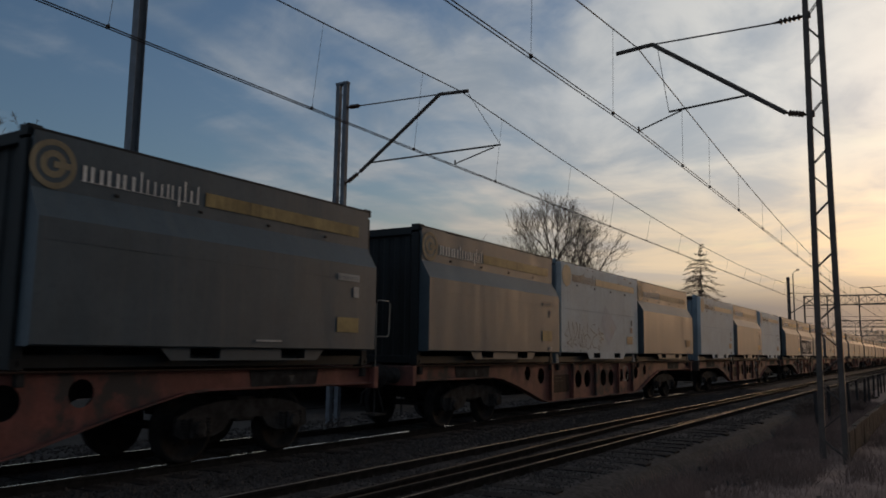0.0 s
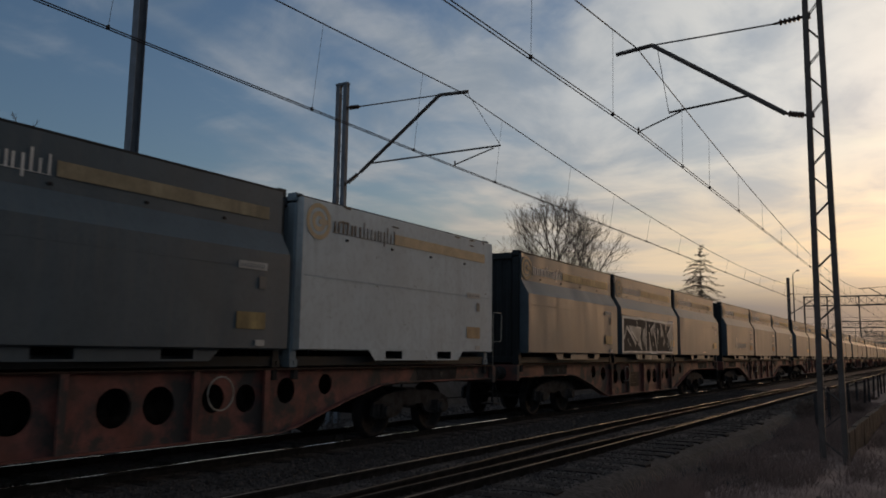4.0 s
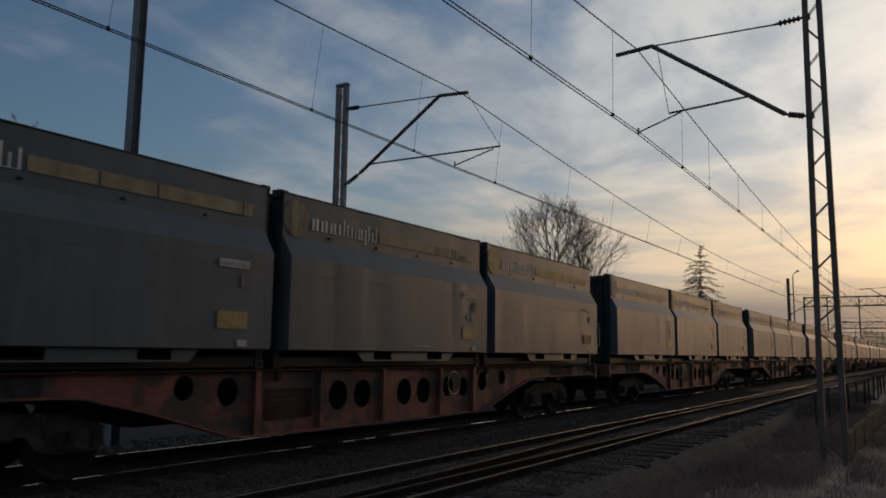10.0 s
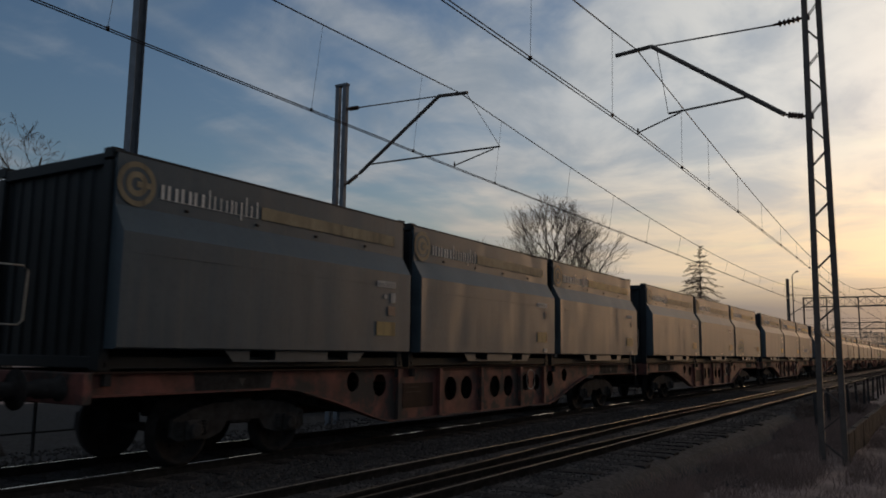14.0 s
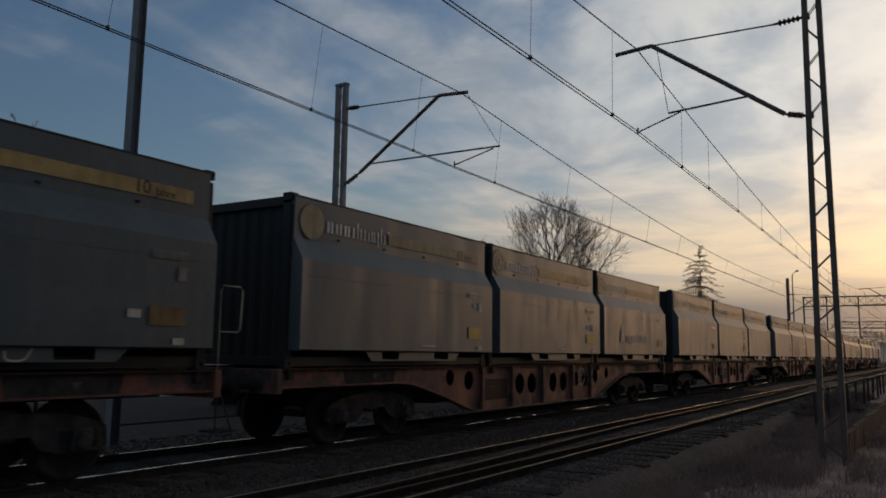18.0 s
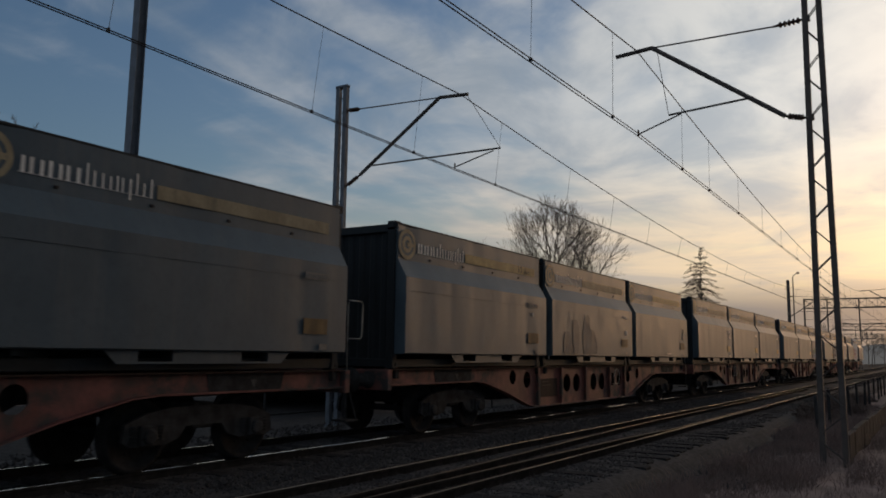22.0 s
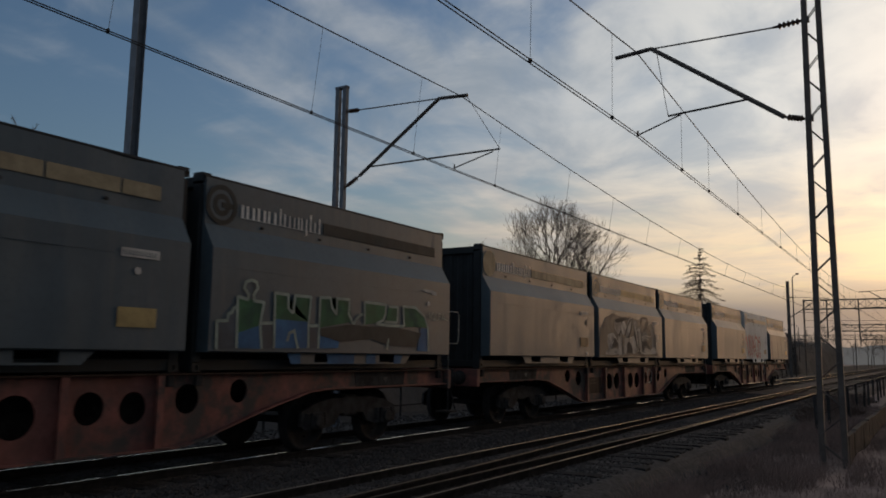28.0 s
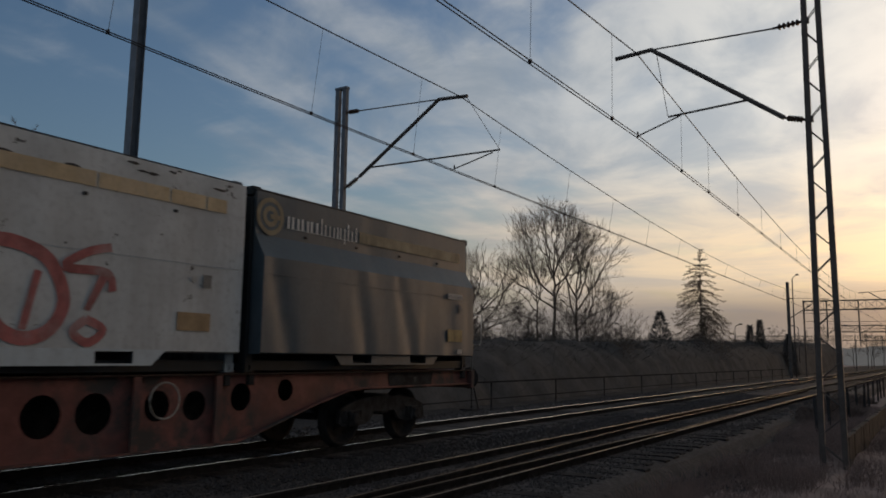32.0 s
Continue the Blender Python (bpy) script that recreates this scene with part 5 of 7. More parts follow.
SCRIBBLE = [[(0.43, 0.66), (0.23, 0.71), (0.46, 0.87), (0.47, 1.06), (0.52, 0.91), (0.73, 0.39), (0.54, 0.47), (0.36, 0.5), (0.7, 0.61), (0.78, 0.86), (0.74, 1.04)],
    [(0.74, 1.04), (0.88, 0.77), (1.03, 0.43), (0.76, 0.52), (0.96, 0.68), (1.1, 0.92), (0.99, 1.06)],
    [(0.99, 1.06), (1.15, 0.72), (1.32, 0.41), (1.09, 0.52), (1.19, 0.76), (1.25, 1.02)],
    [(1.22, 1.02), (1.35, 0.66), (1.51, 0.38), (1.31, 0.46), (1.44, 0.63), (1.45, 0.87)],
    [(1.52, 0.98), (1.52, 0.74), (1.61, 0.38)],
    [(1.54, 0.69), (1.77, 0.75)],
    [(1.78, 1.06), (1.78, 0.75), (1.96, 0.65), (2.06, 0.55), (1.97, 0.4), (1.77, 0.34), (1.69, 0.43), (1.67, 0.64)]]
SCRIBBLE_B = [[(2.38, 1.03), (2.16, 1.03), (2.03, 0.89), (2.23, 0.81), (2.45, 0.75), (2.19, 0.66), (2.1, 0.52), (2.21, 0.39), (2.44, 0.4)],
    [(2.71, 0.96), (2.56, 0.91), (2.67, 0.84), (2.98, 0.78), (2.62, 0.8), (2.78, 0.69), (2.99, 0.64), (2.68, 0.59), (2.82, 0.52)],
    [(2.62, 0.46), (2.54, 0.39), (2.62, 0.33), (2.69, 0.4), (2.62, 0.46)],
    [(0.27, 0.41), (0.29, 0.4)],
    [(0.44, 0.41), (0.46, 0.41)]]
DIAMOND = [[(2.85, 1.16), (3.15, 1.61), (3.76, 1.23), (4.08, 1), (3.44, 0.48), (3.04, 0.82)]]
TOWN_LINES = [[(0.18, 0.29), (0.17, 0.66), (0.35, 0.67), (0.36, 0.76), (0.42, 0.78), (0.44, 0.84), (0.51, 0.86)],
    [(0.53, 0.31), (0.51, 1), (0.69, 0.97), (0.71, 1.04), (0.62, 1.12), (0.65, 1.21), (0.75, 1.24), (0.84, 1.22), (0.87, 1.14), (0.8, 1.04), (0.81, 0.96), (1, 0.95), (0.94, 0.64), (0.99, 0.31)],
    [(0.96, 0.66), (1.19, 0.67)],
    [(1.23, 0.32), (1.21, 1.1), (1.48, 1.09), (1.49, 0.9), (1.55, 0.85), (1.6, 0.84), (1.62, 1.09), (1.97, 1.09), (1.93, 0.68), (1.94, 0.33)],
    [(1.49, 0.42), (1.53, 0.54), (1.63, 0.58), (1.66, 0.46), (1.72, 0.32)],
    [(1.96, 0.66), (2.15, 0.67)]]
TOWN_LINES_B = [[(2.17, 0.33), (2.18, 1.1), (2.42, 1.11), (2.46, 0.96), (2.57, 0.86), (2.58, 1.11), (2.89, 1.11), (2.87, 0.89), (3, 0.72), (3.07, 0.81), (3.17, 0.89), (3.25, 0.89)],
    [(3.29, 0.73), (3.28, 1.1), (3.87, 1.09), (3.86, 0.94), (3.8, 0.83), (3.6, 0.76), (4, 0.74), (4.42, 0.75), (4.38, 1.09), (4.77, 1.09), (5.05, 0.95), (5.18, 0.75), (5.2, 0.32)],
    [(3.95, 1.06), (4.22, 1.07), (4.2, 0.8), (3.83, 0.8)],
    [(3.92, 0.75), (3.96, 0.52), (3.92, 0.33)]]
TOWN_GREEN = [[(0.51, 1), (1, 0.95), (0.97, 0.64), (0.53, 0.51)],
    [(1.21, 1.1), (1.48, 1.09), (1.49, 0.9), (1.6, 0.84), (1.62, 1.09), (1.97, 1.09), (1.94, 0.72), (1.21, 0.73)],
    [(2.18, 1.1), (2.42, 1.11), (2.57, 0.86), (2.58, 1.11), (2.89, 1.11), (2.95, 0.76), (2.18, 0.64)],
    [(3.28, 1.1), (3.87, 1.09), (3.83, 0.8), (3.29, 0.73)],
    [(3.95, 1.06), (4.22, 1.07), (4.2, 0.8), (3.87, 0.8)],
    [(4.38, 1.09), (4.77, 1.09), (5.05, 0.95), (5.15, 0.75), (4.4, 0.74)]]
TOWN_BLUE = [[(0.53, 0.51), (0.97, 0.64), (0.99, 0.31), (0.53, 0.31)],
    [(1.21, 0.73), (1.94, 0.72), (1.94, 0.33), (1.23, 0.32)],
    [(2.19, 0.52), (2.66, 0.47), (2.64, 0.34), (2.17, 0.33)],
    [(4.96, 0.74), (5.18, 0.73), (5.2, 0.32), (4.84, 0.32)]]
TOWN_DIM = [[(0.17, 0.64), (0.5, 0.81), (0.53, 0.31), (0.19, 0.3)],
    [(0.96, 0.65), (1.21, 0.66), (1.23, 0.32), (0.99, 0.31)],
    [(1.95, 0.64), (2.16, 0.65), (2.17, 0.33), (1.96, 0.33)]]
TOWN_SMEAR = [[(2.2, 0.63), (2.93, 0.72), (3.6, 0.7), (3.53, 0.51), (2.66, 0.44), (2.23, 0.52)],
    [(3.44, 0.71), (4.17, 0.72), (4.96, 0.64), (4.79, 0.39), (4.01, 0.4), (3.53, 0.49)]]
TOWN_SKIRT = [[(1.59, 0.28), (1.89, 0.28), (1.9, 0.1), (1.7, 0.1)],
    [(2.48, 0.28), (3.17, 0.29), (3.17, 0.1), (2.52, 0.1)],
    [(3.48, 0.29), (3.74, 0.29), (3.75, 0.1), (3.49, 0.1)],
    [(4.27, 0.29), (4.56, 0.29), (4.46, 0.1), (4.27, 0.1)]]
TAG = [[(5.23, 1.04), (5.24, 0.88)],
    [(5.37, 1.04), (5.25, 0.96), (5.37, 0.9)],
    [(5.47, 1.04), (5.41, 0.96), (5.41, 0.9), (5.51, 0.9)],
    [(5.41, 0.96), (5.49, 0.97)],
    [(5.63, 1.02), (5.55, 1.02), (5.55, 0.9)],
    [(5.55, 0.97), (5.63, 0.97)],
    [(5.65, 0.91), (5.71, 1.03), (5.77, 0.91)],
    [(5.67, 0.95), (5.87, 0.91)]]
SMOKE = [[(1.24, 1.34), (1.44, 1.27), (1.81, 1.31), (1.78, 1.05), (1.6, 0.93), (1.37, 1.02), (1.26, 1.11)],
    [(1.81, 1.24), (2.1, 1.34), (2.26, 1.2), (2.22, 1.01), (2.03, 0.92), (1.88, 1.02)],
    [(2.36, 1.29), (2.72, 1.44), (2.76, 1.24), (2.59, 0.99), (2.44, 0.87), (2.17, 0.97)],
    [(2.91, 1.42), (3.12, 1.4), (3.3, 1.29), (3.14, 1.11), (3.02, 1.09)],
    [(1.58, 0.85), (1.78, 1.01), (1.89, 0.84), (1.85, 0.43), (1.87, 0.35), (1.58, 0.34), (1.58, 0.57)],
    [(3.43, 1.13), (3.62, 1.19), (3.67, 0.81), (3.74, 0.48), (3.53, 0.47), (3.45, 0.8)]]
SMOKE_B = [[(0.72, 0.9), (1.12, 0.96), (1.38, 0.84), (1.53, 0.71), (1.31, 0.73), (1.23, 0.82), (0.98, 0.55), (0.85, 0.46), (0.66, 0.67)],
    [(0.6, 0.48), (1.54, 0.51), (1.55, 0.35), (0.57, 0.34)],
    [(2.13, 0.85), (2.54, 0.84), (2.98, 0.9), (3.35, 0.55), (3.24, 0.39), (2.9, 0.38), (2.8, 0.53), (2.6, 0.72), (2.34, 0.67), (2.26, 0.37), (2.06, 0.36)],
    [(3.85, 0.40), (4.1, 0.56), (4.6, 0.52), (5.0, 0.60), (5.2, 0.42), (4.5, 0.36)]]
SMOKE_DARK = [[(0.85, 0.47), (1.23, 0.82), (1.53, 0.64), (1.4, 0.56)],
    [(2.3, 0.63), (2.5, 0.73), (2.71, 0.65), (2.84, 0.42), (2.36, 0.41)],
    [(1.26, 1.33), (1.49, 1.26), (2.3, 1.37), (2.28, 1.43), (1.44, 1.37)],
    [(3.68, 0.56), (3.95, 0.77), (4.3, 0.74), (4.68, 0.47), (4.3, 0.60), (3.95, 0.62)]]
SMOKE_LINES = [([(3.03, 1.02), (3.35, 0.55), (3.54, 0.38)], 0.1),
    ([(1.6, 0.89), (1.7, 0.92), (1.82, 1.07)], 0.09),
    ([(1.89, 0.87), (1.9, 0.36)], 0.07),
    ([(2.44, 0.84), (2.69, 1.08), (2.78, 1.32)], 0.07),
    ([(2.22, 0.97), (2.41, 1.21), (2.72, 1.43)], 0.06),
    ([(3.62, 1.15), (3.72, 0.82), (3.98, 0.4)], 0.05)]
SMOKE_PALE = [([(1.25, 1.32), (1.28, 1.12), (1.51, 0.94)], 0.03),
    ([(2.95, 0.94), (3.1, 0.66), (3.29, 0.43)], 0.04),
    ([(1.58, 0.82), (1.59, 0.43)], 0.03),
    ([(0.87, 0.46), (1.13, 0.74)], 0.03),
    ([(2.32, 0.67), (2.3, 0.44)], 0.03),
    ([(3.53, 1.14), (3.62, 0.48)], 0.04),
    ([(0.65, 0.34), (1.55, 0.37)], 0.03),
    ([(2.56, 1.4), (2.78, 1.45), (2.81, 1.41)], 0.03)]
SMOKE_BLOT = [[(4.64, 1.33), (4.99, 1.22), (5.24, 0.77), (5.24, 0.41), (4.87, 0.41), (4.75, 0.88)], [(3.69, 0.99), (4.06, 1.08), (4.43, 0.99), (4.3, 0.81), (3.88, 0.76)]]
SMOKE_WISPS = [([(3.02, 1.33), (3.23, 0.89), (3.39, 0.43)], 0.07), ([(3.33, 1.16), (3.49, 1.09), (3.51, 0.67), (3.65, 0.38)], 0.05), ([(3.61, 0.86), (4.07, 0.95), (4.67, 0.94), (4.81, 1.15), (4.96, 1.34)], 0.035),
    ([(4.41, 1.31), (4.71, 1.38), (5.01, 1.24), (5.24, 0.84), (5.2, 0.42)], 0.03), ([(3.71, 0.78), (4.01, 0.89), (4.45, 0.82)], 0.04), ([(3.11, 1.0), (3.28, 1.1), (3.46, 1.08)], 0.05), ([(3.71, 0.41), (4.12, 0.38), (4.71, 0.44)], 0.04)]
SMOKE_CURLS = [([(3.44, 1.21), (3.58, 0.74), (3.47, 0.41)], 0.06), ([(3.7, 0.92), (3.89, 1.1), (4.23, 1.2), (4.58, 1.1)], 0.05), ([(3.63, 1.32), (3.85, 1.5), (4.32, 1.49), (4.28, 1.27), (3.96, 1.09)], 0.06),
    ([(4.36, 1.01), (4.71, 0.95), (4.6, 0.8), (4.27, 0.72)], 0.05), ([(3.17, 0.66), (3.4, 0.4), (3.54, 0.34)], 0.06), ([(4.72, 1.31), (4.98, 1.03), (5.06, 0.62)], 0.03)]
RED = [([(0.32, 1.37), (0.61, 0.89), (0.81, 0.36)], (0.34, 0.12)),
    ([(0.6, 0.54), (0.86, 0.57), (1.12, 0.64)], 0.08),
    ([(0.91, 1.43), (1.1, 0.99), (1.2, 0.31)], (0.44, 0.16)),
    ([(1.2, 1.42), (1.59, 1.29), (1.68, 0.96), (1.67, 0.44)], 0.1),
    ([(1.27, 1.3), (1.45, 0.87), (1.63, 0.44), (1.7, 0.33)], 0.12),
    ([(1.26, 0.5), (1.66, 0.57)], 0.07),
    ([(1.9, 1.45), (2, 0.91), (2.16, 0.42)], (0.30, 0.14)),
    ([(2.08, 0.99), (2.31, 1.22), (2.63, 1.37)], 0.08),
    ([(2.06, 0.91), (2.55, 0.89)], 0.13),
    ([(2.23, 0.61), (2.55, 0.81)], 0.09),
    ([(2.55, 1.52), (2.49, 0.95)], (0.10, 0.22))]
RED_B = [([(2.52, 1.37), (2.87, 1.37), (3.24, 1.22), (3.44, 0.82), (3.32, 0.5), (3.04, 0.38), (2.77, 0.47), (2.59, 0.74), (2.6, 1.06)], 0.15),
    ([(3.13, 1.1), (3, 0.47)], 0.085),
    ([(3.98, 1.45), (3.68, 1.36), (3.43, 1.17), (3.94, 1.15), (4.03, 0.94)], 0.1),
    ([(3.91, 1.11), (3.72, 0.71)], (0.12, 0.07)),
    ([(3.72, 0.61), (3.94, 0.5), (3.76, 0.35), (3.57, 0.47), (3.72, 0.61)], 0.1),
    ([(1.81, 0.9), (1.78, 0.52), (1.76, 0.35)], (0.06, 0.03))]
OCHRE = [[(0.5, 0.48), (0.61, 0.73), (0.73, 0.72), (0.8, 0.86), (0.91, 0.91), (1.02, 1.04), (1.53, 1.02), (1.51, 0.91)],
    [(0.8, 0.85), (1.44, 0.79), (1.51, 0.91), (1.78, 0.99), (1.7, 0.69), (1.67, 0.35), (1.36, 0.37), (1.5, 0.68), (1.46, 0.79), (1.39, 0.61), (0.91, 0.53), (0.93, 0.77)],
    [(0.8, 0.79), (0.86, 0.55), (0.96, 0.45), (1.05, 0.38), (1.06, 0.29), (0.71, 0.29)],
    [(1, 0.71), (1.21, 0.76), (1.39, 0.8)],
    [(0.5, 0.48), (0.61, 0.51)]]
WORD = [[(2.51, 0.23), (2.72, 0.24), (2.69, 0.13), (2.6, 0.09)],
    [(2.78, 0.21), (2.76, 0.11), (2.87, 0.11), (2.92, 0.22)],
    [(3, 0.09), (3.04, 0.24), (3.17, 0.26), (3.21, 0.09)],
    [(3.33, 0.21), (3.36, 0.12), (3.53, 0.12), (3.62, 0.24)]]


def paint_block(p):
    """Black angular shapes between pale silver bands, with the spray run down over the skirt."""
    paint_fill(p, M["spray_black"], [[(0.10, 0.31), (5.16, 0.31), (5.16, 1.20), (2.6, 1.34), (0.10, 1.44)]], "graffiti_ground", "black sprayed ground", XL + 0.001)
    paint_fill(p, M["spray_wash"], BLOCK_WASH, "graffiti_wash", "smeared grey sprayed patch", XL + 0.003)
    paint_lines(p, M["spray_silver"], BLOCK_LINES + BLOCK_LINES_B, None, "graffiti_line", "pale silver sprayed band", XL + 0.006)
    paint_fill(p, M["spray_wash"], BLOCK_SKIRT, "graffiti_wash", "grey sprayed patch on the skirt", XS)


def paint_town(p):
    """A row of stepped upright blocks, green above and blue below, edged in pale mint and smeared brown."""
    paint_fill(p, M["spray_dusk"], TOWN_DIM, "graffiti_fill", "dark blue sprayed patch", XL + 0.001)
    paint_fill(p, M["spray_green"], TOWN_GREEN, "graffiti_fill", "green sprayed block", XL + 0.002)
    paint_fill(p, M["spray_blue"], TOWN_BLUE, "graffiti_fill", "blue sprayed foot of a block", XL + 0.0031)
    paint_fill(p, M["spray_blue"], TOWN_SKIRT, "graffiti_fill", "blue sprayed patch on the skirt", XS)
    paint_lines(p, M["spray_mint"], TOWN_LINES + TOWN_LINES_B, 0.045, "graffiti_line", "pale mint sprayed outline", XL + 0.004)
    paint_fill(p, M["spray_brown"], TOWN_SMEAR, "graffiti_smear", "dark brown smear over the blocks", XL + 0.007)
    paint_lines(p, M["spray_mint"], TAG, 0.022, "graffiti_tag", "small pale sprayed tag", XL + 0.004)


def paint_smoke(p):
    """A smoky grey cloud with pale and black curved shapes."""
    ground = [(0.05, 0.30), (5.30, 0.30), (5.30, 0.80), (5.05, 1.22), (4.7, 1.38), (4.2, 1.40), (3.4, 1.42), (2.6, 1.50), (1.9, 1.45), (1.2, 1.52), (0.6, 1.38), (0.15, 1.0)]
    paint_fill(p, M["spray_grey"], [ground], "graffiti_ground", "smeared grey sprayed ground", XL + 0.0008)
    paint_fill(p, M["spray_smoke"], SMOKE + SMOKE_B, "graffiti_shape", "pale smoky sprayed shape", XL + 0.002, True)
    paint_fill(p, M["spray_mist"], SMOKE_BLOT, "graffiti_shape", "grey misty sprayed shape", XL + 0.0036, True)
    paint_fill(p, M["spray_black"], SMOKE_DARK, "graffiti_shape", "black sprayed shape", XL + 0.0045, True)
    paint_lines(p, M["spray_black"], SMOKE_LINES, None, "graffiti_line", "black sprayed stroke", XL + 0.006, True)
    paint_lines(p, M["spray_brown"], SMOKE_CURLS, None, "graffiti_line", "dark smoky sprayed curl", XL + 0.0062, True)
    paint_lines(p, M["spray_wash"], SMOKE_PALE + SMOKE_WISPS, None, "graffiti_line", "thin pale sprayed line", XL + 0.009, True)


HAZE = [[(0.70, 0.33), (0.72, 0.67), (0.88, 0.86), (1.16, 0.79), (1.28, 0.33)], [(1.36, 0.33), (1.28, 1.07), (1.58, 1.17), (1.73, 0.83), (1.64, 0.33)], [(2.01, 0.33), (1.98, 0.88), (2.17, 1.3), (2.46, 1.29), (2.48, 0.99), (2.82, 0.9), (2.96, 0.33)]]

WHITES = {(0, 1), (1, 0), (1, 2), (14, 1)}
PLAIN = {(8, 0), (0, 1), (11, 1), (1, 0), (4, 0), (4, 1), (7, 1), (7, 2), (4, 2), (5, 1), (11, 2), (12, 0), (12, 1), (13, 0), (9, 0), (11, 0)}
PAINTED = {(2, 1), (7, 2), (10, 1), (12, 2), (13, 1)}
WORN = {(4, 0): 1, (9, 0): 1, (12, 1): 1, (14, 1): 1}
JUBILEE = {(2, 2), (4, 1), (5, 1), (7, 2), (8, 0), (10, 0)}
# vinyl put on by hand: how far along the side it sits from its usual place
SHIFT = {(-1, 2): -0.04, (2, 1): 0.09, (3, 0): 0.07, (8, 0): 0.12, (10, 2): -0.06}
boxes = {}
for i in range(-1, 15):
    for j in range(3):
        if i == -1 and j < 2:
            continue
        white = (i, j) in WHITES
        src = white_box if white else dark_box
        c = copy_thing(src, place(i, j, 0, Z_BOX))
        boxes[i, j] = c
        rng = random.Random(i * 3 + j)
        me = rng.choice(WHITE_PANELS if white else DARK_PANELS) if (i, j) != (14, 2) else DENTED[0]
        me = WARM if (i, j) == (14, 1) else EVEN_PANEL if (i, j) in PAINTED else me
        for o in c.children:
            if o.name.startswith("side_panel"):
                o.data = me
        worn = WORN.get((i, j), 0)
        p = livery(c, i, j, white, (i, j) in PLAIN, worn > 0 or white or rng.random() < 0.5, worn, SHIFT.get((i, j), 0.0))
        text = "dirty white open-top steel container on the train" if white else "dusty anthracite open-top steel container on the train"
        if (i, j) in JUBILEE:
            jubilee(p)
        if (i, j) in ((3, 0), (8, 2)):
            company(p, *((1.75, 1.25) if i == 3 else (1.35, 1.32)))
            text = "dusty anthracite steel container with a white triangle emblem"
        if (i, j) == (2, 1):
            paint_block(p)
            text = "anthracite steel container with silver and black graffiti"
        if (i, j) == (12, 2):
            paint_town(p)
            text = "anthracite steel container with green and blue graffiti"
        if (i, j) == (14, 1):
            paint_lines(p, M["spray_red"], RED + RED_B, None, "graffiti_stroke", "faded red sprayed stroke", XF, True)
            text = "white steel container with large red graffiti strokes"
        if (i, j) == (0, 1):
            paint_fill(p, M["spray_faint"], DIAMOND, "paint_blot", "faint grey painted diamond", XF)
            paint_lines(p, M["ink"], SCRIBBLE + SCRIBBLE_B, 0.019, "graffiti_stroke", "thin black sprayed stroke", XF + 0.002)
            text = "white steel container with thin black scribbles"
        if (i, j) == (13, 1):
            paint_smoke(p)
            text = "anthracite steel container with faded grey graffiti"
        if (i, j) == (7, 2):
            paint_lines(p, M["spray_yellow"], OCHRE, 0.05, "graffiti_stroke", "pale ochre sprayed stroke", XL + 0.002)
            paint_lines(p, M["pale"], WORD, 0.022, "graffiti_tag", "small white tag on the skirt", XS, True)
            text = "anthracite steel container with a small ochre graffiti outline"
        if (i, j) == (10, 1):
            for sh in HAZE:
                bm = bmesh.new()
                poly(bm, curve(sh + sh[:1], 3)[:-1][::-1], XL + 0.001)
                part("faded_paint", bm, M["spray_dusk"], p, "faded dark blue sprayed patch")
            text = "anthracite steel container with faded dark blue paint patches"
        if (i, j) == (14, 2):
            text = "dented anthracite steel container, the last of the train"
        tagged(c, text)
for o in [*dark_box.children_recursive, dark_box, *white_box.children_recursive, white_box]:
    bpy.data.objects.remove(o)

# ---- railings, fence, poles and gantries ----


def far_railing():
    r = thing("railing", "low galvanised steel railing behind the far track", "railing", at=pose(-13.3, 0, 0))
    post_bm = bmesh.new()
    bevel_box(post_bm, -0.025, 0.025, -0.025, 0.025, -0.85, 0.62, 0.006)
    me = mesh_of("railing_post", post_bm, M["grime"])
    for k in range(15):
        part("railing_post", me, None, r, at=pose(0, 8 + 5.5 * k, 0))
    for z in (0.64, 0.06):
        bm = bmesh.new()
        bevel_box(bm, -0.03, 0.03, 4, 88, z - (0.025 if z > 0.5 else 0.014), z + (0.025 if z > 0.5 else 0.014), 0.006)
        part("railing_bar", bm, M["galv"], r)


far_railing()


def edge_wall():
    """Low concrete edging with a wire fence on posts beside the near mast."""
    f = thing("low_wall", "low weathered concrete edging wall beside the empty track", "wall", at=pose(-1.42, 0, 0))
    bm = bmesh.new()
    bevel_box(bm, -0.05, 0.05, 0.01, 0.49, -0.3, 0.24, 0.012)
    me = mesh_of("concrete_panel", bm, M["concrete"])
    for k in range(90):
        part("concrete_panel", me, None, f, at=pose(random.uniform(-0.008, 0.008), 15.2 + 0.5 * k, random.uniform(-0.015, 0.015), 0, random.uniform(-1.0, 1.0), 0))


edge_wall()
bm = bmesh.new()
bevel_box(bm, -0.026, 0.026, -0.026, 0.026, -0.5, 0.16, 0.008)
tube(bm, [(0, 0, 0.16), (0, 0, 0.2)], 0.02, 6)
marker = new("marker_post", mesh_of("marker_post", bm, M["mast"]))
marker.matrix_basis = pose(-1.0, 8.0, 0.07, 0, 2, 0)
tagged(marker, "short dark marker post in the scrub", "post")


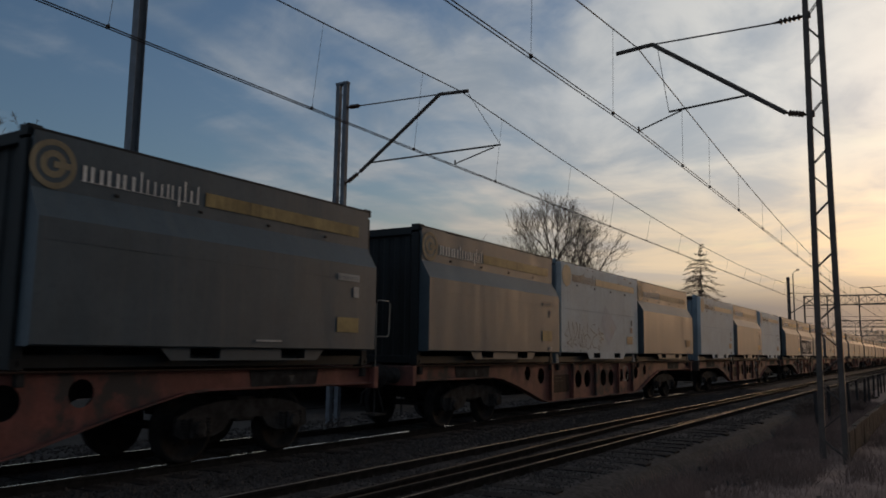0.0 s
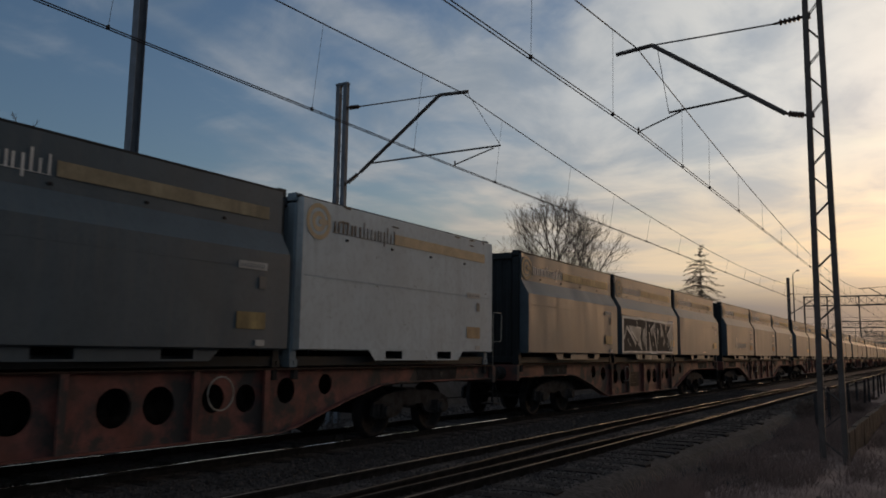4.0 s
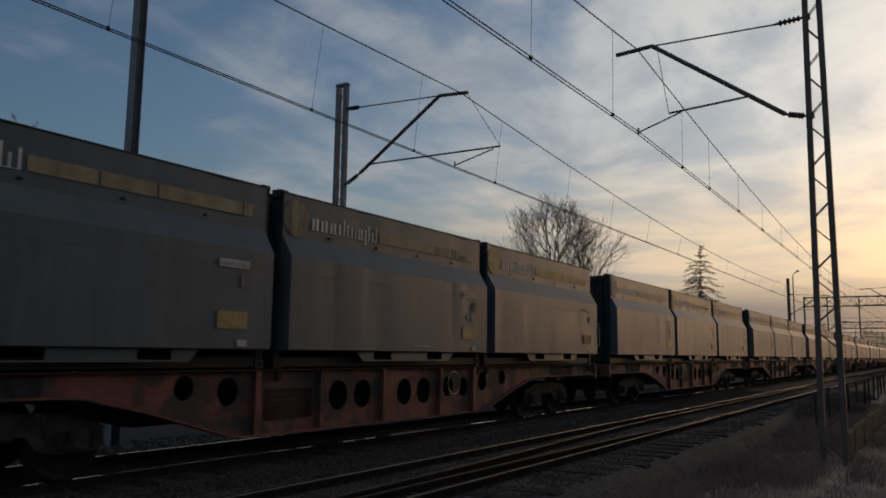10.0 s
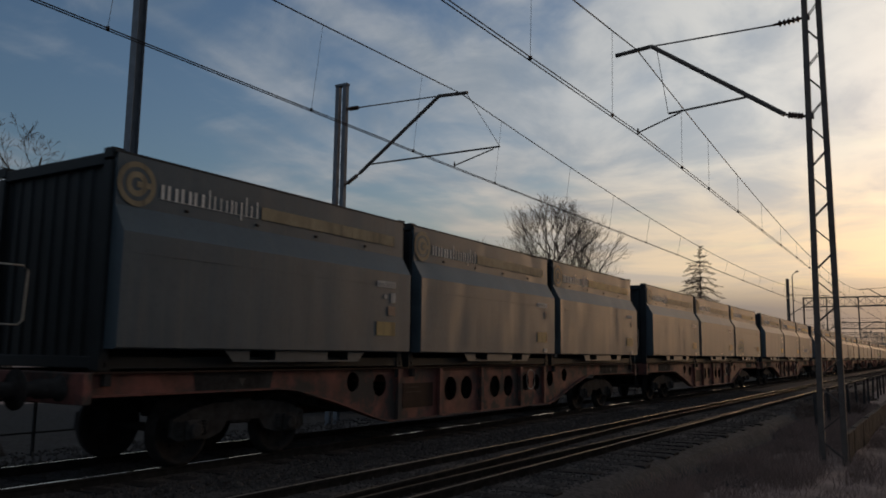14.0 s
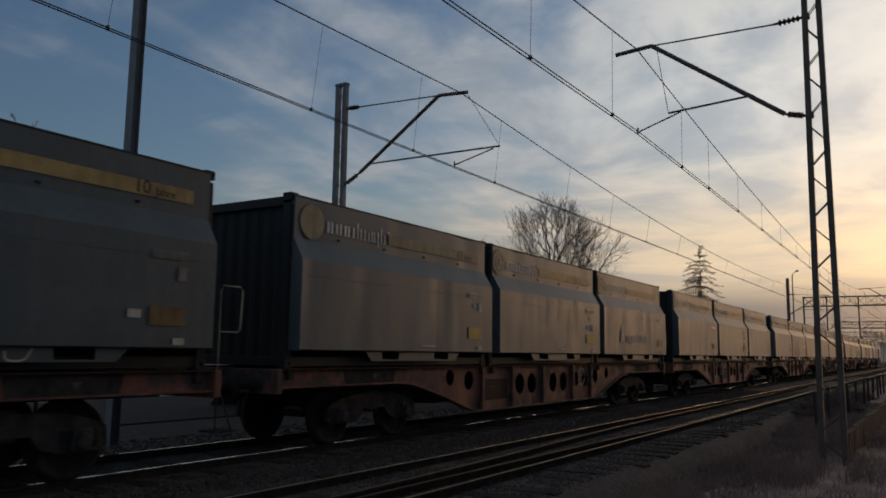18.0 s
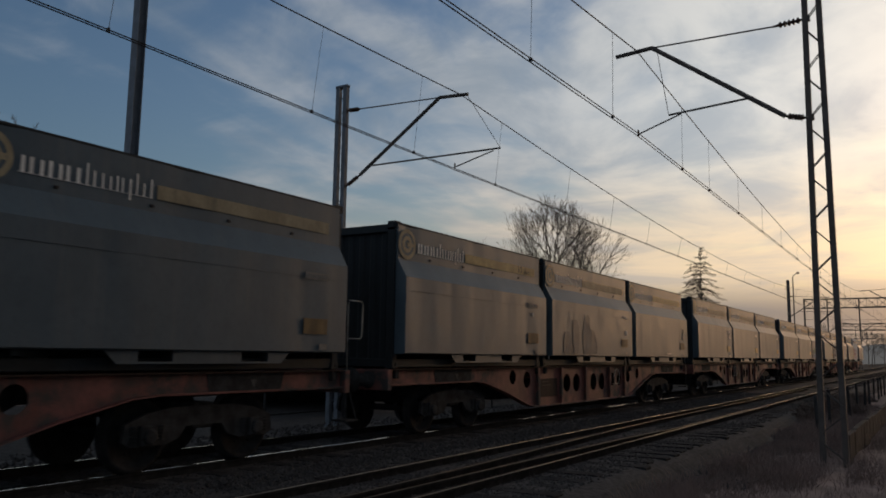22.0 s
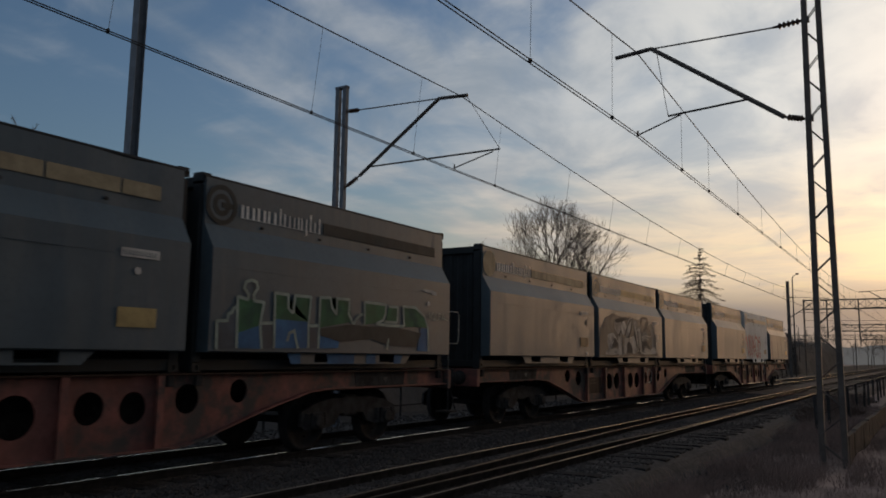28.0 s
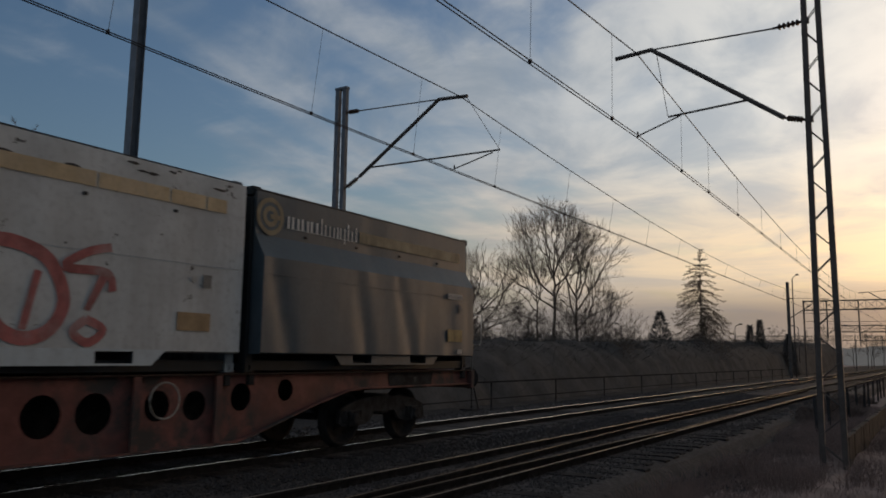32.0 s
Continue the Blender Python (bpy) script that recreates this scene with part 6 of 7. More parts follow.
def wire_fence():
    """Short dark posts with two wires between the empty track and the low wall."""
    f = thing("wire_fence", "low fence of short dark posts with two wires", "fence", at=pose(-2.4, 0, 0))
    bm = bmesh.new()
    bevel_box(bm, -0.038, 0.038, -0.038, 0.038, -0.6, 0.74, 0.01)
    me = mesh_of("fence_post", bm, M["grime"])
    for k in range(14):
        part("fence_post", me, None, f, at=pose(random.uniform(-0.03, 0.03), 19.6 + 2.6 * k, random.uniform(-0.05, 0.03), random.uniform(-2, 2), random.uniform(-2, 2), 0))
    for z in (0.30, 0.62):
        bm = bmesh.new()
        tube(bm, [(0.055, 19.6 + 2.6 * k, z - (0.02 if k % 2 else 0.0)) for k in range(14)], 0.006, 4)
        part("fence_wire", bm, M["rust"], f)


wire_fence()


def plain_mast(x, y, z1, label, arm=None):
    m = thing("catenary_mast", label, "mast", at=pose(x, y, 0))
    bm = bmesh.new()
    for a, b, c, d in ((-0.14, 0.14, -0.14, -0.12), (-0.14, 0.14, 0.12, 0.14), (-0.012, 0.012, -0.12, 0.12)):
        box(bm, a, b, c, d, -0.8, z1)
    part("shaft", bm, M["mast"], m)
    if arm:
        bm = bmesh.new()
        s = arm
        tube(bm, [(s * 0.15, 0, 5.8), (s * 3.0, 0, 7.7), (s * 3.8, 0, 7.65)], 0.045, 6)
        tube(bm, [(s * 0.15, 0, 7.85), (s * 3.0, 0, 7.7)], 0.02, 5)
        tube(bm, [(s * 1.0, 0, 6.3), (s * 4.4, 0, 6.2), (s * 3.6, 0, 5.92)], 0.025, 5)
        part("bracket_tube", bm, M["mast"], m)
        for z in (5.8, 7.85):
            bm = bmesh.new()
            insulator(bm, (s * 0.1, 0, z), (s * 0.5, 0, z + (0.25 if z < 7 else -0.02)), 0.07, 4)
            part("insulator", bm, M["insulator"], m)
    return m


plain_mast(-12.75, 87.0, 9.5, "dark steel catenary mast far along the track", 1)
plain_mast(-2.0, 80.0, 9.5, "dark steel catenary mast far along the empty track", -1)


def street_lamp(x, y, h, reach, label):
    l = thing("street_lamp", label, "lamp", "far lamps", at=pose(x, y, -0.9))
    bm = bmesh.new()
    tube(bm, [(0, 0, 0), (0, 0, h * 0.5), (0, 0, h)], 0.10, 8, 0.055)
    part("pole", bm, M["mast"], l, smooth=True)
    bm = bmesh.new()
    tube(bm, [(0, 0, h), (reach * 0.3, 0, h + 0.25), (reach, 0, h + 0.45)], 0.04, 6)
    part("arm", bm, M["mast"], l)
    bm = bmesh.new()
    bevel_box(bm, reach * 0.8, reach * 1.5, -0.14, 0.14, h + 0.38, h + 0.56, 0.05)
    part("lamp_head", bm, M["mast"], l, "unlit lamp head")


street_lamp(-13.05, 92.5, 11.2, 0.45, "tall unlit lamp on a dark steel pole by the track")
for x, y, h, rr in ((-31.5, 90, 6.0, -0.5), (-24.5, 118, 7.0, 0.7), (-28.0, 160, 8.0, 0.9), (-20.5, 150, 8.0, -0.9), (-14.5, 185, 9.0, 0.8)):
    street_lamp(x, y, h, rr, "slim unlit lamp far behind the tracks")


def portal(y, x0, x1, z1, legs, label):
    """A trussed gantry across the tracks with hanging posts and brackets."""
    g = thing("signal_gantry", label, "gantry", "gantries over the tracks", at=pose(0, y, 0))
    for x in (x0, x1):
        bm = bmesh.new()
        for s in (-0.3, 0.3):
            bevel_box(bm, x - 0.07, x + 0.07, s - 0.07, s + 0.07, -0.8, z1 + 0.1, 0.01)
        for k in range(int(z1 / 0.8)):
            tube(bm, [(x, -0.3 if k % 2 else 0.3, 0.8 * k), (x, 0.3 if k % 2 else -0.3, 0.8 * k + 0.8)], 0.025, 4)
        part("gantry_leg", bm, M["mast"], g)
    for z in (z1, z1 - 1.25):
        bm = bmesh.new()
        for s in (-0.3, 0.3):
            bevel_box(bm, x0, x1, s - 0.06, s + 0.06, z - 0.07, z + 0.07, 0.01)
        part("chord", bm, M["mast"], g)
    n = int((x1 - x0) / 1.25)
    for k in range(n):
        a, b = x0 + (x1 - x0) * k / n, x0 + (x1 - x0) * (k + 1) / n
        bm = bmesh.new()
        tube(bm, [(a, -0.3, z1 - 1.25), (b, -0.3, z1)], 0.028, 4)
        tube(bm, [(a, -0.3, z1), (b, -0.3, z1 - 1.25)], 0.028, 4)
        tube(bm, [(a, 0.3, z1), (b, 0.3, z1 - 1.25)], 0.028, 4)
        tube(bm, [(b, -0.3, z1 - 1.25), (b, -0.3, z1)], 0.03, 4)
        part("lattice_panel", bm, M["mast"], g)
    for x in legs:
        bm = bmesh.new()
        tube(bm, [(x, 0, z1), (x, 0, 4.6)], 0.09, 6)
        tube(bm, [(x, 0, 5.2), (x + 1.9, 0, 6.4), (x + 2.6, 0, 6.4)], 0.04, 5)
        tube(bm, [(x, 0, 6.6), (x + 1.9, 0, 6.4)], 0.02, 5)
        tube(bm, [(x + 0.6, 0, 5.6), (x + 2.9, 0, 5.55)], 0.025, 5)
        part("drop_post", bm, M["mast"], g)


portal(120.0, -15.6, 14.0, 9.75, (-12.7, -8.8, -2.5, 3.5, 9.0), "trussed steel catenary gantry across the tracks in the distance")
portal(178.0, -17.0, 16.0, 8.6, (-13, -8.5, -2.5, 4.0), "trussed steel catenary gantry farther along the tracks")
portal(250.0, -52.0, 18.0, 8.6, (-46, -38, -30, -13, -8.5, -2.5, 4.0), "distant trussed steel gantry over the tracks")


def feeder(pts, label):
    bm = bmesh.new()
    tube(bm, pts, 0.02, 4)
    ob = new("cross_span_wire", mesh_of("cross_span_wire", bm, M["wire"]))
    tagged(ob, label, "wires")


for z, y in ((6.9, 119), (6.0, 119), (7.3, 177), (6.2, 177), (7.2, 249)):
    feeder([(-15.6, y, z), (-6, y, z - 0.12), (0, y, z - 0.15), (14, y, z)], "thin cross-span wire strung between gantry legs")

bm = bmesh.new()
bevel_box(bm, -0.2, 0.2, -0.2, 0.2, 1.0, 2.1, 0.03)
tube(bm, [(0, 0, -0.8), (0, 0, 1.0)], 0.07, 6)
cab = new("trackside_signal", mesh_of("trackside_signal", bm, M["concrete"]))
cab.matrix_basis = pose(-13.4, 95, 0)
tagged(cab, "pale trackside signal box on a post", "signal")

# ---- trees and scrub ----


def twig_mesh(name, segs, mats):
    """Tapered three-sided sticks from (start, end, r0, r1, material)."""
    verts, faces, slots = [], [], []
    for a, b, r0, r1, s in segs:
        d = (b - a)
        if d.length < 1e-5:
            continue
        d = d.normalized()
        u = d.orthogonal().normalized()
        v = d.cross(u)
        n = 5 if r0 > 0.06 else 3
        k = len(verts)
        for p, r in ((a, r0), (b, r1)):
            for q in range(n):
                c, e = math.cos(2 * math.pi * q / n) * r, math.sin(2 * math.pi * q / n) * r
                verts.append(p + u * c + v * e)
        for q in range(n):
            faces.append((k + q, k + (q + 1) % n, k + n + (q + 1) % n, k + n + q))
            slots.append(s)
    me = bpy.data.meshes.new(name)
    me.from_pydata([tuple(p) for p in verts], [], faces)
    for m in mats:
        me.materials.append(m)
    me.polygons.foreach_set("material_index", slots)
    return me


def grow(rng, segs, p, d, length, r, level, top, kids, broad, fine, low=0.3):
    """One limb in bent pieces with side limbs along it."""
    n = 6 if level == 0 else 4
    step = length / n
    pts = [p.copy()]
    for i in range(n):
        ra, rb = r * (1 - 0.82 * i / n), r * (1 - 0.82 * (i + 1) / n)
        q = p + d * step
        segs.append((p.copy(), q.copy(), max(ra, fine), max(rb, fine * 0.7), 0 if r > 0.05 else 1))
        p = q
        pts.append(p.copy())
        wob = Vector((rng.gauss(0, 1), rng.gauss(0, 1), rng.gauss(0, 0.6)))
        d = (d + wob * (0.07 if level == 0 else 0.15) + Vector((0, 0, 0.13 if level else 0.03))).normalized()
    if level >= top:
        return
    for k in range(kids[level]):
        f0 = low if level == 0 else 0.25
        f = f0 + (1 - f0) * (k + rng.random()) / kids[level]
        i = min(int(f * n), n - 1)
        base = pts[i].lerp(pts[i + 1], min(f * n - i, 1.0))
        along = (pts[i + 1] - pts[i]).normalized()
        side = along.orthogonal().normalized()
        side.rotate(Matrix.Rotation(rng.random() * 6.283, 3, along))
        ang = radians(rng.uniform(38, 64) if level == 0 else rng.uniform(26, 55))
        nd = (along * math.cos(ang) + side * math.sin(ang)).normalized()
        part_len = (broad * (1.12 - 0.72 * f) if level == 0 else 0.56 * (1.15 - 0.5 * f)) * rng.uniform(0.8, 1.15)
        grow(rng, segs, base, nd, length * part_len, r * (1 - 0.82 * f) * rng.uniform(0.45, 0.68), level + 1, top, kids, broad, fine, low)


def bare_tree(x, y, h, seed, label, kids=(9, 6, 5, 4), r=0.28, z=-1.0, top=4, broad=0.6, fine=0.015, tilt=0.0, low=0.3):
    rng = random.Random(seed)
    t = thing("bare_tree", label, "tree", "trees behind the tracks", at=pose(x, y, z))
    trunk, crown, segs = [], [], []
    grow(rng, segs, Vector((0, 0, 0)), Vector((tilt + rng.uniform(-0.04, 0.04), 0, 1)).normalized(), h * 0.9, r, 0, top, kids, broad, fine, low)
    for s in segs:
        (trunk if s[2] > 0.06 else crown).append(s)
    part("trunk", twig_mesh("trunk", trunk, (M["bark"], M["twig"])), None, t, "dark trunk with main limbs")
    part("crown", twig_mesh("crown", crown, (M["bark"], M["twig"])), None, t, "leafless crown of fine twigs")
    return t


def fork_tree(x, y, h, seed, label, limbs, crown, r=0.30, top=0.62, z=-1.0, depth=5):
    """A leafless tree: a trunk, main limbs (height share, lean to the side, lean in depth, length) that fork again and again
    towards fine twigs, inside a crown of (side, height, half width, half height)."""
    rng = random.Random(seed)
    t = thing("bare_tree", label, "tree", "trees behind the tracks", at=pose(x, y, z))
    trunk, twigs = [], []
    cx, cz, rx, rz = crown

    def room(p):
        return ((p.x - cx) / rx) ** 2 + (p.y / (rx * 0.85)) ** 2 + ((p.z - cz) / rz) ** 2

    def fork(p, d, ln, rad, left):
        n = 3
        for k in range(n):
            e = p + d * ln / n
            ra, rb = rad * (1 - 0.10 * k), rad * (1 - 0.10 * (k + 1))
            (trunk if ra > 0.05 else twigs).append((p.copy(), e.copy(), max(ra, 0.0075), max(rb, 0.006), 0 if ra > 0.02 else 1))
            p = e
            d = (d + Vector((rng.gauss(0, 0.12), rng.gauss(0, 0.12), rng.gauss(0.05, 0.07)))).normalized()
            if left < 3 and k > 0:
                for _ in range(1):
                    g = (d + Vector((rng.gauss(0, 0.55), rng.gauss(0, 0.55), rng.gauss(0.18, 0.3)))).normalized()
                    q = p + g * rng.uniform(0.25, 0.75)
                    twigs.append((p.copy(), q, 0.0085, 0.005, 1))
        if left == 0 or (room(p) > 1.0 and left < 4):
            return
        side = d.orthogonal().normalized()
        side.rotate(Matrix.Rotation(rng.random() * 6.283, 3, d))
        for k in range(3 if rng.random() < 0.25 else 2):
            ang = radians(rng.uniform(8, 20) if k == 0 else rng.uniform(26, 46))
            s = side if k == 0 else -side if k == 1 else d.cross(side)
            nd = (d * math.cos(ang) + s * math.sin(ang) + Vector((0, 0, 0.10))).normalized()
            fork(p, nd, ln * rng.uniform(0.84, 0.95) if k == 0 else ln * rng.uniform(0.66, 0.88), rad * (0.78 if k == 0 else 0.58), left - 1)

    n = 9
    spine = [Vector((rng.gauss(0, 0.05), rng.gauss(0, 0.05), h * top * k / n)) for k in range(n + 1)]
    for k in range(n):
        trunk.append((spine[k], spine[k + 1], r * (1 - 0.075 * k), r * (1 - 0.075 * (k + 1)), 0))
    fork(spine[-1], Vector((0.05, 0.05, 1)).normalized(), h * 0.105, r * 0.34, depth)
    for share, lean, deep, ln in limbs:
        f = min(share / top, 0.98) * n
        a0 = spine[int(f)].lerp(spine[int(f) + 1], f - int(f))
        fork(a0, Vector((lean, deep, 1 - 0.45 * abs(lean))).normalized(), ln, r * 0.52 * (1.1 - share * 0.6), depth)
    part("trunk", twig_mesh("trunk", trunk, (M["bark"], M["twig"])), None, t, "dark trunk with main limbs")
    part("crown", twig_mesh("crown", twigs, (M["bark"], M["twig"])), None, t, "leafless crown of fine twigs")
    return t


fork_tree(-33.4, 75.0, 18.8, 11, "tall leafless tree with a domed fine-twigged crown",
          [(0.40, -0.95, 0.1, 1.9), (0.47, -0.75, -0.3, 1.9), (0.52, 0.7, 0.3, 1.7), (0.55, -0.5, 0.4, 1.8), (0.58, 0.45, -0.4, 1.7), (0.61, -0.3, -0.3, 1.7), (0.44, 0.6, -0.5, 1.4), (0.60, 0.25, 0.4, 1.7)], (-1.0, 12.9, 5.2, 5.9), 0.27, 0.60, depth=6)
fork_tree(-31.2, 75.6, 17.2, 15, "leafless tree that forks low beside a taller one",
          [(0.30, 0.55, 0.2, 2.0), (0.36, -0.3, 0.3, 1.7), (0.42, 0.75, -0.3, 1.9), (0.48, 0.35, 0.4, 1.8), (0.50, -0.35, -0.4, 1.5), (0.54, 0.5, 0.1, 1.7)], (1.3, 10.6, 4.3, 6.3), 0.25, 0.54, depth=6)
fork_tree(-29.9, 74.5, 11.5, 5, "low leafless tree leaning far out sideways",
          [(0.18, 1.15, 0.2, 1.9), (0.25, 0.9, -0.3, 1.6), (0.35, 0.7, 0.3, 1.5), (0.30, 1.0, 0.0, 1.7), (0.42, 0.4, 0.4, 1.2)], (2.4, 6.4, 4.6, 4.2), 0.15, 0.5)
fork_tree(-35.4, 75.2, 12.5, 9, "leafless tree with one long limb to the side",
          [(0.50, -1.3, 0.1, 2.2), (0.58, -0.9, 0.3, 1.8), (0.64, 0.4, -0.2, 1.2), (0.66, -0.5, -0.3, 1.5)], (-2.6, 9.6, 4.4, 4.0), 0.18, 0.70)
fork_tree(-42.6, 74.0, 14.6, 21, "leafless tree with upswept branches",
          [(0.34, 0.8, 0.2, 1.9), (0.38, 0.55, -0.3, 1.9), (0.42, -0.6, 0.3, 1.7), (0.46, 0.9, 0.1, 1.9), (0.50, 0.25, -0.4, 1.7), (0.30, 1.0, 0.1, 1.8), (0.5, -0.4, 0.2, 1.6)], (1.2, 9.6, 5.0, 5.4), 0.24, 0.55)
fork_tree(-40.3, 66.0, 12.6, 22, "leafless tree with upswept branches",
          [(0.34, 0.6, 0.2, 1.6), (0.40, -0.55, -0.3, 1.6), (0.46, 0.4, 0.3, 1.5), (0.48, -0.3, 0.1, 1.5)], (0.2, 8.6, 4.0, 4.6), 0.2, 0.55, depth=4)
bare_tree(-39.3, 22.0, 14.0, 33, "leafless tree whose top shows over the train", (8, 5, 4, 4), 0.26, broad=0.5, fine=0.010)
bare_tree(-42.3, 22.5, 15.2, 34, "leafless tree whose top shows over the train", (8, 5, 4, 4), 0.26, broad=0.5, fine=0.010)
shrub_rng = random.Random(77)
for k in range(44):
    yy = shrub_rng.uniform(58, 82) if k < 34 else shrub_rng.uniform(85, 125)
    xx = -0.47 * yy + shrub_rng.uniform(-9, 7) if k < 34 else -0.27 * yy + shrub_rng.uniform(-4, 4)
    bare_tree(xx, yy, shrub_rng.uniform(4.0, 8.0) if k < 34 else shrub_rng.uniform(4.0, 6.5), 200 + k, "small leafless tree far behind the tracks", (9, 6, 5), 0.10, top=3, broad=0.72, fine=0.014)


far_rng = random.Random(88)
for k in range(12):
    bare_tree(-40 + 2.4 * k + far_rng.uniform(-1, 1), far_rng.uniform(235, 300), far_rng.uniform(8, 12), 300 + k, "hazy leafless tree far along the line", (8, 5, 4), 0.14, top=3, broad=0.6, fine=0.03)


def larch(x, y, h, seed, label):
    rng = random.Random(seed)
    t = thing("larch_tree", label, "tree", "trees behind the tracks", at=pose(x, y, -1.0))
    trunk = [(Vector((0, 0, h * k / 10)), Vector((rng.gauss(0, 0.03), 0, h * (k + 1) / 10)), 0.20 * (1 - k / 10.5), 0.20 * (1 - (k + 1) / 10.5), 0) for k in range(10)]
    crown = []
    level = h * 0.12
    while level < h * 0.985:
        f = level / h
        for k in range(rng.choice((4, 5, 6)) if f < 0.9 else 3):
            reach = min(5.0, 0.25 + 0.58 * (h - level)) * rng.uniform(0.62, 1.08)
            a = rng.random() * 6.283
            d = Vector((math.cos(a), math.sin(a), 0.5 if f > 0.88 else 0.12)).normalized()
            p, r = Vector((0, 0, level + rng.gauss(0, 0.08))), 0.052 * (1.15 - f)
            n = max(4, int(reach * 3))
            for q in range(n):
                e = p + d * reach / n
                crown.append((p.copy(), e.copy(), max(r * (1 - q / n), 0.022), max(r * (1 - (q + 1) / n), 0.016), 0))
                for _ in range(8):
                    s = Vector((rng.gauss(0, 0.55), rng.gauss(0, 0.55), rng.gauss(-0.4, 0.5))).normalized()
                    b = p.lerp(e, rng.random())
                    ln = rng.uniform(0.18, 0.62) * (1.3 - f)
                    crown.append((b, b + s * ln, 0.019, 0.010, 1))
                    s3 = (s + Vector((rng.gauss(0, 0.6), rng.gauss(0, 0.6), rng.gauss(-0.2, 0.3)))).normalized()
                    crown.append((b + s * ln * 0.5, b + s * ln * 0.5 + s3 * ln * 0.6, 0.013, 0.008, 1))
                p = e
                d = (d + Vector((rng.gauss(0, 0.05), rng.gauss(0, 0.05), -0.13 if q < n * 0.55 else 0.16))).normalized()
        level += rng.uniform(0.30, 0.58)
    part("trunk", twig_mesh("trunk", trunk, (M["bark"], M["needle"])), None, t, "straight dark trunk")
    part("crown", twig_mesh("crown", crown, (M["bark"], M["needle"])), None, t, "sparse layered crown with drooping branches")


larch(-27.2, 110.0, 17.9, 3, "tall sparse larch standing apart behind the tracks")


def conifer(x, y, h, w, seed, label):
    """A dense dark evergreen of many small sprays."""
    rng = random.Random(seed)
    segs = []
    for _ in range(int(1500 * h / 6)):
        z = h * (rng.random() ** 1.3)
        r = w * (1 - z / h) ** 0.8 * math.sqrt(rng.random()) + 0.05
        a = rng.random() * 6.283
        p = Vector((r * math.cos(a), r * math.sin(a), z))
        d = Vector((math.cos(a), math.sin(a), rng.uniform(0.1, 0.9))).normalized()
        segs.append((p, p + d * rng.uniform(0.2, 0.55), 0.05, 0.01, 0))
    t = thing("evergreen_tree", label, "tree", "trees behind the tracks", at=pose(x, y, -1.0))
    bm = bmesh.new()
    tube(bm, [(0, 0, 0), (0, 0, h * 0.9)], 0.12, 6, 0.03)
    part("trunk", bm, M["bark"], t)
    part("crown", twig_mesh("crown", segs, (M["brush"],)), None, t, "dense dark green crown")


conifer(-29.3, 98.0, 8.3, 2.9, 1, "dense dark evergreen among the scrub")
conifer(-23.8, 125.0, 7.6, 1.5, 2, "slim dark evergreen far behind the tracks")
conifer(-22.4, 125.0, 8.4, 1.1, 3, "slim dark evergreen far behind the tracks")
conifer(-20.0, 135.0, 6.6, 1.4, 4, "slim dark evergreen far behind the tracks")


def scrub_belt():
    """A belt of leafless scrub behind the far track: a lumpy dark mass under a haze of twigs."""
    rng = random.Random(17)
    verts, faces, n = [], [], 9
    ys = np.arange(24, 230, 0.8)
    for a, y in enumerate(ys):
        xm = -22.0 - 0.015 * y
        top = 1.7 + 0.019 * y
        for k in range(n):
            f = k / (n - 1)
            x = xm + (f - 0.5) * 9
            z = -1.1 + (top + 1.1) * (math.sin(math.pi * f) ** 0.6)
            nz = noise.noise(Vector((x * 0.6, y * 0.45, 0))) * 0.45 + noise.noise(Vector((x * 1.9, y * 1.5, 4))) * 0.2
            verts.append((x + nz * 0.6, y + nz * 0.3, z + (nz * (0.6 if 0 < k < n - 1 else 0))))
    for a in range(len(ys) - 1):
        for k in range(n - 1):
            q = a * n + k
            faces.append((q, q + 1, q + n + 1, q + n))
    me = bpy.data.meshes.new("scrub_belt")
    me.from_pydata(verts, [], faces)
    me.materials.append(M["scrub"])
    for f in me.polygons:
        f.use_smooth = True
    tagged(new("scrub_belt", me), "dark belt of dense winter scrub behind the tracks", "bushes", kind="stuff")
    segs = []
    for _ in range(11000):
        y = 25 + 160 * rng.random() ** 1.2
        xm = -22.0 - 0.015 * y
        f = rng.gauss(0.5, 0.13)
        x = xm + (f - 0.5) * 9
        top = 1.7 + 0.019 * y
        z = -1.1 + (top + 1.1) * (math.sin(math.pi * min(0.99, max(0.01, f))) ** 0.6) - 0.5
        d = Vector((rng.gauss(0, 0.6) + 0.5 * (f > 0.6), rng.gauss(0, 0.6), 0.8)).normalized()
        ln = rng.uniform(0.35, 1.1) * (1.0 + 0.5 * noise.noise(Vector((x, y * 0.3, 9))))
        p = Vector((x, y, z))
        q = p + d * ln
        w = 0.006 + 0.00006 * y
        segs.append((p, q, w, w * 0.5, 0))
        for _ in range(2):
            d2 = (d + Vector((rng.gauss(0, 0.5), rng.gauss(0, 0.5), rng.gauss(0, 0.3)))).normalized()
            b = p.lerp(q, rng.uniform(0.3, 0.9))
            segs.append((b, b + d2 * ln * 0.5, w * 0.7, w * 0.3, 0))
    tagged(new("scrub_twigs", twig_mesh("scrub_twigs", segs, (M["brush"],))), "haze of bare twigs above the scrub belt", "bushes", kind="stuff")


scrub_belt()


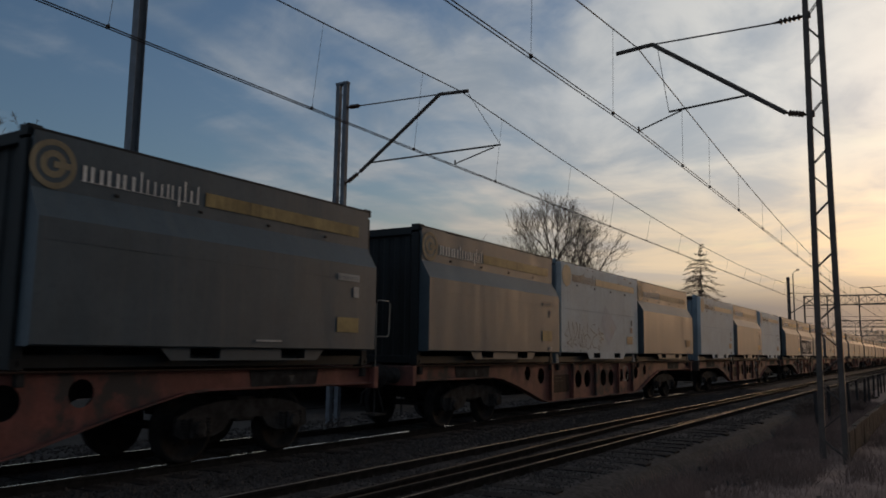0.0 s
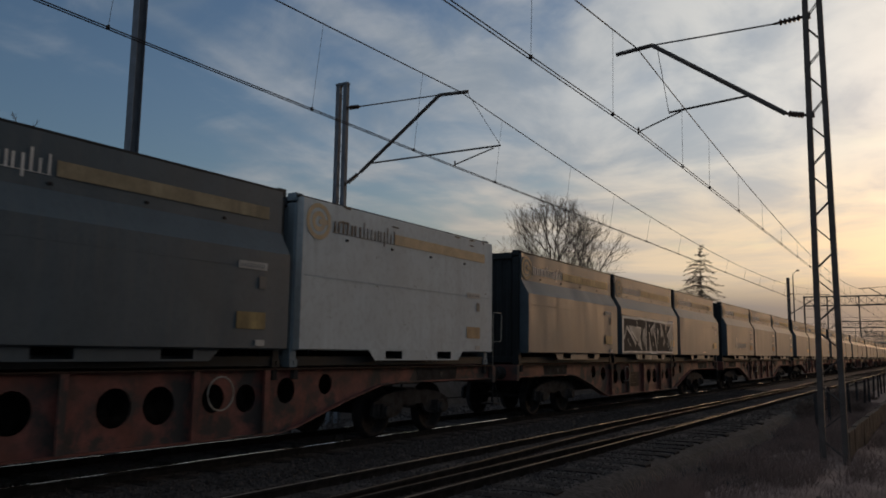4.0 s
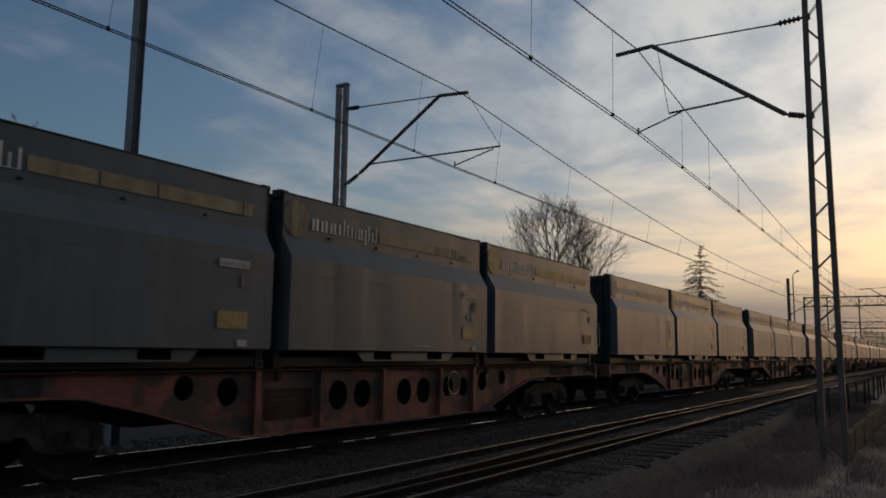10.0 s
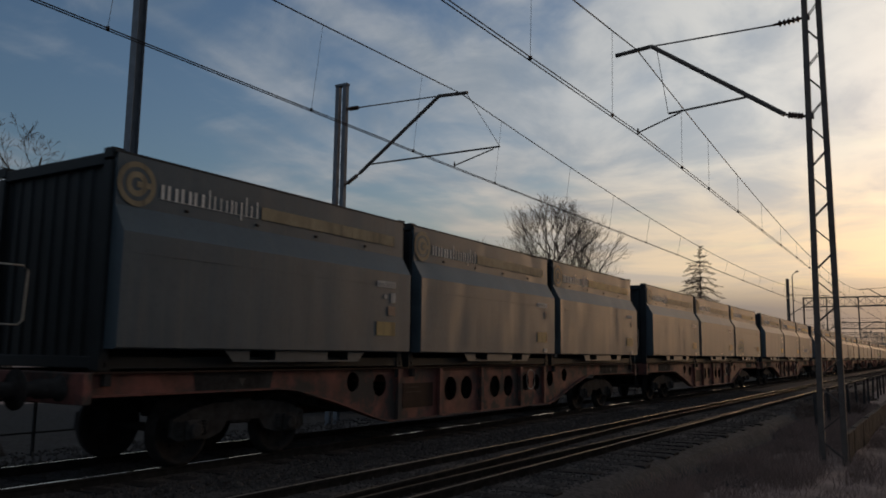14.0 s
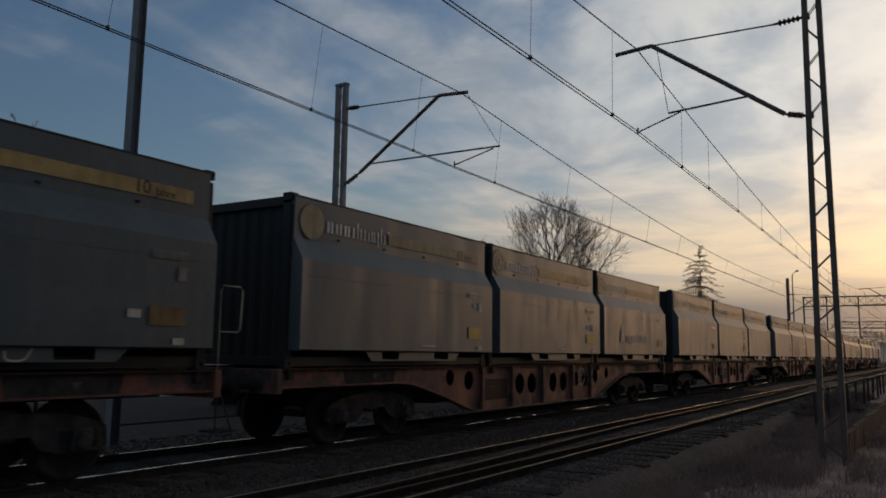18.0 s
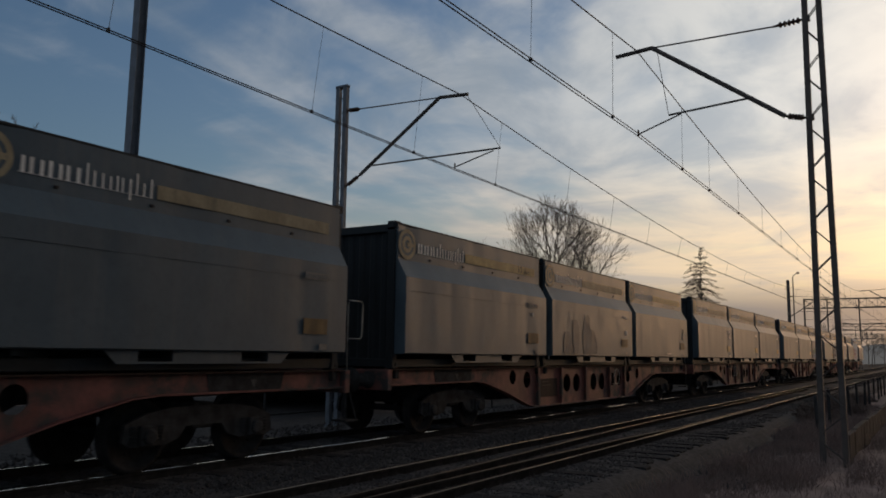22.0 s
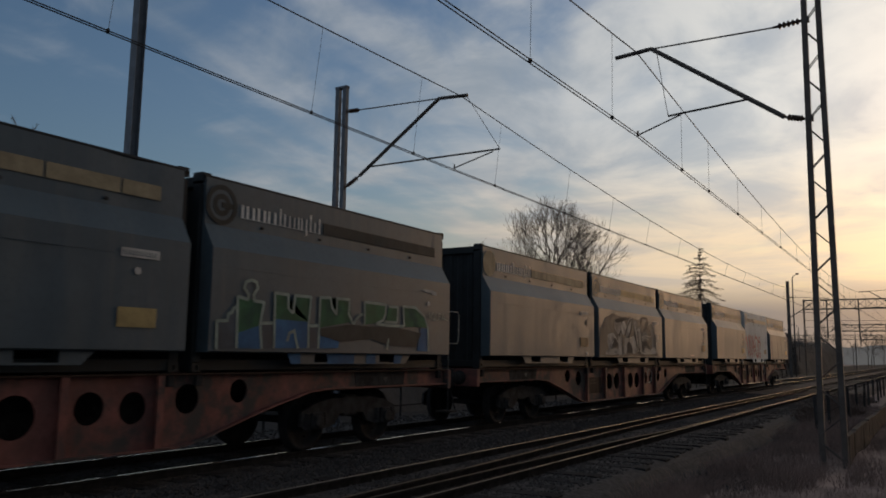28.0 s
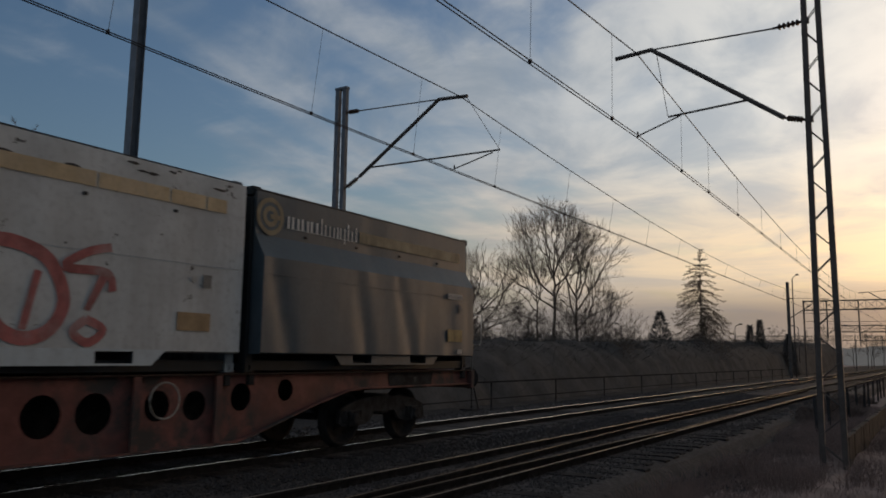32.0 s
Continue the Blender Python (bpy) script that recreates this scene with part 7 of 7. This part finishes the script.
def reflection_belt():
    """Unseen lumpy belt added on the camera's own side; it closes the place and darkens the paint's reflections."""
    verts, faces, n = [], [], 9
    ys = np.arange(2, 52, 1.6)
    for y in ys:
        # tall beside the camera only, so that just the nearest walls mirror dark
        tall = 3.5 + 6.5 * min(1.0, max(0.0, (36 - y) / 16))
        for k in range(n):
            f = k / (n - 1)
            x = 13.0 + f * 8
            nz = noise.noise(Vector((x * 0.35, y * 0.22, 3))) * 1.5 + noise.noise(Vector((x * 1.2, y * 0.9, 7))) * 0.5
            verts.append((x + nz * 0.5, y, -0.6 + (tall + nz) * (math.sin(math.pi * f) ** 0.5)))
    for a in range(len(ys) - 1):
        for k in range(n - 1):
            q = a * n + k
            faces.append((q, q + 1, q + n + 1, q + n))
    me = bpy.data.meshes.new("tree_belt")
    me.from_pydata(verts, [], faces)
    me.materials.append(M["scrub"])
    tagged(new("tree_belt", me), "unseen dark belt added along the near side", "trees", kind="stuff")


reflection_belt()


def grass_tufts():
    """Dry stalks in the scrub beside the empty track."""
    rng = random.Random(23)
    segs = []
    for _ in range(16000):
        y = -3.0 + 37 * rng.random() ** 1.35
        x = min(2.5, -3.5 + abs(rng.gauss(0, 1.8))) 
        if abs(x + 1.42) < 0.1:
            continue
        z = -0.24 if x > -2.6 else -0.47 + 0.3 * max(0.0, x + 3.4)
        h = rng.uniform(0.08, 0.3) * (1.4 if noise.noise(Vector((x * 0.8, y * 0.5, 2))) > 0.1 else 0.6)
        for _ in range(3):
            d = Vector((rng.gauss(0, 0.4), rng.gauss(0, 0.4), 1)).normalized()
            p = Vector((x + rng.gauss(0, 0.05), y + rng.gauss(0, 0.05), z))
            m = p + d * h * 0.6
            e = m + (d + Vector((rng.gauss(0, 0.3), rng.gauss(0, 0.3), -0.1))) * h * 0.4
            segs += [(p, m, 0.004, 0.003, 0), (m, e, 0.003, 0.001, 0)]
    tagged(new("grass_tufts", twig_mesh("grass_tufts", segs, (M["grass"],))), "dry brown grass stalks beside the tracks", "grass", kind="stuff")


grass_tufts()


def low_shrub(x, y, h, w, seed):
    rng = random.Random(seed)
    segs = []
    for _ in range(420):
        a, r = rng.random() * 6.283, w * 0.35 * math.sqrt(rng.random())
        p = Vector((r * math.cos(a), r * math.sin(a), 0))
        d = Vector((math.cos(a) * 0.7 + rng.gauss(0, 0.3), math.sin(a) * 0.7 + rng.gauss(0, 0.3), rng.uniform(0.5, 1.4))).normalized()
        for q in range(3):
            e = p + d * h * rng.uniform(0.2, 0.42)
            segs.append((p.copy(), e.copy(), 0.008, 0.005, 0))
            for _ in range(2):
                g = (d + Vector((rng.gauss(0, 0.7), rng.gauss(0, 0.7), rng.gauss(0, 0.4)))).normalized()
                segs.append((e.copy(), e + g * h * rng.uniform(0.08, 0.22), 0.010, 0.004, 0))
            p, d = e, (d + Vector((rng.gauss(0, 0.3), rng.gauss(0, 0.3), -0.05))).normalized()
    ob = new("low_shrub", twig_mesh("low_shrub", segs, (M["brush_dark"],)))
    ob.matrix_basis = pose(x, y, -0.45)
    tagged(ob, "low dark leafless shrub beside the empty track", "shrub", "low shrubs by the track")


shrub_rng = random.Random(51)
for k in range(9):
    low_shrub(shrub_rng.uniform(-3.4, -2.7), 25.5 + 1.4 * k + shrub_rng.uniform(-0.4, 0.4), shrub_rng.uniform(0.40, 0.62), shrub_rng.uniform(0.7, 1.0), 600 + k)


def far_ridge():
    """A low wooded ridge on the horizon."""
    verts, faces = [], []
    n = 240
    for k in range(n):
        a = radians(-75 + 110 * k / (n - 1))
        r = 1500
        h = 17 + 9 * math.exp(-((math.degrees(a) + 1) / 7) ** 2) + 5 * noise.noise(Vector((k * 0.13, 0, 1))) + 2.5 * noise.noise(Vector((k * 0.9, 0, 5)))
        x, y = r * math.sin(a), r * math.cos(a)
        verts += [(x, y, -3), (x, y, h), (x * 1.15, y * 1.15, h * 0.6), (x * 1.15, y * 1.15, -3)]
    for k in range(n - 1):
        q = 4 * k
        for i in range(3):
            faces.append((q + i, q + i + 4, q + i + 5, q + i + 1))
    me = bpy.data.meshes.new("distant_ridge")
    me.from_pydata(verts, [], faces)
    # ridge glows grey in place of haze
    me.materials.append(M["haze_glow"])
    tagged(new("distant_ridge", me), "low wooded ridge on the horizon", kind="structure")


far_ridge()


def far_woods():
    """A hazy line of woods that closes the far end of the line."""
    verts, faces = [], []
    n = 260
    for k in range(n):
        x = -230 + 400 * k / (n - 1)
        y = 560 + 40 * math.sin(x * 0.01)
        h = 9.5 + 3.0 * noise.noise(Vector((x * 0.06, 2, 0))) + 2.0 * noise.noise(Vector((x * 0.3, 5, 0)))
        verts += [(x, y, -2), (x, y + 2, h * 0.8), (x, y + 8, h), (x, y + 20, -2)]
    for k in range(n - 1):
        for i in range(3):
            q = 4 * k + i
            faces.append((q, q + 4, q + 5, q + 1))
    me = bpy.data.meshes.new("far_woods")
    me.from_pydata(verts, [], faces)
    # same grey glow stands for haze over the woods
    me.materials.append(M["haze_glow"])
    tagged(new("far_woods", me), "hazy grey line of distant woods", kind="structure")


far_woods()
# ---- sleepers ----


def sleeper_mesh(x0, x1, mat):
    bm = bmesh.new()
    v = [(x0, -0.10), (x0 + 0.05, -0.09), (-0.9, -0.10), (0.9, -0.10), (x1 - 0.05, -0.085), (x1, -0.095), (x1, -0.30), (x0, -0.30)]
    a, b = ([bm.verts.new((x, y, z)) for x, z in v] for y in (-0.125, 0.125))
    for i in range(len(v)):
        bm.faces.new((a[i], b[i], b[(i + 1) % len(v)], a[(i + 1) % len(v)]))
    bm.faces.new(a)
    bm.faces.new(b[::-1])
    bmesh.ops.recalc_face_normals(bm, faces=bm.faces[:])
    return mesh_of("sleeper", bm, mat)


def sleepers(track, y0, n, mat, label, long=()):
    """Sleepers; those within the stretch long are bridge timbers that reach far out past the rail."""
    me, timber = sleeper_mesh(-1.3, 1.3, mat), sleeper_mesh(-1.3, 1.78, M["timber_end"])
    for k in range(n):
        y = y0 + 0.6 * k
        far = bool(long) and long[0] < y < long[1]
        slip = random.uniform(-0.26, 0.04) if far else random.uniform(-0.02, 0.02)
        part("sleeper", timber if far else me, None, track, at=pose(slip, y, random.uniform(-0.012, 0.006) + (-0.012 if far else -0.01), 0, 0, random.uniform(-0.6, 0.6)))
    rest = bmesh.new()
    for k in range(300):
        y = y0 + 0.6 * (n + k)
        box(rest, -1.28, 1.28, y - 0.12, y + 0.12, -0.3, -0.10)
    part("far_sleepers", rest, mat, track, label)["kind"] = "stuff"


sleepers(track_near, 1.0, 130, M["hazel"], "sleepers farther along the empty track", (7.0, 24.0))
sleepers(track_far, 4.0, 100, M["hazel"], "sleepers farther along the train's track")

# ---- what moves ----


def motions():
    stops = [2.0 * k for k in range(17)]
    for i, w in wagons.items():
        walk(w, [(t, place(i, 0, t)) for t in stops])
    for (i, j), c in boxes.items():
        walk(c, [(t, place(i, j, t, Z_BOX)) for t in stops])
    turns = [k / 15 for k in range(481)]
    for w in wagons.values():
        for ax in [o for o in w.children_recursive if o.name.startswith("wheelset")]:
            at = ax.matrix_basis.copy()
            walk(ax, [(t, at @ Matrix.Rotation(train_shift(t) / 0.456, 4, "X")) for t in turns])


motions()
